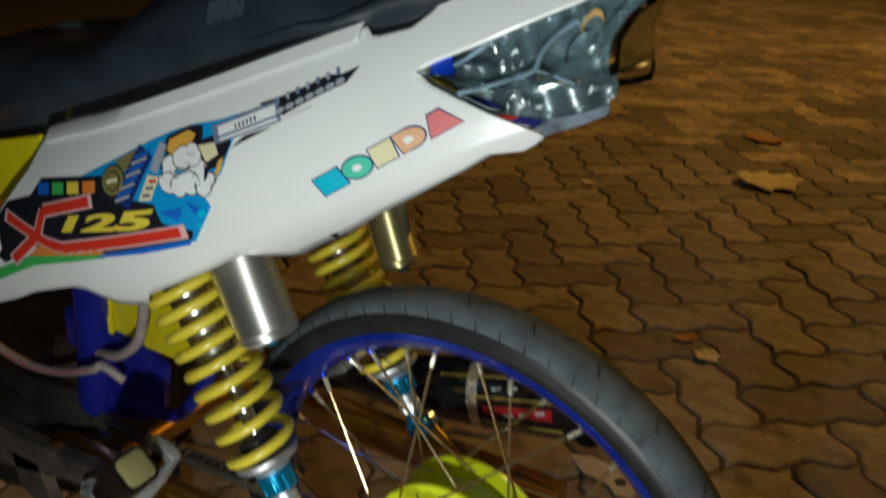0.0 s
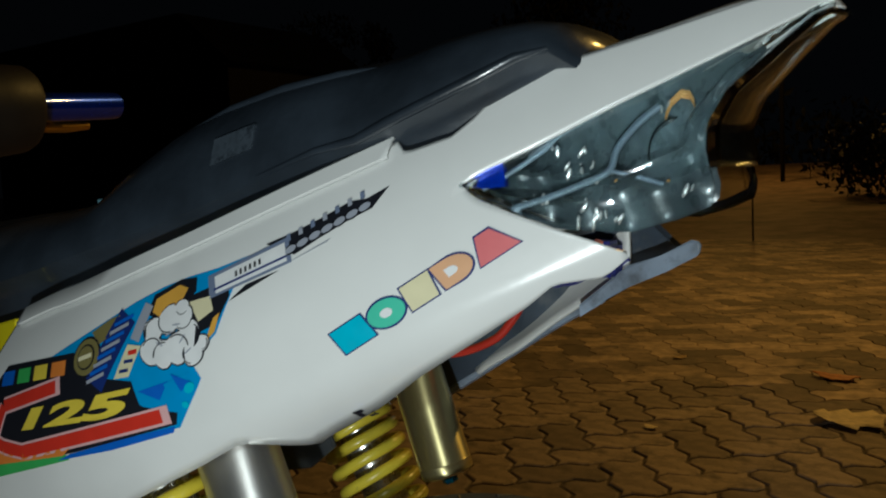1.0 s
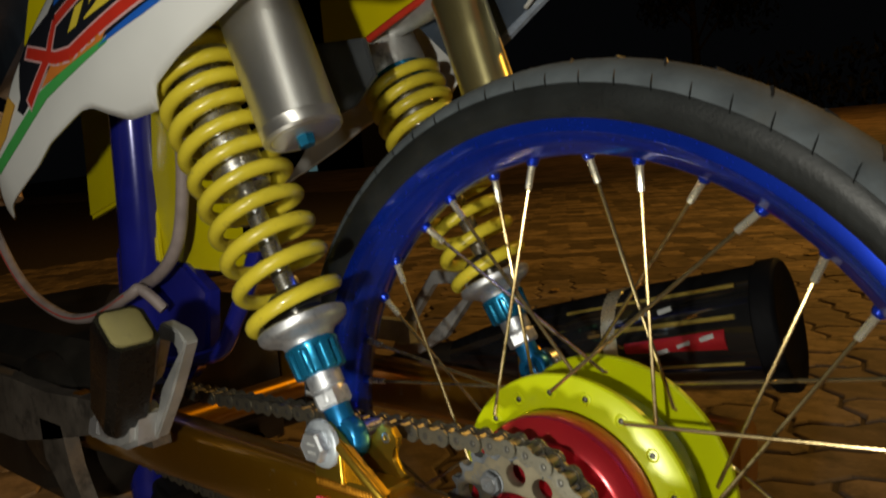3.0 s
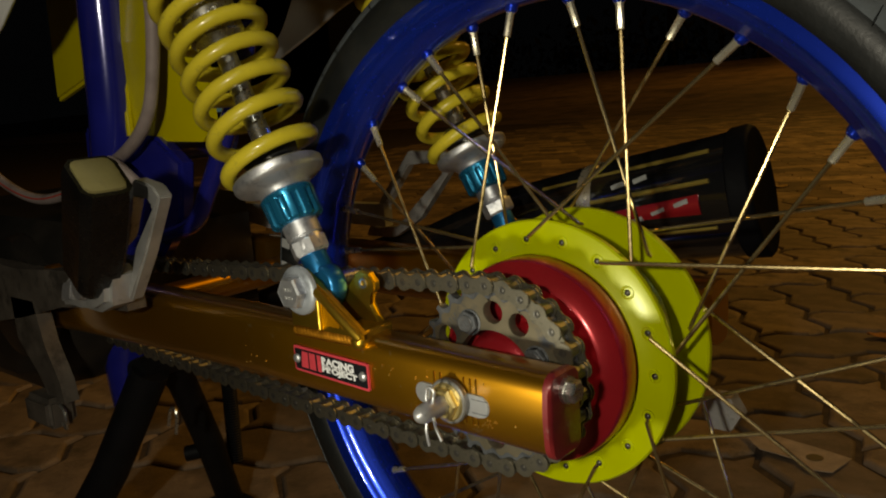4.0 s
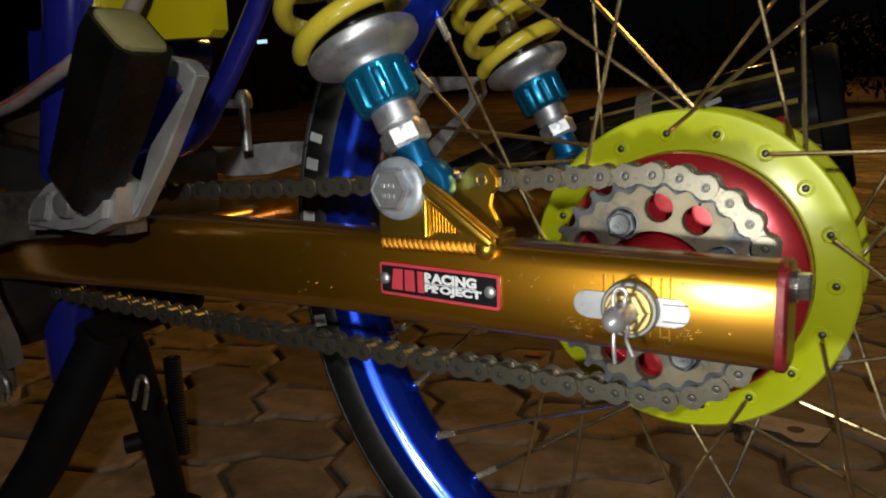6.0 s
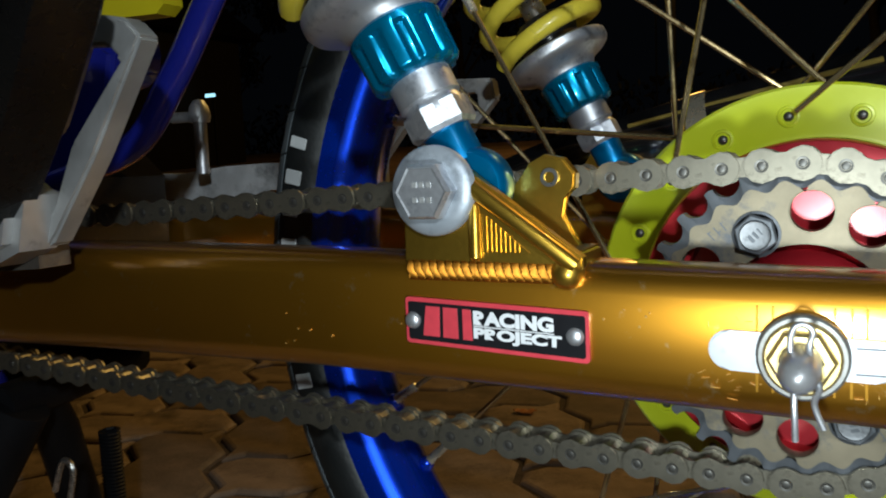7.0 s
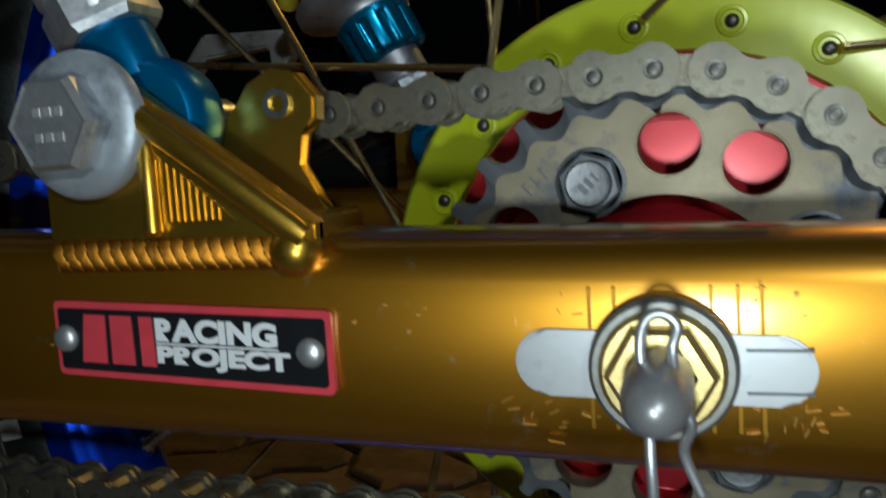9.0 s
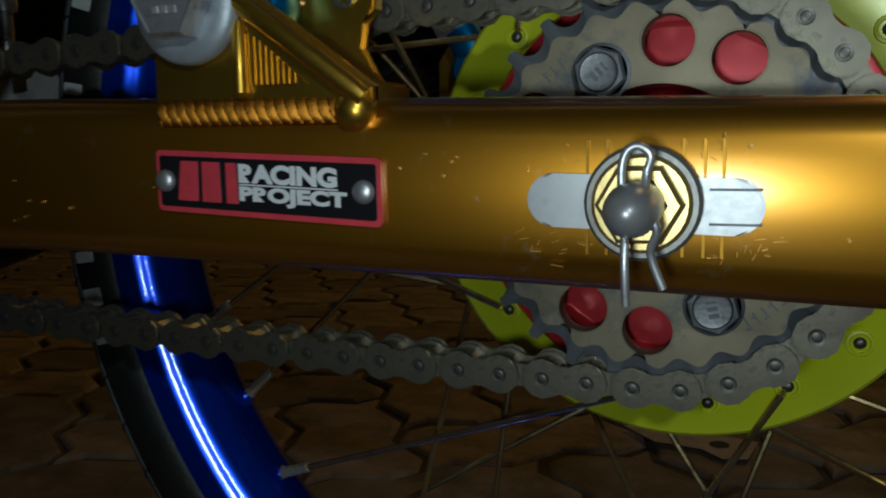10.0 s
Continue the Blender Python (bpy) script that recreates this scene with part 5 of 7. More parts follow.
part("breather_hose", tube(NEW(), curve_pts([(-0.298, -0.068, 0.56), (-0.285, -0.070, 0.510), (-0.288, -0.070, 0.475), (-0.301, -0.070, 0.434), (-0.318, -0.070, 0.413), (-0.342, -0.070, 0.398), (-0.375, -0.065, 0.388)], 8), 0.0050, 12), HOSE, motorcycle, "grey rubber breather hose")
part("hose_stripe", tube(NEW(), curve_pts([(-0.66, -0.0892, 0.501), (-0.612, -0.0892, 0.426), (-0.561, -0.0892, 0.381), (-0.490, -0.0892, 0.360), (-0.425, -0.0892, 0.364), (-0.363, -0.0892, 0.385)], 8), 0.0007, 6), CABLE_RED, motorcycle, "thin red line along the hose")
part("breather_hose", tube(NEW(), curve_pts([(-0.66, -0.085, 0.50), (-0.612, -0.085, 0.425), (-0.561, -0.085, 0.380), (-0.490, -0.085, 0.359), (-0.425, -0.085, 0.363), (-0.363, -0.085, 0.384), (-0.352, -0.080, 0.389), (-0.338, -0.070, 0.372)], 8), 0.0045, 12), HOSE, motorcycle, "grey rubber breather hose")

# ---- footrest, engine and levers ----
PEG_RUBBER = mat("peg_rubber", (0.006, 0.006, 0.006), 0.28, 0, 0.3, 40, 0.1, 300, spec=0.35)
foot = part("pillion_footrest", loft(NEW(), [[Vector((x, y, z)) for x, y, z in sec] for sec in [
    [(cx + sx * w * 0.72 , cy + sy * d, cz - sx * w * 0.69) for sx, sy in ((-1, -0.7), (-0.7, -1), (0.7, -1), (1, -0.7), (1, 0.7), (0.7, 1), (-0.7, 1), (-1, 0.7))]
    for cx, cy, cz, w, d in ((-0.272, -0.147, 0.316, 0.012, 0.012), (-0.268, -0.149, 0.322, 0.015, 0.015), (-0.232, -0.159, 0.360, 0.0165, 0.0165), (-0.206, -0.168, 0.385, 0.0165, 0.0165), (-0.2000, -0.1695, 0.3905, 0.0155, 0.0155))]]), PEG_RUBBER, motorcycle, "folded black rubber pillion footrest")
PEG_PAD = mat("worn_cream_pad", (0.27, 0.235, 0.10), 0.35, 0, 0.2, 40, 0.1, 300, dirt=(0.2, 0.17, 0.08), dirt_amount=0.3, dirt_scale=60)
part("peg_cap", loft(NEW(), [[Vector((cx + sx * w * 0.72, cy + sy * d, cz - sx * w * 0.69)) for sx, sy in ((-1, -0.62), (-0.90, -0.88), (-0.62, -1), (0.62, -1), (0.90, -0.88), (1, -0.62), (1, 0.62), (0.90, 0.88), (0.62, 1), (-0.62, 1), (-0.90, 0.88), (-1, 0.62))]
    for cx, cy, cz, w, d in ((-0.2005, -0.1697, 0.3900, 0.0130, 0.0130), (-0.1988, -0.1702, 0.3917, 0.0126, 0.0126), (-0.1980, -0.1704, 0.3924, 0.0108, 0.0108))]), PEG_PAD, foot, "worn cream peg end")


def bar_frame(name, pts, w, y0, y1, material, parent, label=""):
    """A flat closed loop of bar."""
    bm = NEW()
    n = len(pts)
    c = Vector((sum(p[0] for p in pts) / n, sum(p[1] for p in pts) / n))
    out = [Vector(p) for p in pts]
    inn = [p + (c - p).normalized() * w for p in out]
    vs = [[bm.verts.new((p[0], y, p[1])) for p in ring] for ring, y in ((out, y0), (inn, y0), (inn, y1), (out, y1))]
    for a, b in zip(vs, vs[1:] + vs[:1]):
        for k in range(n):
            bm.faces.new((a[k], a[(k + 1) % n], b[(k + 1) % n], b[k]))
    bmesh.ops.bevel(bm, geom=bm.edges[:], offset=0.0012, segments=2, affect="EDGES", clamp_overlap=True)
    return part(name, bm, material, parent, label)


CAST_DARK = mat("dull_cast_metal", (0.145, 0.125, 0.105), 0.5, 0.5, 0.3, 40, 0.2, 300, dirt=(0.05, 0.045, 0.04), dirt_amount=0.4, dirt_scale=30)
hanger = bar_frame("footrest_hanger", [(-0.228, 0.384), (-0.207, 0.380), (-0.200, 0.373), (-0.226, 0.335), (-0.252, 0.303), (-0.300, 0.300), (-0.298, 0.318), (-0.258, 0.352)], 0.012, -0.134, -0.124, ALU, motorcycle, "worn aluminium footrest hanger")
part("hanger_arm", loft(NEW(), [[(x, -0.132, z - h), (x, -0.132, z + h), (x, -0.118, z + h), (x, -0.118, z - h)] for x, z, h in ((-0.262, 0.304, 0.010), (-0.31, 0.304, 0.013), (-0.36, 0.300, 0.014), (-0.43, 0.290, 0.020), (-0.50, 0.285, 0.028), (-0.60, 0.285, 0.030))]), CAST_DARK, hanger)
part("hinge_block", slab(NEW(), [(-0.322, 0.296), (-0.318, 0.310), (-0.304, 0.320), (-0.280, 0.330), (-0.262, 0.326), (-0.248, 0.322), (-0.254, 0.302), (-0.270, 0.296), (-0.290, 0.298)], -0.150, -0.126, 0.004), ALU, hanger, "worn cast hinge block")
part("hinge_pin", lathe(NEW(), [(0, 0), (0.007, 0), (0.0075, 0.002), (0.006, 0.006), (0, 0.007)], 20, Matrix.Translation((-0.280, -0.150, 0.312)) @ Matrix.Rotation(radians(90), 4, "X")), ALU_BRIGHT, hanger)
part("hinge_web", slab(NEW(), [(-0.312, 0.302), (-0.306, 0.314), (-0.292, 0.318), (-0.298, 0.303)], -0.153, -0.149, 0.001), ALU_BRIGHT, hanger)
part("hanger_bolt", lathe(NEW(), [(0, 0), (0.009, 0), (0.009, 0.005), (0, 0.006)], 6, Matrix.Translation((-0.275, -0.134, 0.306)) @ Matrix.Rotation(radians(90), 4, "X")), STEEL, hanger, smooth=False)
engine = part("engine", loft(NEW(), [[(x, -w, z0 + 0.02), (x, -w, z1 - 0.02), (x, -w + 0.02, z1), (x, w, z1), (x, w, z0), (x, -w + 0.02, z0)] for x, z0, z1, w in ((-0.40, 0.24, 0.325, 0.075), (-0.44, 0.20, 0.338, 0.100), (-0.52, 0.18, 0.342, 0.110), (-0.62, 0.18, 0.342, 0.110), (-0.80, 0.19, 0.340, 0.100))]), ENGINE, motorcycle, "dark cast engine casing")
part("side_cover", lathe(NEW(), [(0, -0.010), (0.040, -0.010), (0.052, -0.004), (0.055, 0.010)], 36, Matrix.Translation((-0.49, -0.110, 0.275)) @ ALONG_Y), ENGINE, engine)
OILY = mat("oily_bronze_casting", (0.08, 0.052, 0.034), 0.42, 0.55, 0.3, 40, 0.12, 300, dirt=(0.03, 0.022, 0.016), dirt_amount=0.45, dirt_scale=22)
m = axis_frame(Vector((-0.468, -0.024, 0.235)), Vector((-0.436, -0.024, 0.392)))
part("barrel_cover", lathe(NEW(), [(0, 0.0), (0.040, 0.0), (0.043, 0.004), (0.043, 0.072), (0.0465, 0.075), (0.0465, 0.086), (0.043, 0.089), (0.041, 0.112), (0.044, 0.115), (0.043, 0.124), (0.036, 0.140), (0.020, 0.150), (0, 0.152)], 44, m), OILY, engine, "oily bronze-brown barrel cover with raised bands")
part("cover_bolt", lathe(NEW(), [(0, 0), (0.013, 0), (0.013, 0.008), (0, 0.010)], 24, Matrix.Translation((-0.385, -0.118, 0.302)) @ Matrix.Rotation(radians(90), 4, "X")), GOLD_DARK, engine)
lever = part("side_lever", loft(NEW(), [[(x - w, -0.132, z), (x + w, -0.132, z), (x + w, -0.120, z), (x - w, -0.120, z)] for x, z, w in ((-0.430, 0.285, 0.020), (-0.425, 0.250, 0.024), (-0.402, 0.222, 0.017), (-0.395, 0.205, 0.013))]), CAST_DARK, motorcycle, "bare metal lever with a rubber foot and spring")
part("lever_foot", box(NEW(), (-0.435, -0.142, 0.183), (-0.392, -0.118, 0.208), 0.004), CAST_DARK, lever)
part("spring_hook", tube(NEW(), curve_pts([(-0.40, -0.13, 0.19), (-0.386, -0.132, 0.184), (-0.384, -0.132, 0.196), (-0.390, -0.132, 0.203)], 6), 0.0016, 8), STEEL, lever)
part("spring_hook", tube(NEW(), curve_pts([(-0.36, -0.06, 0.165), (-0.352, -0.06, 0.182), (-0.345, -0.06, 0.178), (-0.350, -0.06, 0.160)], 6), 0.0016, 8), STEEL, lever)

# ---- centre stand ----
stand = part("centre_stand", tube(NEW(), [(-0.395, -0.05, 0.205), (-0.445, -0.075, 0.11), (-0.505, -0.11, 0.012), (-0.52, -0.115, 0.008)], 0.0165, 16), BLACK_PAINT, motorcycle, "black painted tubular centre stand")
part("stand_leg", tube(NEW(), [(-0.412, -0.030, 0.212), (-0.432, 0.0, 0.172), (-0.452, 0.032, 0.095), (-0.474, 0.062, 0.013), (-0.484, 0.064, 0.011)], 0.0135, 16), BLACK_PAINT, stand)
part("stand_cross", tube(NEW(), [(-0.400, -0.06, 0.205), (-0.425, 0.06, 0.205)], 0.012, 16), BLACK_PAINT, stand)
part("stand_stop", tube(NEW(), [(-0.456, 0.036, 0.085), (-0.474, 0.018, 0.082)], 0.008, 12), BLACK_PAINT, stand)
part("stand_foot", box(NEW(), (-0.55, -0.135, 0.0), (-0.49, -0.095, 0.014), 0.003), BLACK_PAINT, stand)
part("stand_foot", box(NEW(), (-0.497, 0.046, 0.0), (-0.455, 0.080, 0.014), 0.003), BLACK_PAINT, stand)
part("return_spring", tube(NEW(), [(-0.484 + 0.00009 * k + 0.007 * math.cos(k * 0.9), 0.084 - 0.00007 * k + 0.007 * math.sin(k * 0.9), 0.138 - 0.00036 * k) for k in range(230)], 0.0014, 5), BLACK_PAINT, stand)

# ---- exhaust side ----
EX_A, EX_B = Vector((-0.23, 0.150, 0.292)), Vector((0.054, 0.172, 0.340))


def oval_section(c, d, ry, rz, n=28):
    side = Vector((-d.y, d.x, 0)).normalized()
    up = d.cross(side) * -1
    return [c + side * ry * math.cos(2 * math.pi * k / n) + up * rz * math.sin(2 * math.pi * k / n) for k in range(n)]


BLACK_CAP = mat("black_cap_paint", (0.005, 0.005, 0.006), 0.6, 0, 0.3, 40, 0.06, 300, spec=0.06)
ed = (EX_B - EX_A).normalized()
muffler = part("muffler", loft(NEW(), [oval_section(EX_A.lerp(EX_B, t), ed, ry, rz) for t, ry, rz in ((0, 0.016, 0.016), (0.06, 0.020, 0.020), (0.22, 0.030, 0.030), (0.30, 0.033, 0.034), (0.60, 0.034, 0.040), (0.90, 0.0325, 0.0435), (0.96, 0.0315, 0.0445))]), BLACK_GLOSS, motorcycle, "glossy black oval muffler with dark end cap")
part("end_cap", loft(NEW(), [oval_section(EX_A.lerp(EX_B, t), ed, ry, rz) for t, ry, rz in ((0.945, 0.0325, 0.0455), (0.949, 0.0340, 0.0465), (0.990, 0.0325, 0.0470), (0.997, 0.0310, 0.0455), (1.000, 0.0280, 0.0440), (0.996, 0.0240, 0.0390), (0.993, 0.0090, 0.0140))]), BLACK_CAP, muffler, "dull black plastic end cap")
part("badge", loft(NEW(), [oval_section(EX_A.lerp(EX_B, t), ed, ry, rz) for t, ry, rz in ((0.62, 0.0343, 0.0005), (0.62, 0.0345, 0.016), (0.88, 0.0350, 0.018), (0.88, 0.0348, 0.0005))]), RED, muffler, "dark red maker's badge")
m_side = Vector((-ed.y, ed.x, 0)).normalized()
m_down = ed.cross(m_side) * -1


def on_muffler(t, a, proud=0.0006):
    """A place on the outer side of the muffler: t along it, a degrees above its middle."""
    return EX_A.lerp(EX_B, t) - m_side * (0.0342 + proud) * math.cos(radians(a)) - m_down * (0.0345 + 0.0100 * max(0.0, t - 0.30) / 0.63 + proud) * math.sin(radians(a))


# gold bars and pale patches paint reflections on the gloss; two edge the badge
STRIPE = mat("gold_edge_and_glint", (0.55, 0.42, 0.10), 0.3, 0.6, 0.2, 60, 0.02, 300)
for a, t0, t1, r_ in ((52, 0.45, 0.91, 0.0016), (20, 0.60, 0.91, 0.0018), (-24, 0.62, 0.91, 0.0012)):
    part("stripe", tube(NEW(), [on_muffler(t0 + (t1 - t0) * k / 6, a, -0.0006) for k in range(7)], r_, 8), STRIPE, muffler, "thin gold line, badge edge and painted reflection")
for k, (t, a) in enumerate(((0.70, -8), (0.76, -2), (0.82, 2), (0.66, 32), (0.72, 34))):
    part("print_bar", tube(NEW(), [on_muffler(t, a, -0.0008), on_muffler(t + 0.035, a + 3, -0.0008)], 0.0020, 6), WHITE_MARK, muffler, "pale patch painted as a highlight")
part("clamp", loft(NEW(), [oval_section(EX_A.lerp(EX_B, t), ed, 0.0347, rz) for t, rz in ((0.56, 0.0400), (0.60, 0.0408))]), CHROME, muffler)
part("exhaust_pipe", tube(NEW(), curve_pts([(-0.225, 0.150, 0.293), (-0.30, 0.145, 0.275), (-0.40, 0.13, 0.235), (-0.52, 0.11, 0.20), (-0.65, 0.08, 0.20)], 6), 0.0155, 16), ENGINE, muffler, "dark exhaust pipe")
STRAP = mat("crumpled_aluminium", (0.62, 0.64, 0.66), 0.5, 0.25, 0.3, 35, 0.5, 60, dirt=(0.25, 0.26, 0.27), dirt_amount=0.4, dirt_scale=30)
rhanger = bar_frame("footrest_hanger", [(-0.225, 0.376), (-0.180, 0.374), (-0.178, 0.362), (-0.218, 0.318), (-0.250, 0.300), (-0.285, 0.300), (-0.262, 0.335)], 0.012, 0.116, 0.126, ALU, motorcycle, "worn aluminium footrest hanger")
part("hanger_arm", loft(NEW(), [[(x, 0.112, z - h), (x, 0.112, z + h), (x, 0.122, z + h), (x, 0.122, z - h)] for x, z, h in ((-0.255, 0.320, 0.010), (-0.342, 0.321, 0.009), (-0.38, 0.316, 0.013), (-0.420, 0.313, 0.012), (-0.45, 0.316, 0.010), (-0.466, 0.313, 0.013), (-0.496, 0.320, 0.018), (-0.53, 0.316, 0.016))]), STRAP, rhanger, "crumpled bare aluminium strap", smooth=False)
bm = tube(NEW(), [(-0.369, 0.078, 0.325), (-0.369, 0.078, 0.358)], 0.0042, 12)
lathe(bm, [(0, 0.0), (0.0065, 0.0), (0.0072, 0.004), (0.0060, 0.010), (0.0035, 0.014), (0, 0.015)], 16, Matrix.Translation((-0.369, 0.078, 0.358)))
tube(bm, [(-0.392, 0.078, 0.362), (-0.376, 0.078, 0.362)], 0.0035, 10)
part("brake_rod", bm, ALU_BRIGHT, motorcycle, "steel bolt and knob beside the hanger")
part("brake_drum_cover", lathe(NEW(), [(0, 0.0245), (0.058, 0.0245), (0.058, 0.040), (0.050, 0.050), (0, 0.052)], 56, WHEEL), ALU, motorcycle, "cast aluminium brake plate")
part("axle_adjuster", lathe(NEW(), [(0, 0), (0.013, 0), (0.013, 0.012), (0, 0.014)], 6, Matrix.Translation((0.055, 0.088, 0.207)) @ ALONG_Y), ALU, motorcycle, smooth=False)

# ---- handlebar seen past the seat ----
bar = part("handlebar_cover", loft(NEW(), [[(x + r * math.cos(2 * math.pi * k / 24), y, z + r * math.sin(2 * math.pi * k / 24)) for k in range(24)] for x, y, z, r in (
    (-0.672, -0.12, 0.790, 0.050), (-0.668, -0.02, 0.796, 0.052), (-0.664, 0.060, 0.801, 0.050), (-0.661, 0.094, 0.804, 0.047), (-0.660, 0.100, 0.804, 0.043), (-0.660, 0.101, 0.804, 0.015))]),
    mat("handlebar_plastic", (0.014, 0.010, 0.007), 0.5, 0, 0.2, 30, 0.08, 300), motorcycle, "bronze-brown plastic handlebar cover")
part("grip", tube(NEW(), [(-0.660, 0.098, 0.806), (-0.681, 0.216, 0.815), (-0.683, 0.228, 0.816), (-0.684, 0.233, 0.816)], [0.0165, 0.0165, 0.0160, 0.0110], 20), BLUE_RIM, bar, "dark blue grip")
part("lever", tube(NEW(), [(-0.664, 0.094, 0.786), (-0.695, 0.170, 0.789), (-0.712, 0.208, 0.793)], [0.0070, 0.0065, 0.0050], 10), GOLD_BRIGHT, bar, "gold lever")
part("front_cover", loft(NEW(), [[(x + 0.020 * k, y - d, z - 0.004 * k * k) for k, d in ((-1.6, 0.0), (-0.8, 0.010), (0, 0.014), (0.8, 0.010), (1.5, 0.0), (0.8, 0.004), (0, 0.008), (-0.8, 0.004))] for x, y, z in (
    (-0.566, -0.050, 0.712), (-0.563, -0.052, 0.704), (-0.565, -0.050, 0.690))]), BLACK_GLOSS, motorcycle, "glossy black front cover edge")
part("front_cover", loft(NEW(), [[(x + 0.020 * k, y - d, z - 0.004 * k * k) for k, d in ((-1.6, 0.0), (-0.8, 0.010), (0, 0.014), (0.8, 0.010), (1.5, 0.0), (0.8, 0.004), (0, 0.008), (-0.8, 0.004))] for x, y, z in (
    (-0.565, -0.0510, 0.690), (-0.574, -0.045, 0.672), (-0.580, -0.040, 0.664))]), WHITE, motorcycle, "white plastic lower edge of the front cover")

# ---- stickers on the cowl ----
def on_cowl(x, z, d):
    """A point d proud of the cowl's outer face."""
    e = 0.0005
    y = side_y(x, z)
    n = Vector((side_y(x + e, z) - side_y(x - e, z), -2 * e, side_y(x, z + e) - side_y(x, z - e))).normalized()
    return Vector((x, y, z)) + n * d


def sticker(name, pts, layer, material, parent=None, label=""):
    """A flat printed shape that follows the cowl; pts in x and z."""
    bm = NEW()
    vs = [bm.verts.new((x, 0, z)) for x, z in pts]
    f = bm.faces.new(vs)
    bmesh.ops.triangulate(bm, faces=[f])
    for _ in range(4):
        long = [e for e in bm.edges if e.calc_length() > 0.010]
        if not long:
            break
        bmesh.ops.subdivide_edges(bm, edges=long, cuts=1)
        bmesh.ops.triangulate(bm, faces=bm.faces[:])
    for v in bm.verts:
        v.co = on_cowl(v.co.x, v.co.z, 0.0005 + 0.00022 * layer)
    return part(name, bm, material, parent or cowl, label)


def blob(cx, cz, rx, rz, turn=0.0, n=20, wob=0.0, seed=0):
    rnd = random.Random(seed)
    ph = rnd.random() * 6
    out = []
    for k in range(n):
        a = 2 * math.pi * k / n
        r = 1 + wob * math.sin(3 * a + ph)
        x, z = rx * r * math.cos(a), rz * r * math.sin(a)
        c, s = math.cos(radians(turn)), math.sin(radians(turn))
        out.append((cx + x * c - z * s, cz + x * s + z * c))
    return out


def bar_pts(a, b, w0, w1=None):
    a, b = Vector(a), Vector(b)
    d = (b - a).normalized()
    p = Vector((-d.y, d.x))
    w1 = w0 if w1 is None else w1
    return [tuple(a - p * w0), tuple(b - p * w1), tuple(b + p * w1), tuple(a + p * w0)]


def grow(pts, k):
    c = Vector((sum(p[0] for p in pts) / len(pts), sum(p[1] for p in pts) / len(pts)))
    return [tuple(Vector(p) + (Vector(p) - c).normalized() * k) for p in pts]


INK_BLACK = ink("black", (0.012, 0.013, 0.018))
INK_NAVY = ink("navy", (0.012, 0.03, 0.16))
INK_BLUE = ink("blue", (0.01, 0.12, 0.55))
INK_SKY = ink("sky", (0.01, 0.28, 0.62))
INK_CYAN = ink("cyan", (0.01, 0.45, 0.62))
INK_WHITE = ink("white", (0.78, 0.78, 0.78))
INK_PINK = ink("pink", (0.72, 0.42, 0.42))
INK_RED = ink("red", (0.62, 0.035, 0.02))
INK_ORANGE = ink("orange", (0.72, 0.22, 0.04))
INK_AMBER = ink("amber", (0.72, 0.38, 0.06))
INK_YELLOW = ink("yellow", (0.75, 0.58, 0.06))
INK_GREEN = ink("green", (0.06, 0.42, 0.10))
INK_MINT = ink("mint", (0.08, 0.55, 0.38))
INK_CREAM = ink("cream", (0.72, 0.66, 0.42))
INK_PEACH = ink("peach", (0.72, 0.40, 0.22))
INK_ROSE = ink("rose", (0.68, 0.16, 0.17))
INK_OLIVE = ink("olive", (0.20, 0.17, 0.06))
INK_GREY = ink("grey", (0.34, 0.36, 0.42))
INK_STEEL = ink("steel_blue", (0.16, 0.20, 0.30))

# maker's mark as five plain coloured shapes with dark edges
B0, BD = Vector((-0.0480, 0.6241)), Vector((0.0838, 0.0538))
BN = Vector((-BD.y, BD.x)).normalized() * 0.0128


def mark(u0, u1, kind, material):
    q = lambda u, v: tuple(B0 + BD * u + BN * v + BD.normalized() * (-0.0015 * v))
    m = (u0 + u1) / 2
    if kind == "rect":
        pts = [q(u0, 0), q(u1, 0), q(u1, 1), q(u0, 1)]
    elif kind == "round":
        pts = [q(m + (u1 - u0) / 2 * math.cos(radians(a)), 0.5 + 0.52 * math.sin(radians(a))) for a in range(0, 360, 15)]
    elif kind == "half":
        pts = [q(u0, 0)] + [q(u0 + (u1 - u0) * (0.45 + 0.55 * math.cos(radians(a))), 0.5 + 0.5 * math.sin(radians(a))) for a in range(-90, 91, 15)] + [q(u0, 1)]
    elif kind == "slant":
        pts = [q(u0, 0), q(u1 - 0.03, 0), q(u1, 1), q(u0 + 0.02, 1)]
    else:
        pts = [q(u0, 0), q(u1, 0), q(m + 0.035, 1.05), q(m - 0.045, 1.05)]
    sticker("mark_edge", grow(pts, 0.0011), 0, INK_NAVY)
    sticker("colour_mark", pts, 1, material)
    if kind in ("round", "half"):
        sticker("mark_centre", [tuple(Vector(p) * 0.33 + Vector((q(m - (0.02 if kind == "half" else 0), 0.5))) * 0.67) for p in pts], 2, INK_WHITE)


mark(0.00, 0.185, "rect", INK_CYAN)
mark(0.195, 0.395, "round", INK_MINT)
mark(0.40, 0.585, "slant", INK_CREAM)
mark(0.595, 0.785, "half", INK_PEACH)
mark(0.79, 1.01, "peak", INK_ROSE)

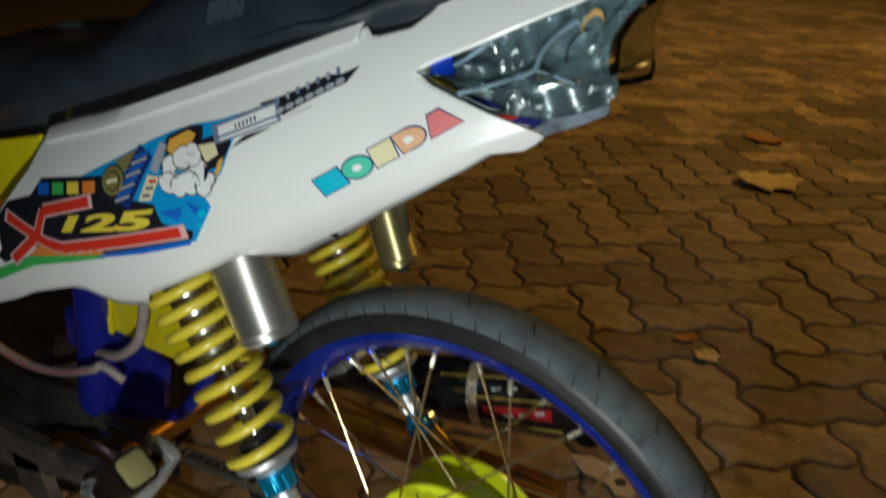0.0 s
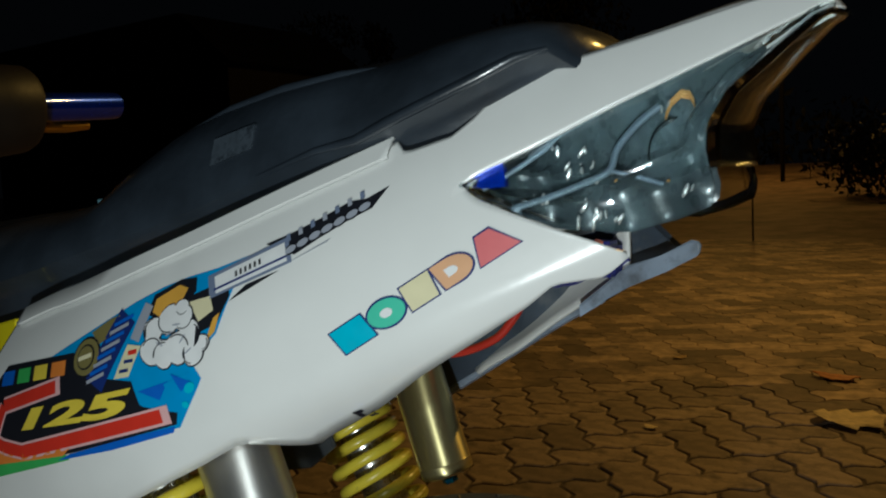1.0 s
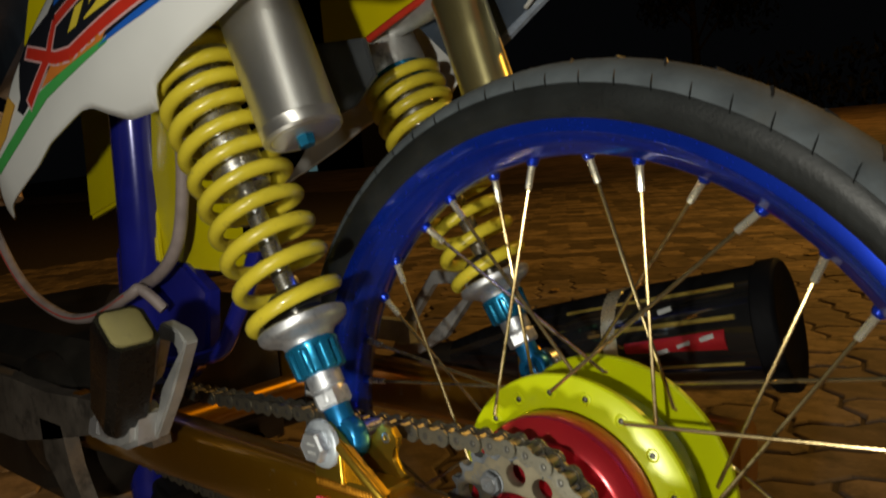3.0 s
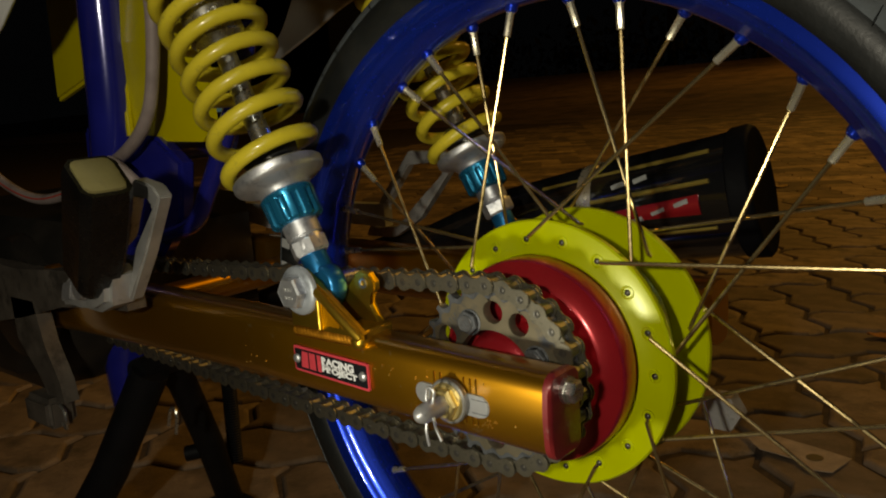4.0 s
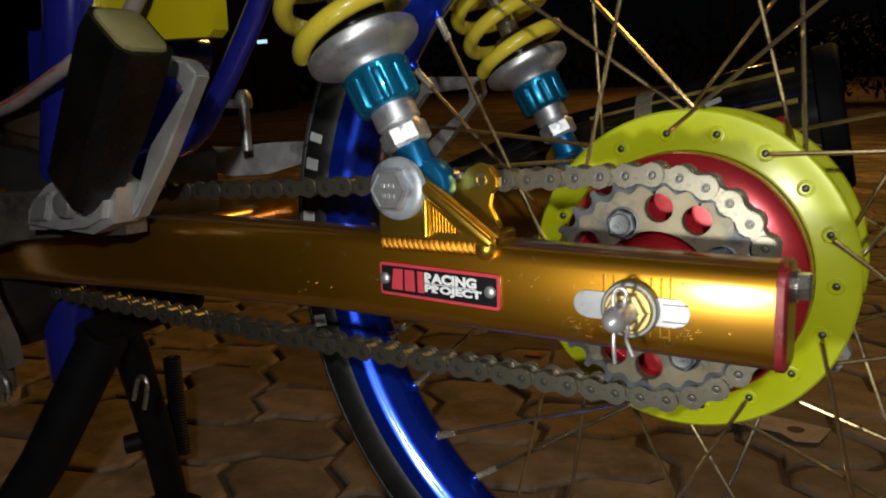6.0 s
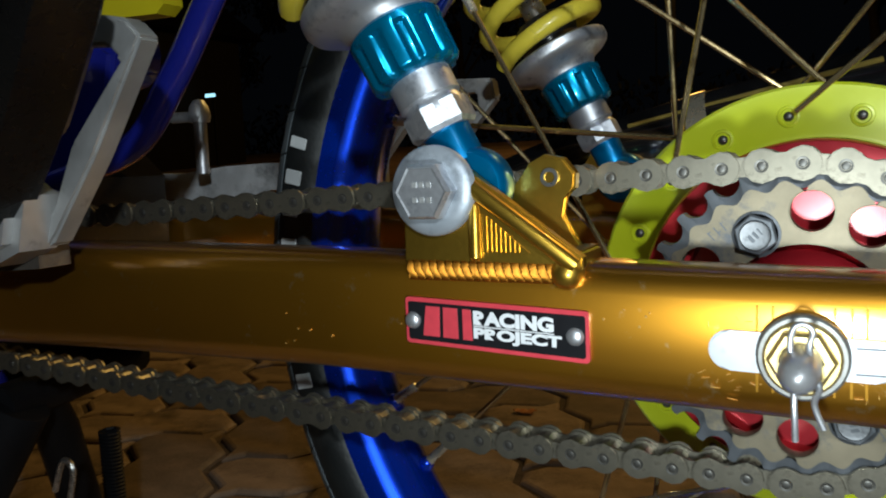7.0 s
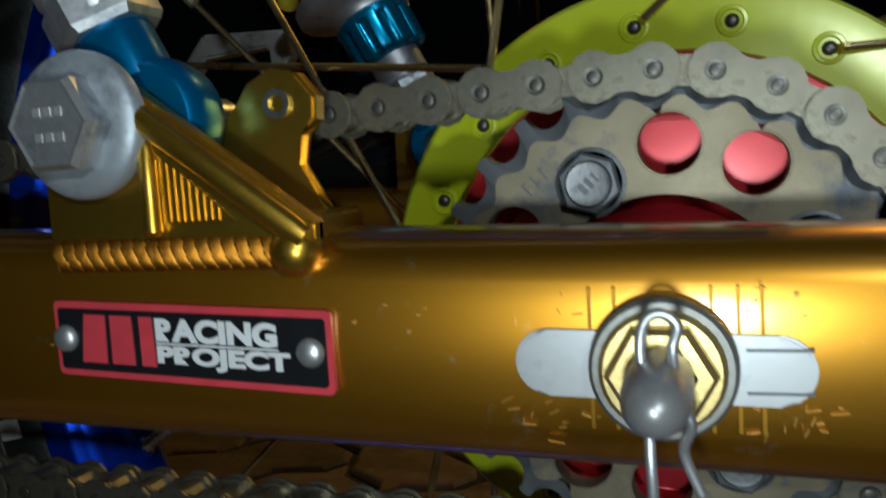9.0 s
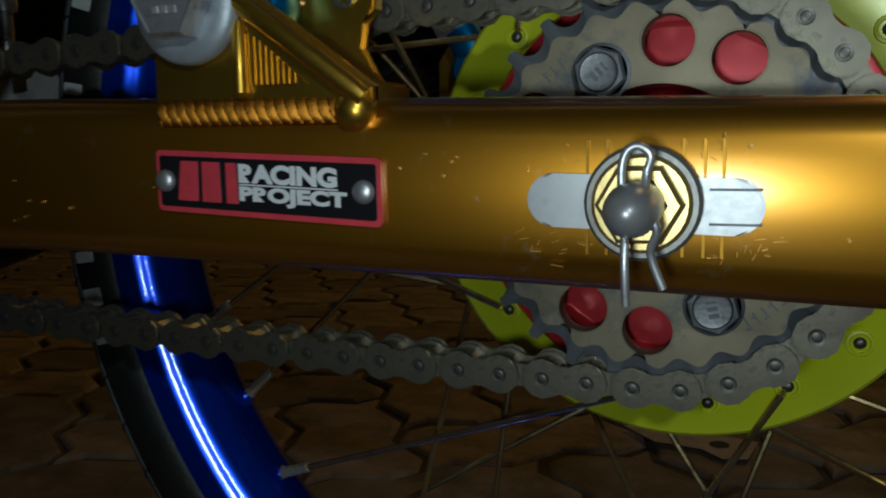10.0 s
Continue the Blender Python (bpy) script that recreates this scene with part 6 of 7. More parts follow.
# blue splash and dark backing
sticker("splash", [(-0.2648, 0.6051), (-0.2311, 0.6221), (-0.2060, 0.6347), (-0.1824, 0.6473), (-0.1642, 0.6556), (-0.1465, 0.6616), (-0.1266, 0.6666), (-0.1073, 0.6732), (-0.1013, 0.6735), (-0.1113, 0.6618), (-0.1164, 0.6508),
                    (-0.1195, 0.6334), (-0.1333, 0.6182), (-0.1271, 0.6100), (-0.1301, 0.6034), (-0.1411, 0.5828), (-0.1847, 0.5727), (-0.2221, 0.5889)], 0, INK_SKY)
sticker("backing", [(-0.356, 0.563), (-0.3423, 0.5775), (-0.3110, 0.5880), (-0.2990, 0.6030), (-0.2260, 0.6175), (-0.2170, 0.6060), (-0.1730, 0.6060), (-0.1660, 0.5930), (-0.1420, 0.5910), (-0.1430, 0.5845), (-0.2260, 0.5600), (-0.2700, 0.5510), (-0.302, 0.550), (-0.350, 0.5250), (-0.359, 0.529), (-0.335, 0.555)], 1, INK_BLACK)
sticker("strip", [(-0.412, 0.4930), (-0.370, 0.5135), (-0.3159, 0.5385), (-0.2277, 0.5605), (-0.2228, 0.5572), (-0.3096, 0.5320), (-0.365, 0.5060), (-0.410, 0.4860)], 1, INK_GREEN)
sticker("strip", [(-0.3150, 0.5395), (-0.2940, 0.5546), (-0.2219, 0.5640), (-0.2280, 0.5590)], 2, INK_ORANGE)
sticker("strip", [(-0.410, 0.498), (-0.385, 0.512), (-0.362, 0.533), (-0.375, 0.540), (-0.395, 0.518)], 2, INK_AMBER)
sticker("strip", [(-0.2330, 0.5555), (-0.2210, 0.5610), (-0.1820, 0.5730), (-0.1440, 0.5835), (-0.1450, 0.5800), (-0.1870, 0.5670)], 2, INK_BLUE)
# two crossing strokes, red with a pale edge
for line in (((-0.344, 0.567), (-0.289, 0.556), (-0.268, 0.556), (-0.147, 0.590)), ((-0.233, 0.599), (-0.292, 0.580), (-0.300, 0.559), (-0.338, 0.530))):
    for a, b in zip(line, line[1:]):
        sticker("stroke_edge", bar_pts(a, b, 0.0052), 2, INK_PINK)
for line in (((-0.341, 0.5664), (-0.289, 0.556), (-0.268, 0.556), (-0.152, 0.5887)), ((-0.237, 0.5976), (-0.292, 0.580), (-0.300, 0.559), (-0.336, 0.5315))):
    for a, b in zip(line, line[1:]):
        sticker("red_stroke", bar_pts(a, b, 0.0037), 3, INK_RED)


def sticker_word(word, bl, br, tl, tr, layer, material):
    vs, fs = text_mesh(word, 0.045)
    bm = NEW()
    bv = []
    for a, b in vs:
        p = (Vector(bl) * (1 - a) + Vector(br) * a) * (1 - b) + (Vector(tl) * (1 - a) + Vector(tr) * a) * b
        bv.append(bm.verts.new(on_cowl(p.x, p.y, 0.0005 + 0.00022 * layer)))
    for f in fs:
        try:
            bm.faces.new([bv[i] for i in f])
        except ValueError:
            pass
    return part("number", bm, material, cowl, "yellow sticker number", smooth=False)


sticker_word("125", (-0.2685, 0.5685), (-0.1790, 0.5868), (-0.2585, 0.5832), (-0.1700, 0.6035), 4, INK_YELLOW)
# model name as four plain bars
for k, c in enumerate((INK_BLUE, INK_GREEN, INK_YELLOW, INK_ORANGE)):
    a = Vector((-0.3020, 0.5945)).lerp(Vector((-0.2275, 0.6095)), k / 4 + 0.02)
    b = Vector((-0.3020, 0.5945)).lerp(Vector((-0.2275, 0.6095)), k / 4 + 0.21)
    sticker("colour_bar", bar_pts(a, b, 0.0042), 3, c)
# round medal
sticker("medal", blob(-0.2122, 0.6161, 0.0125, 0.0112, 20), 2, INK_BLACK)
sticker("medal", blob(-0.2122, 0.6161, 0.0112, 0.0100, 20), 3, INK_OLIVE)
sticker("medal", blob(-0.2122, 0.6161, 0.0078, 0.0070, 20), 4, INK_BLACK)
sticker("medal", blob(-0.2122, 0.6161, 0.0068, 0.0060, 20), 5, INK_OLIVE)
sticker("medal", bar_pts((-0.2181, 0.6142), (-0.2069, 0.6179), 0.0012), 6, INK_CREAM)
sticker("scrap", [(-0.2126, 0.6294), (-0.1991, 0.6375), (-0.1912, 0.6403), (-0.1946, 0.6290), (-0.2033, 0.6238)], 2, INK_OLIVE)
# drawn spring and label
sticker("drawn_spring", bar_pts((-0.2020, 0.6017), (-0.1846, 0.6402), 0.0080), 2, INK_NAVY)
for k in range(8):
    a = Vector((-0.2011, 0.6036)).lerp(Vector((-0.1858, 0.6377)), k / 7.5)
    sticker("coil", bar_pts(a + Vector((-0.0068, -0.0010)), a + Vector((0.0068, 0.0052)), 0.0010), 3, INK_BLUE if k % 2 else INK_GREY)
sticker("label", [(-0.1857, 0.6062), (-0.1747, 0.6084), (-0.1688, 0.6250), (-0.1791, 0.6252)], 3, INK_CREAM)
sticker("label_bar", bar_pts((-0.1820, 0.6105), (-0.1755, 0.6119), 0.0009), 4, INK_NAVY)
sticker("label_bar", bar_pts((-0.1794, 0.6159), (-0.1729, 0.6172), 0.0009), 4, INK_NAVY)
sticker("label_bar", bar_pts((-0.1772, 0.6207), (-0.1712, 0.6221), 0.0012), 4, INK_RED)
sticker("tool", bar_pts((-0.1747, 0.6276), (-0.1700, 0.6468), 0.0035), 2, INK_GREY)
# orange and black shapes behind a white cloud
sticker("shape", [(-0.1698, 0.6418), (-0.1682, 0.6517), (-0.1509, 0.6602), (-0.1395, 0.6618), (-0.1373, 0.6548), (-0.1422, 0.6479), (-0.1583, 0.6375)], 1, INK_BLACK)
sticker("shape", [(-0.1658, 0.6427), (-0.1655, 0.6496), (-0.1508, 0.6574), (-0.1435, 0.6560), (-0.1454, 0.6505), (-0.1584, 0.6400)], 2, INK_AMBER)
sticker("shape", [(-0.1434, 0.6510), (-0.1176, 0.6611), (-0.1142, 0.6530), (-0.1198, 0.6383), (-0.1320, 0.6328)], 1, INK_BLACK)
sticker("shape", [(-0.1402, 0.6489), (-0.1268, 0.6524), (-0.1228, 0.6453), (-0.1314, 0.6392)], 2, INK_CREAM)
sticker("shape", [(-0.1221, 0.6413), (-0.1186, 0.6442), (-0.1201, 0.6344), (-0.1255, 0.6286)], 2, INK_AMBER)
cloud_dots = [(-0.1604, 0.6228, 0.0080), (-0.1617, 0.6336, 0.0072), (-0.1522, 0.6393, 0.0080), (-0.1419, 0.6405, 0.0065), (-0.1362, 0.6319, 0.0078), (-0.1430, 0.6252, 0.0085), (-0.1521, 0.6215, 0.0075), (-0.1329, 0.6229, 0.0065), (-0.1442, 0.6460, 0.0045), (-0.1276, 0.6287, 0.0045)]
for k, (x, z, r) in enumerate(cloud_dots):
    sticker("cloud_edge", blob(x, z, r + 0.0008, r * 0.92 + 0.0008, 20 * k, 16, 0.06, k), 2, INK_BLACK)
for k, (x, z, r) in enumerate(cloud_dots):
    sticker("cloud", blob(x, z, r, r * 0.92, 20 * k, 16, 0.06, k), 3, INK_WHITE)
for k, (x, z, r) in enumerate(cloud_dots):
    a0 = 40 + 67 * k
    arc = [(x + r * 0.93 * q * math.cos(radians(a0 + d)), z + r * 0.86 * q * math.sin(radians(a0 + d))) for q, ds in ((1.0, range(0, 121, 15)), (0.90, range(120, -1, -15))) for d in ds]
    sticker("cloud_line", arc, 4, INK_BLACK)
for x, z, t in ((-0.1497, 0.6323, 30), (-0.1555, 0.6266, -20), (-0.1402, 0.6301, 60), (-0.1458, 0.6371, 10), (-0.1356, 0.6240, 40)):
    sticker("cloud_line", blob(x, z, 0.0030, 0.0005, t, 8), 4, INK_GREY)
# facets in the splash
sticker("facet", [(-0.1677, 0.6009), (-0.1477, 0.6077), (-0.1528, 0.5971)], 1, INK_BLUE)
sticker("facet", [(-0.1506, 0.6058), (-0.1347, 0.6132), (-0.1354, 0.6044), (-0.1446, 0.5979)], 2, INK_SKY)
sticker("facet", [(-0.1460, 0.6116), (-0.1389, 0.6026), (-0.1332, 0.6083)], 3, INK_BLUE)
sticker("facet", blob(-0.1339, 0.6049, 0.0035, 0.0026, 40), 3, INK_CYAN)
sticker("facet", blob(-0.1365, 0.5957, 0.0022, 0.0018, 0), 3, INK_CYAN)
# drawn barrel and chain that runs to a point
sticker("barrel", bar_pts((-0.1290, 0.6565), (-0.0821, 0.6763), 0.0062, 0.0068), 2, INK_STEEL)
sticker("barrel", bar_pts((-0.1248, 0.6578), (-0.0842, 0.6750), 0.0046, 0.0050), 3, INK_WHITE)
sticker("barrel_line", bar_pts((-0.1248, 0.6553), (-0.0831, 0.6728), 0.0006), 4, INK_NAVY)
for k in range(6):
    a = Vector((-0.1124, 0.6639)).lerp(Vector((-0.0989, 0.6699)), k / 5)
    sticker("unread_bar", bar_pts(a + Vector((0.0005, -0.0014)), a + Vector((-0.0005, 0.0014)), 0.0007), 4, INK_BLACK)
sticker("chain_shadow", [(-0.0979, 0.6789), (-0.0821, 0.6848), (-0.0662, 0.6922), (-0.0523, 0.6997), (-0.0429, 0.7008), (-0.0316, 0.7068), (-0.0388, 0.6961), (-0.0505, 0.6905), (-0.0653, 0.6821), (-0.0789, 0.6736)], 1, INK_BLACK)
for k in range(7):
    p = Vector((-0.0816, 0.6762)).lerp(Vector((-0.0430, 0.6967)), k / 6)
    sticker("drawn_link", blob(p.x, p.y, 0.0042, 0.0026, 30, 14), 2, INK_BLACK)
    sticker("drawn_link", blob(p.x, p.y, 0.0034, 0.0018, 30, 14), 3, INK_GREY)
    sticker("drawn_tooth", bar_pts(p + Vector((-0.002, 0.004)), p + Vector((-0.0035, 0.0075)), 0.0012), 3, INK_GREY if k % 2 else INK_STEEL)
sticker("whisker", [(-0.0862, 0.6674), (-0.0590, 0.6818), (-0.0611, 0.6799)], 1, INK_GREY)
sticker("whisker", [(-0.1141, 0.6500), (-0.0862, 0.6659), (-0.1050, 0.6586)], 1, INK_BLACK)
# small unreadable black print at the cowl's lower edge
for a, b, w in (((-0.0590, 0.5888), (-0.0545, 0.5905), 0.0007), ((-0.0585, 0.5868), (-0.0560, 0.5878), 0.0012), ((-0.0545, 0.5862), (-0.0515, 0.5874), 0.0006), ((-0.0518, 0.5892), (-0.0508, 0.5868), 0.0005)):
    sticker("print_bar", bar_pts(a, b, w), 2, INK_BLACK)

# =====================================================================================
# ground, leaves and distance
# =====================================================================================
PAVER = mat("worn_concrete_paver", (0.29, 0.205, 0.14), 0.72, 0, 0.3, 22, 0.7, 260, dirt=(0.12, 0.085, 0.055), dirt_amount=0.5, dirt_scale=9, random_tint=0.35)
PAVER_FIELD = mat("worn_concrete_paver_field", (0.30, 0.205, 0.13), 0.72, 0, 0.3, 22, 0.7, 260, dirt=(0.12, 0.085, 0.055), dirt_amount=0.5, dirt_scale=5, island_tint=0.6)
SAND = mat("joint_sand", (0.085, 0.058, 0.040), 0.95, 0, 0.4, 80, 0.8, 250)
FAR_PAVING = mat("far_paving", (0.26, 0.18, 0.13), 0.75, 0, 0.35, 4, 0.6, 30, dirt=(0.10, 0.07, 0.05), dirt_amount=0.45, dirt_scale=1.2)
ground = tagged(part("ground", box(NEW(), (-70, -40, -0.30), (70, 90, -0.006)), SAND, smooth=False), "sandy ground under block paving", "ground", kind="structure")

CELL, GAP, STEP = 0.108, 0.0080, 0.0105


def paver_outline(nx, ny):
    """Block of nx by ny cells; every edge follows the same step from cell to cell, so that the blocks interlock."""
    f = (0, STEP, 0, -STEP)
    low = [(CELL * k / 4, f[k % 4]) for k in range(4 * nx)]
    right = [(CELL * nx + f[k % 4], CELL * k / 4) for k in range(4 * ny)]
    top = [(CELL * k / 4, CELL * ny + f[k % 4]) for k in range(4 * nx, 0, -1)]
    left = [(f[k % 4], CELL * k / 4) for k in range(4 * ny, 0, -1)]
    return low + right + top + left


def paver_mesh(bm, m, nx, ny, bevel=0.005, gap=GAP):
    pts = [Vector(p) for p in paver_outline(nx, ny)]
    c = Vector((CELL * nx / 2, CELL * ny / 2))

    def shrink(p, d):
        q = p - c
        return c + Vector((q.x * (1 - d / (CELL * nx / 2)), q.y * (1 - d / (CELL * ny / 2))))

    rings = [[bm.verts.new(m @ Vector((*shrink(p, gap / 2 + d), z))) for p in pts] for d, z in ((0, -0.02), (0, -0.0035), (bevel * 0.5, -0.0012), (bevel * 1.2, 0.0))]
    n = len(pts)
    for a, b in zip(rings, rings[1:]):
        for k in range(n):
            bm.faces.new((a[k], a[(k + 1) % n], b[(k + 1) % n], b[k]))
    bm.faces.new(rings[-1])


LAY = Matrix.Rotation(radians(34), 4, "Z")
random.seed(11)
near_cells, far_cells = [], []
for r in range(-76, 116):
    for c in range(-98, 90):
        kind = (c - r) % 4
        if kind not in (0, 3):
            continue
        p = LAY @ Vector((c * CELL, r * CELL, 0))
        if -4.5 < p.x < 2.5 and -0.6 < p.y < 7.5 and p.y > -0.2 - 0.3 * p.x - 1.2:
            d = math.hypot((p.x + 0.35) / 1.1, p.y - 0.9)
            (near_cells if d < 1.25 and p.y > -0.25 else far_cells).append((d, p, kind))
near_cells.sort(key=lambda q: q[0])
far_cells += near_cells[295:]
near_cells = near_cells[:295]
pavement = None
first_of = {}
for d, p, kind in near_cells:
    m = Matrix.Translation(p + Vector((0, 0, random.uniform(-0.0018, 0.0006)))) @ LAY @ Matrix.Rotation(radians(random.uniform(-0.6, 0.6)), 4, "X")
    if kind in first_of:
        share("paver", first_of[kind], base @ m, pavement)
        continue
    bm = NEW()
    paver_mesh(bm, Matrix(), *((2, 1) if kind == 0 else (1, 2)))
    if pavement is None:
        pavement = first_of[kind] = tagged(part("pavement", bm, PAVER, smooth=False, loc=m), "worn interlocking concrete block paving with dark joints", "pavement", kind="structure")
        base = m.inverted()
    else:
        first_of[kind] = part("paver", bm, PAVER, pavement, smooth=False, loc=base @ m)
bm = NEW()
for d, p, kind in far_cells:
    paver_mesh(bm, Matrix.Translation(p + Vector((0, 0, random.uniform(-0.0014, 0.0002)))) @ LAY, *((2, 1) if kind == 0 else (1, 2)), 0.0015, 0.0024)
far = tagged(part("paving_field", bm, PAVER_FIELD, smooth=False), "interlocking block paving stretching across the yard", "paving", kind="stuff")
# open yard beyond the blocks, with low rises that catch the lamp light
bm = NEW()
nx, ny = 70, 60
grid = [[None] * (ny + 1) for _ in range(nx + 1)]
for i in range(nx + 1):
    for j in range(ny + 1):
        x, y = -45 + 80 * i / nx, 7.4 + 40 * (j / ny) ** 1.6 * 0.36
        grid[i][j] = bm.verts.new((x, y, -0.004 + 0.05 * max(0, y - 8.5) + 0.035 * max(0, noise.noise((x * 0.35, y * 0.5, 3.0))) * min(1, (y - 7.4) / 3)))
for i in range(nx):
    for j in range(ny):
        bm.faces.new((grid[i][j], grid[i + 1][j], grid[i + 1][j + 1], grid[i][j + 1]))
tagged(part("yard", bm, FAR_PAVING), "open paved yard under sodium light", "yard", kind="structure")


def leaf_mesh(bm, m, length, width, curl, seed):
    rnd = random.Random(seed)
    n = 9
    rows = []
    for k in range(n + 1):
        t = k / n
        w = width * math.sin(math.pi * min(1, t * 0.95 + 0.04)) ** 0.8 * (1 + 0.25 * rnd.uniform(-1, 1))
        x = (t - 0.5) * length
        z = curl * (4 * (t - 0.5) ** 2)
        rows.append([bm.verts.new(m @ Vector((x + (0.06 * length * abs(s) if k % 3 == 1 else 0), s * w * (1.35 if k % 3 == 1 else 0.9), z + 0.35 * curl * abs(s) + rnd.uniform(0, 0.002) + 0.0015))) for s in (-1, -0.4, 0, 0.4, 1)])
    for a, b in zip(rows, rows[1:]):
        for j in range(4):
            bm.faces.new((a[j], a[j + 1], b[j + 1], b[j]))


DRY = mat("dry_leaf", (0.42, 0.26, 0.11), 0.6, 0, 0.25, 90, 0.4, 300)
PALE = mat("pale_dry_leaf", (0.66, 0.50, 0.28), 0.6, 0, 0.2, 60, 0.3, 300)
DRY_ORANGE = mat("orange_dry_leaf", (0.42, 0.15, 0.04), 0.6, 0, 0.25, 90, 0.4, 300)
for n_, (x, y, l, w, turn, mt) in enumerate(((-0.095, 2.02, 0.19, 0.075, 15, PALE), (-0.557, 1.743, 0.045, 0.014, -20, PALE), (-0.043, 0.962, 0.050, 0.014, 30, DRY_ORANGE), (-0.202, 2.49, 0.15, 0.035, -10, DRY_ORANGE),
                                             (0.010, 0.915, 0.05, 0.020, 70, PALE), (0.33, 1.35, 0.06, 0.018, 30, DRY_ORANGE), (-1.25, 1.75, 0.05, 0.016, 120, DRY), (-0.75, 2.6, 0.06, 0.018, 50, DRY), (-0.36, 0.62, 0.03, 0.009, 10, DRY_ORANGE))):
    bm = NEW()
    leaf_mesh(bm, Matrix.Translation((x, y, 0.0)) @ Matrix.Rotation(radians(turn), 4, "Z"), l, w, 0.008 * l / 0.1, n_)
    thick(tagged(part("fallen_leaf", bm, mt), "curled dry brown leaf lying on the paving", "leaf", group="fallen leaves"), 0.0006)
# flat scrap; a black disc paints the dark of its round hole
bm = NEW()
scrap = [(-0.062, 0.02), (-0.03, 0.032), (0.02, 0.022), (0.060, 0.012), (0.052, -0.03), (0.03, -0.036), (0.012, -0.018), (-0.03, -0.012)]
vs = [bm.verts.new((x, y, 0.003)) for x, y in scrap]
bm.faces.new(vs)
bmesh.ops.translate(bm, verts=bm.verts[:], vec=(-0.03, 0.488, 0))
sc = thick(tagged(part("paper_scrap", bm, mat("dirty_paper", (0.50, 0.38, 0.28), 0.8, 0, 0.2, 60, 0.3, 300), smooth=False), "torn dirty paper scrap flat on the paving", "litter"), 0.001)
bm = NEW()
lathe(bm, [(0.0, 0.0), (0.009, 0.0)], 18, Matrix.Translation((-0.003, 0.482, 0.0046)))
part("dark_stain", bm, BLACK_PLASTIC, sc)

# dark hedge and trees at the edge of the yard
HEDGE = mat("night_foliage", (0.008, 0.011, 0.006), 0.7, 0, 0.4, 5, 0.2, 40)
BARK = mat("bark", (0.03, 0.022, 0.016), 0.85, 0, 0.4, 10, 0.8, 60)


def foliage(bm, centre, radius, count, size, rnd, flat=1.0):
    for _ in range(count):
        v = Vector((rnd.gauss(0, 1), rnd.gauss(0, 1), rnd.gauss(0, 1))).normalized() * radius * rnd.random() ** 0.45
        v.z *= flat
        p = Vector(centre) + v
        q = Euler((rnd.uniform(0, 6.3), rnd.uniform(0, 6.3), rnd.uniform(0, 6.3))).to_matrix()
        s = size * rnd.uniform(0.6, 1.4)
        a = [bm.verts.new(p + q @ Vector(c)) for c in ((-s, 0, 0), (0, -s * 0.4, 0.1 * s), (s, 0, 0), (0, s * 0.4, 0.1 * s))]
        bm.faces.new(a)


rnd = random.Random(21)
bm = NEW()
for k in range(26):
    foliage(bm, (-26 + 1.9 * k + rnd.uniform(-0.5, 0.5), 25 + rnd.uniform(-1.0, 1.0), 1.2), 1.5 + rnd.random() * 0.5, 220, 0.16, rnd, 0.8)
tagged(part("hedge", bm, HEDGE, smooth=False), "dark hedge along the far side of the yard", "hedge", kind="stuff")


def tree(x, y, h, seed):
    rnd = random.Random(seed)
    t = tagged(empty("tree", (x, y, 0.0 if y < 9 else 0.70)), "dark leafy tree beyond the yard at night", "tree", group="trees")
    bm = NEW()
    tube(bm, curve_pts([(0, 0, -0.05), (rnd.uniform(-0.1, 0.1), 0, h * 0.3), (rnd.uniform(-0.3, 0.3), 0.1, h * 0.62)], 5), [0.20 - 0.011 * k for k in range(11)], 10)
    for k in range(6):
        a = rnd.uniform(0, 6.3)
        tube(bm, curve_pts([(0, 0, h * (0.32 + 0.05 * k)), (0.8 * math.cos(a), 0.8 * math.sin(a), h * (0.45 + 0.05 * k)), (1.7 * math.cos(a), 1.7 * math.sin(a), h * (0.58 + 0.06 * k))], 4), 0.045, 6)
    part("trunk", bm, BARK, t)
    bm = NEW()
    for k in range(16):
        a = rnd.uniform(0, 6.3)
        r = rnd.uniform(0.3, 2.0)
        foliage(bm, (r * math.cos(a), r * math.sin(a), h * rnd.uniform(0.5, 0.95)), rnd.uniform(0.6, 1.1), 130, 0.14, rnd)
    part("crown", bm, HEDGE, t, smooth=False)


for k, (x, y, h) in enumerate(((-22, 26, 6.5), (-12.5, 27, 7.0), (0.5, 26, 7.0))):
    tree(x, y, h, 40 + k)
# bushes at the right edge of the lit ground
for k_, (x, y, s) in enumerate(((-0.9, 12.5, 1.2), (0.6, 12.0, 1.3), (2.2, 11.4, 1.2), (3.8, 11.0, 1.3))):
    bm = NEW()
    rnd = random.Random(5 + k_)
    for k in range(9):
        foliage(bm, (rnd.uniform(-0.6, 0.6) * s, rnd.uniform(-0.3, 0.3), rnd.uniform(0.15, 0.85) * s), 0.40 * s, 170, 0.06, rnd)
    bush = empty("bush", (x, y, 0.05 * (y - 8.5) - 0.02))
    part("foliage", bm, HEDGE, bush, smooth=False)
    part("stem", tube(NEW(), [(0, 0, -0.15), (0.03, 0, 0.5)], 0.03, 6), BARK, bush)
    tagged(bush, "low dark bush at the edge of the yard", "bush", group="bushes")

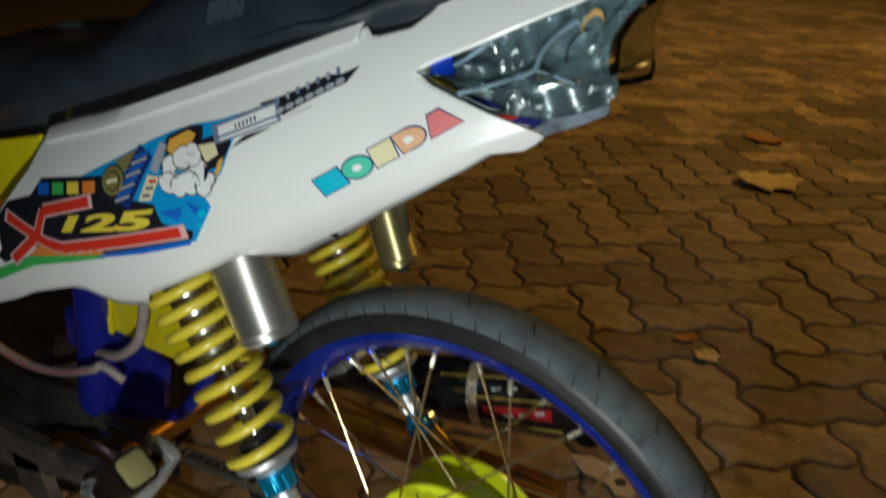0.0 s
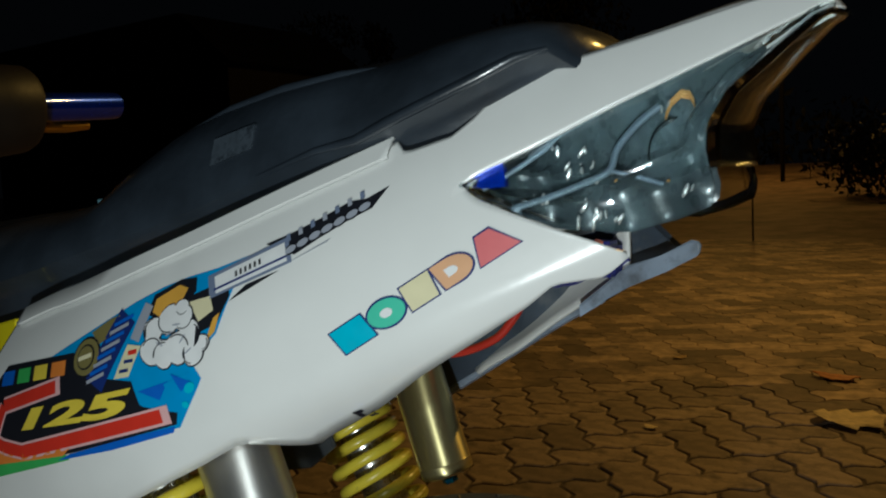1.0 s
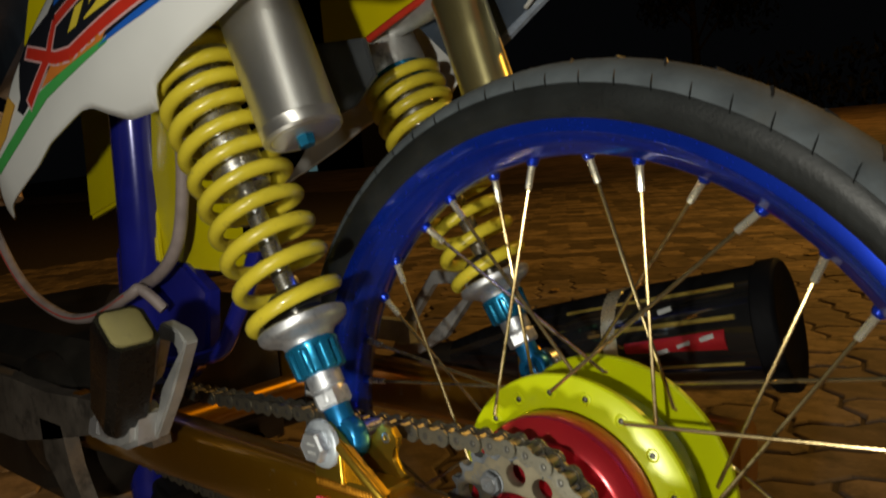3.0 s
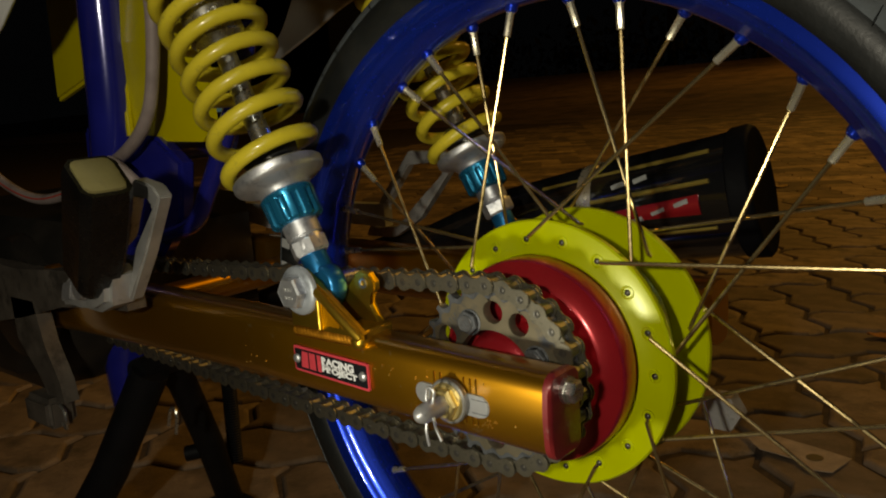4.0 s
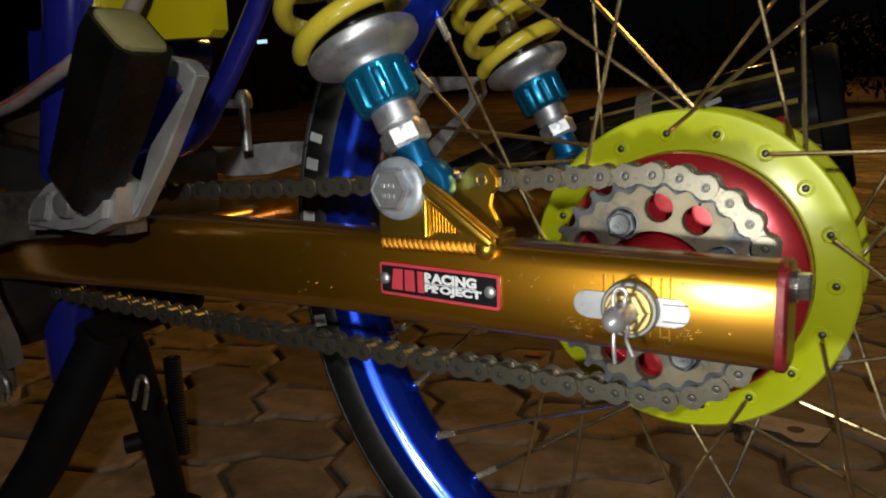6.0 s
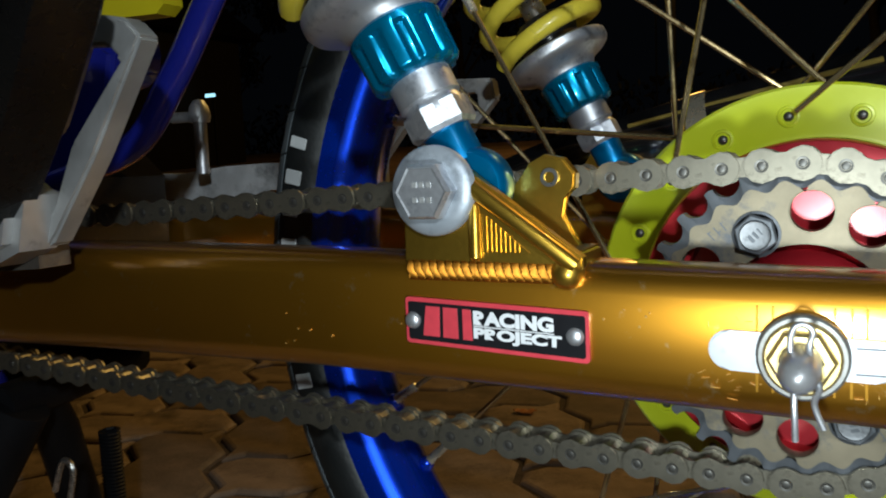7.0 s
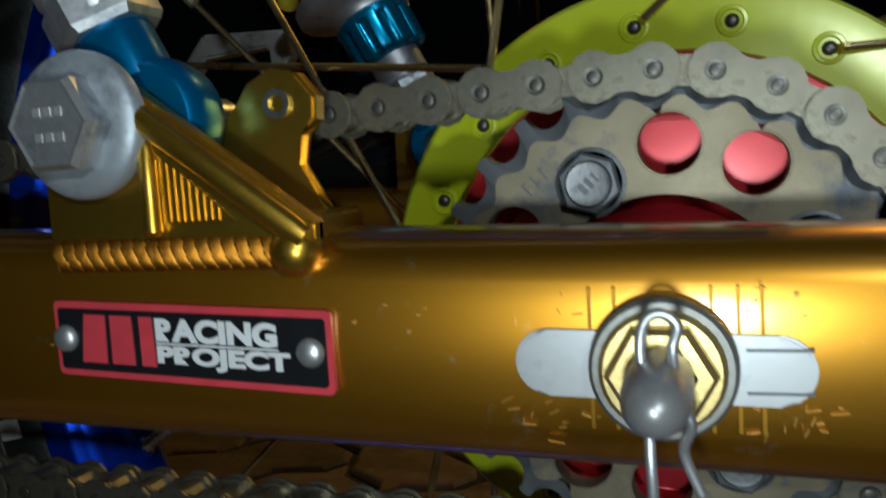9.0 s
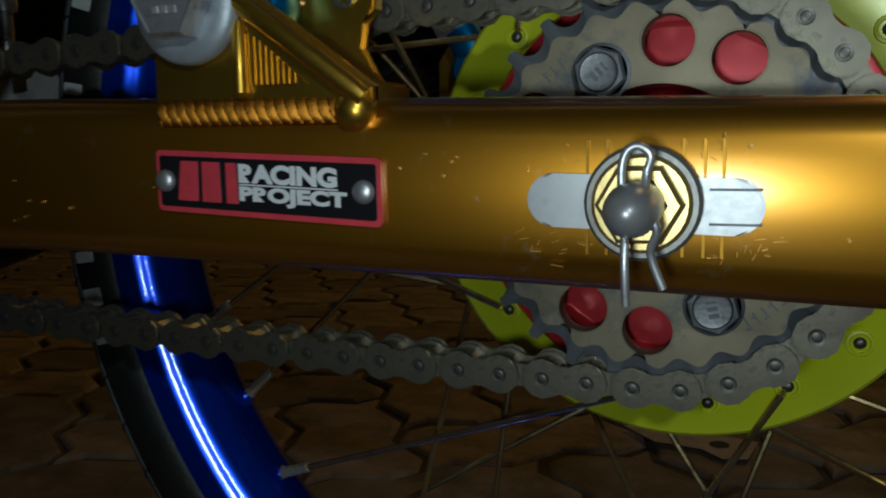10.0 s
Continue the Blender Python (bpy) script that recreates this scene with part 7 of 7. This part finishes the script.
# distant lit windows and lamps
STREET = glow("sodium_glow", (1.0, 0.55, 0.16), 60)
COOL = glow("cool_window", (0.35, 0.75, 0.9), 0.09)
pole = tagged(empty("street_lamp", (-3.4, 15.5, 0.34)), "sodium street lamp on a thin dark pole", "street lamp")
part("pole", tube(NEW(), [(0.4, 0.2, 0), (0.4, 0.2, 3.85), (0.1, 0.0, 4.08), (0, 0, 4.05)], 0.04, 10), BLACK_PAINT, pole)
bm = NEW()
bmesh.ops.create_uvsphere(bm, u_segments=14, v_segments=8, radius=0.055, matrix=Matrix.Translation((0, 0.0, 3.98)))
part("lamp_glass", bm, STREET, pole)
yard_lamp = tagged(empty("yard_lamp", (-1.69, 7.5, 0.0)), "small sodium yard lamp on a thin dark post", "yard lamp")
part("post", tube(NEW(), [(0.06, 0.03, -0.02), (0.06, 0.03, 1.84), (0, 0, 1.86)], 0.008, 8), BLACK_PAINT, yard_lamp)
bm = NEW()
bmesh.ops.create_uvsphere(bm, u_segments=14, v_segments=8, radius=0.028, matrix=Matrix.Translation((0, 0, 1.81)))
part("lamp_glass", bm, STREET, yard_lamp)
house = tagged(empty("house", (-18.3, 12.5, -0.02)), "dark low building with dim lit windows", "house")
# night's darkness is put into the wall's near-black colour
part("wall", box(NEW(), (-5, 0, 0), (4.5, 4, 3.4)), mat("night_wall", (0.005, 0.005, 0.005), 0.9, 0, 0.3, 2, 0.3, 20), house, smooth=False)
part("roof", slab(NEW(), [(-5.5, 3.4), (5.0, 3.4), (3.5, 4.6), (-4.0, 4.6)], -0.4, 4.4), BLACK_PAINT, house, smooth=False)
for x, w in ((0.0, 0.95), (2.75, 0.32)):
    wn = part("window", box(NEW(), (x - w / 2 - 0.06, -0.05, 0.1), (x + w / 2 + 0.06, 0.02, 0.62)), BLACK_PAINT, house, smooth=False)
    part("pane", box(NEW(), (x - w / 2, -0.065, 0.12), (x + w / 2, -0.052, 0.57)), COOL, wn, smooth=False)

# cool white lights far across the yard, put on added posts
COOL_LAMP = glow("cool_lamp", (0.45, 0.8, 0.9), 1.2)
for x, z in ((-15.1, 2.10), (-14.2, 2.02), (-13.4, 1.96)):
    post = tagged(empty("lamp_post", (x, 15.0, 0.31)), "small cool white light on an added thin dark post", "lamp post", group="cool lamps")
    part("post", tube(NEW(), [(0, 0, 0), (0, 0, z - 0.31)], 0.03, 8), BLACK_PAINT, post)
    w = 0.15 if x < -8 else 0.05
    part("lamp_box", box(NEW(), (-w - 0.02, -0.10, z - 0.36), (w + 0.02, 0.02, z - 0.26), 0.01), BLACK_PAINT, post)
    part("lamp_glass", box(NEW(), (-w, -0.115, z - 0.35), (w, -0.102, z - 0.27), 0.003), COOL_LAMP, post)
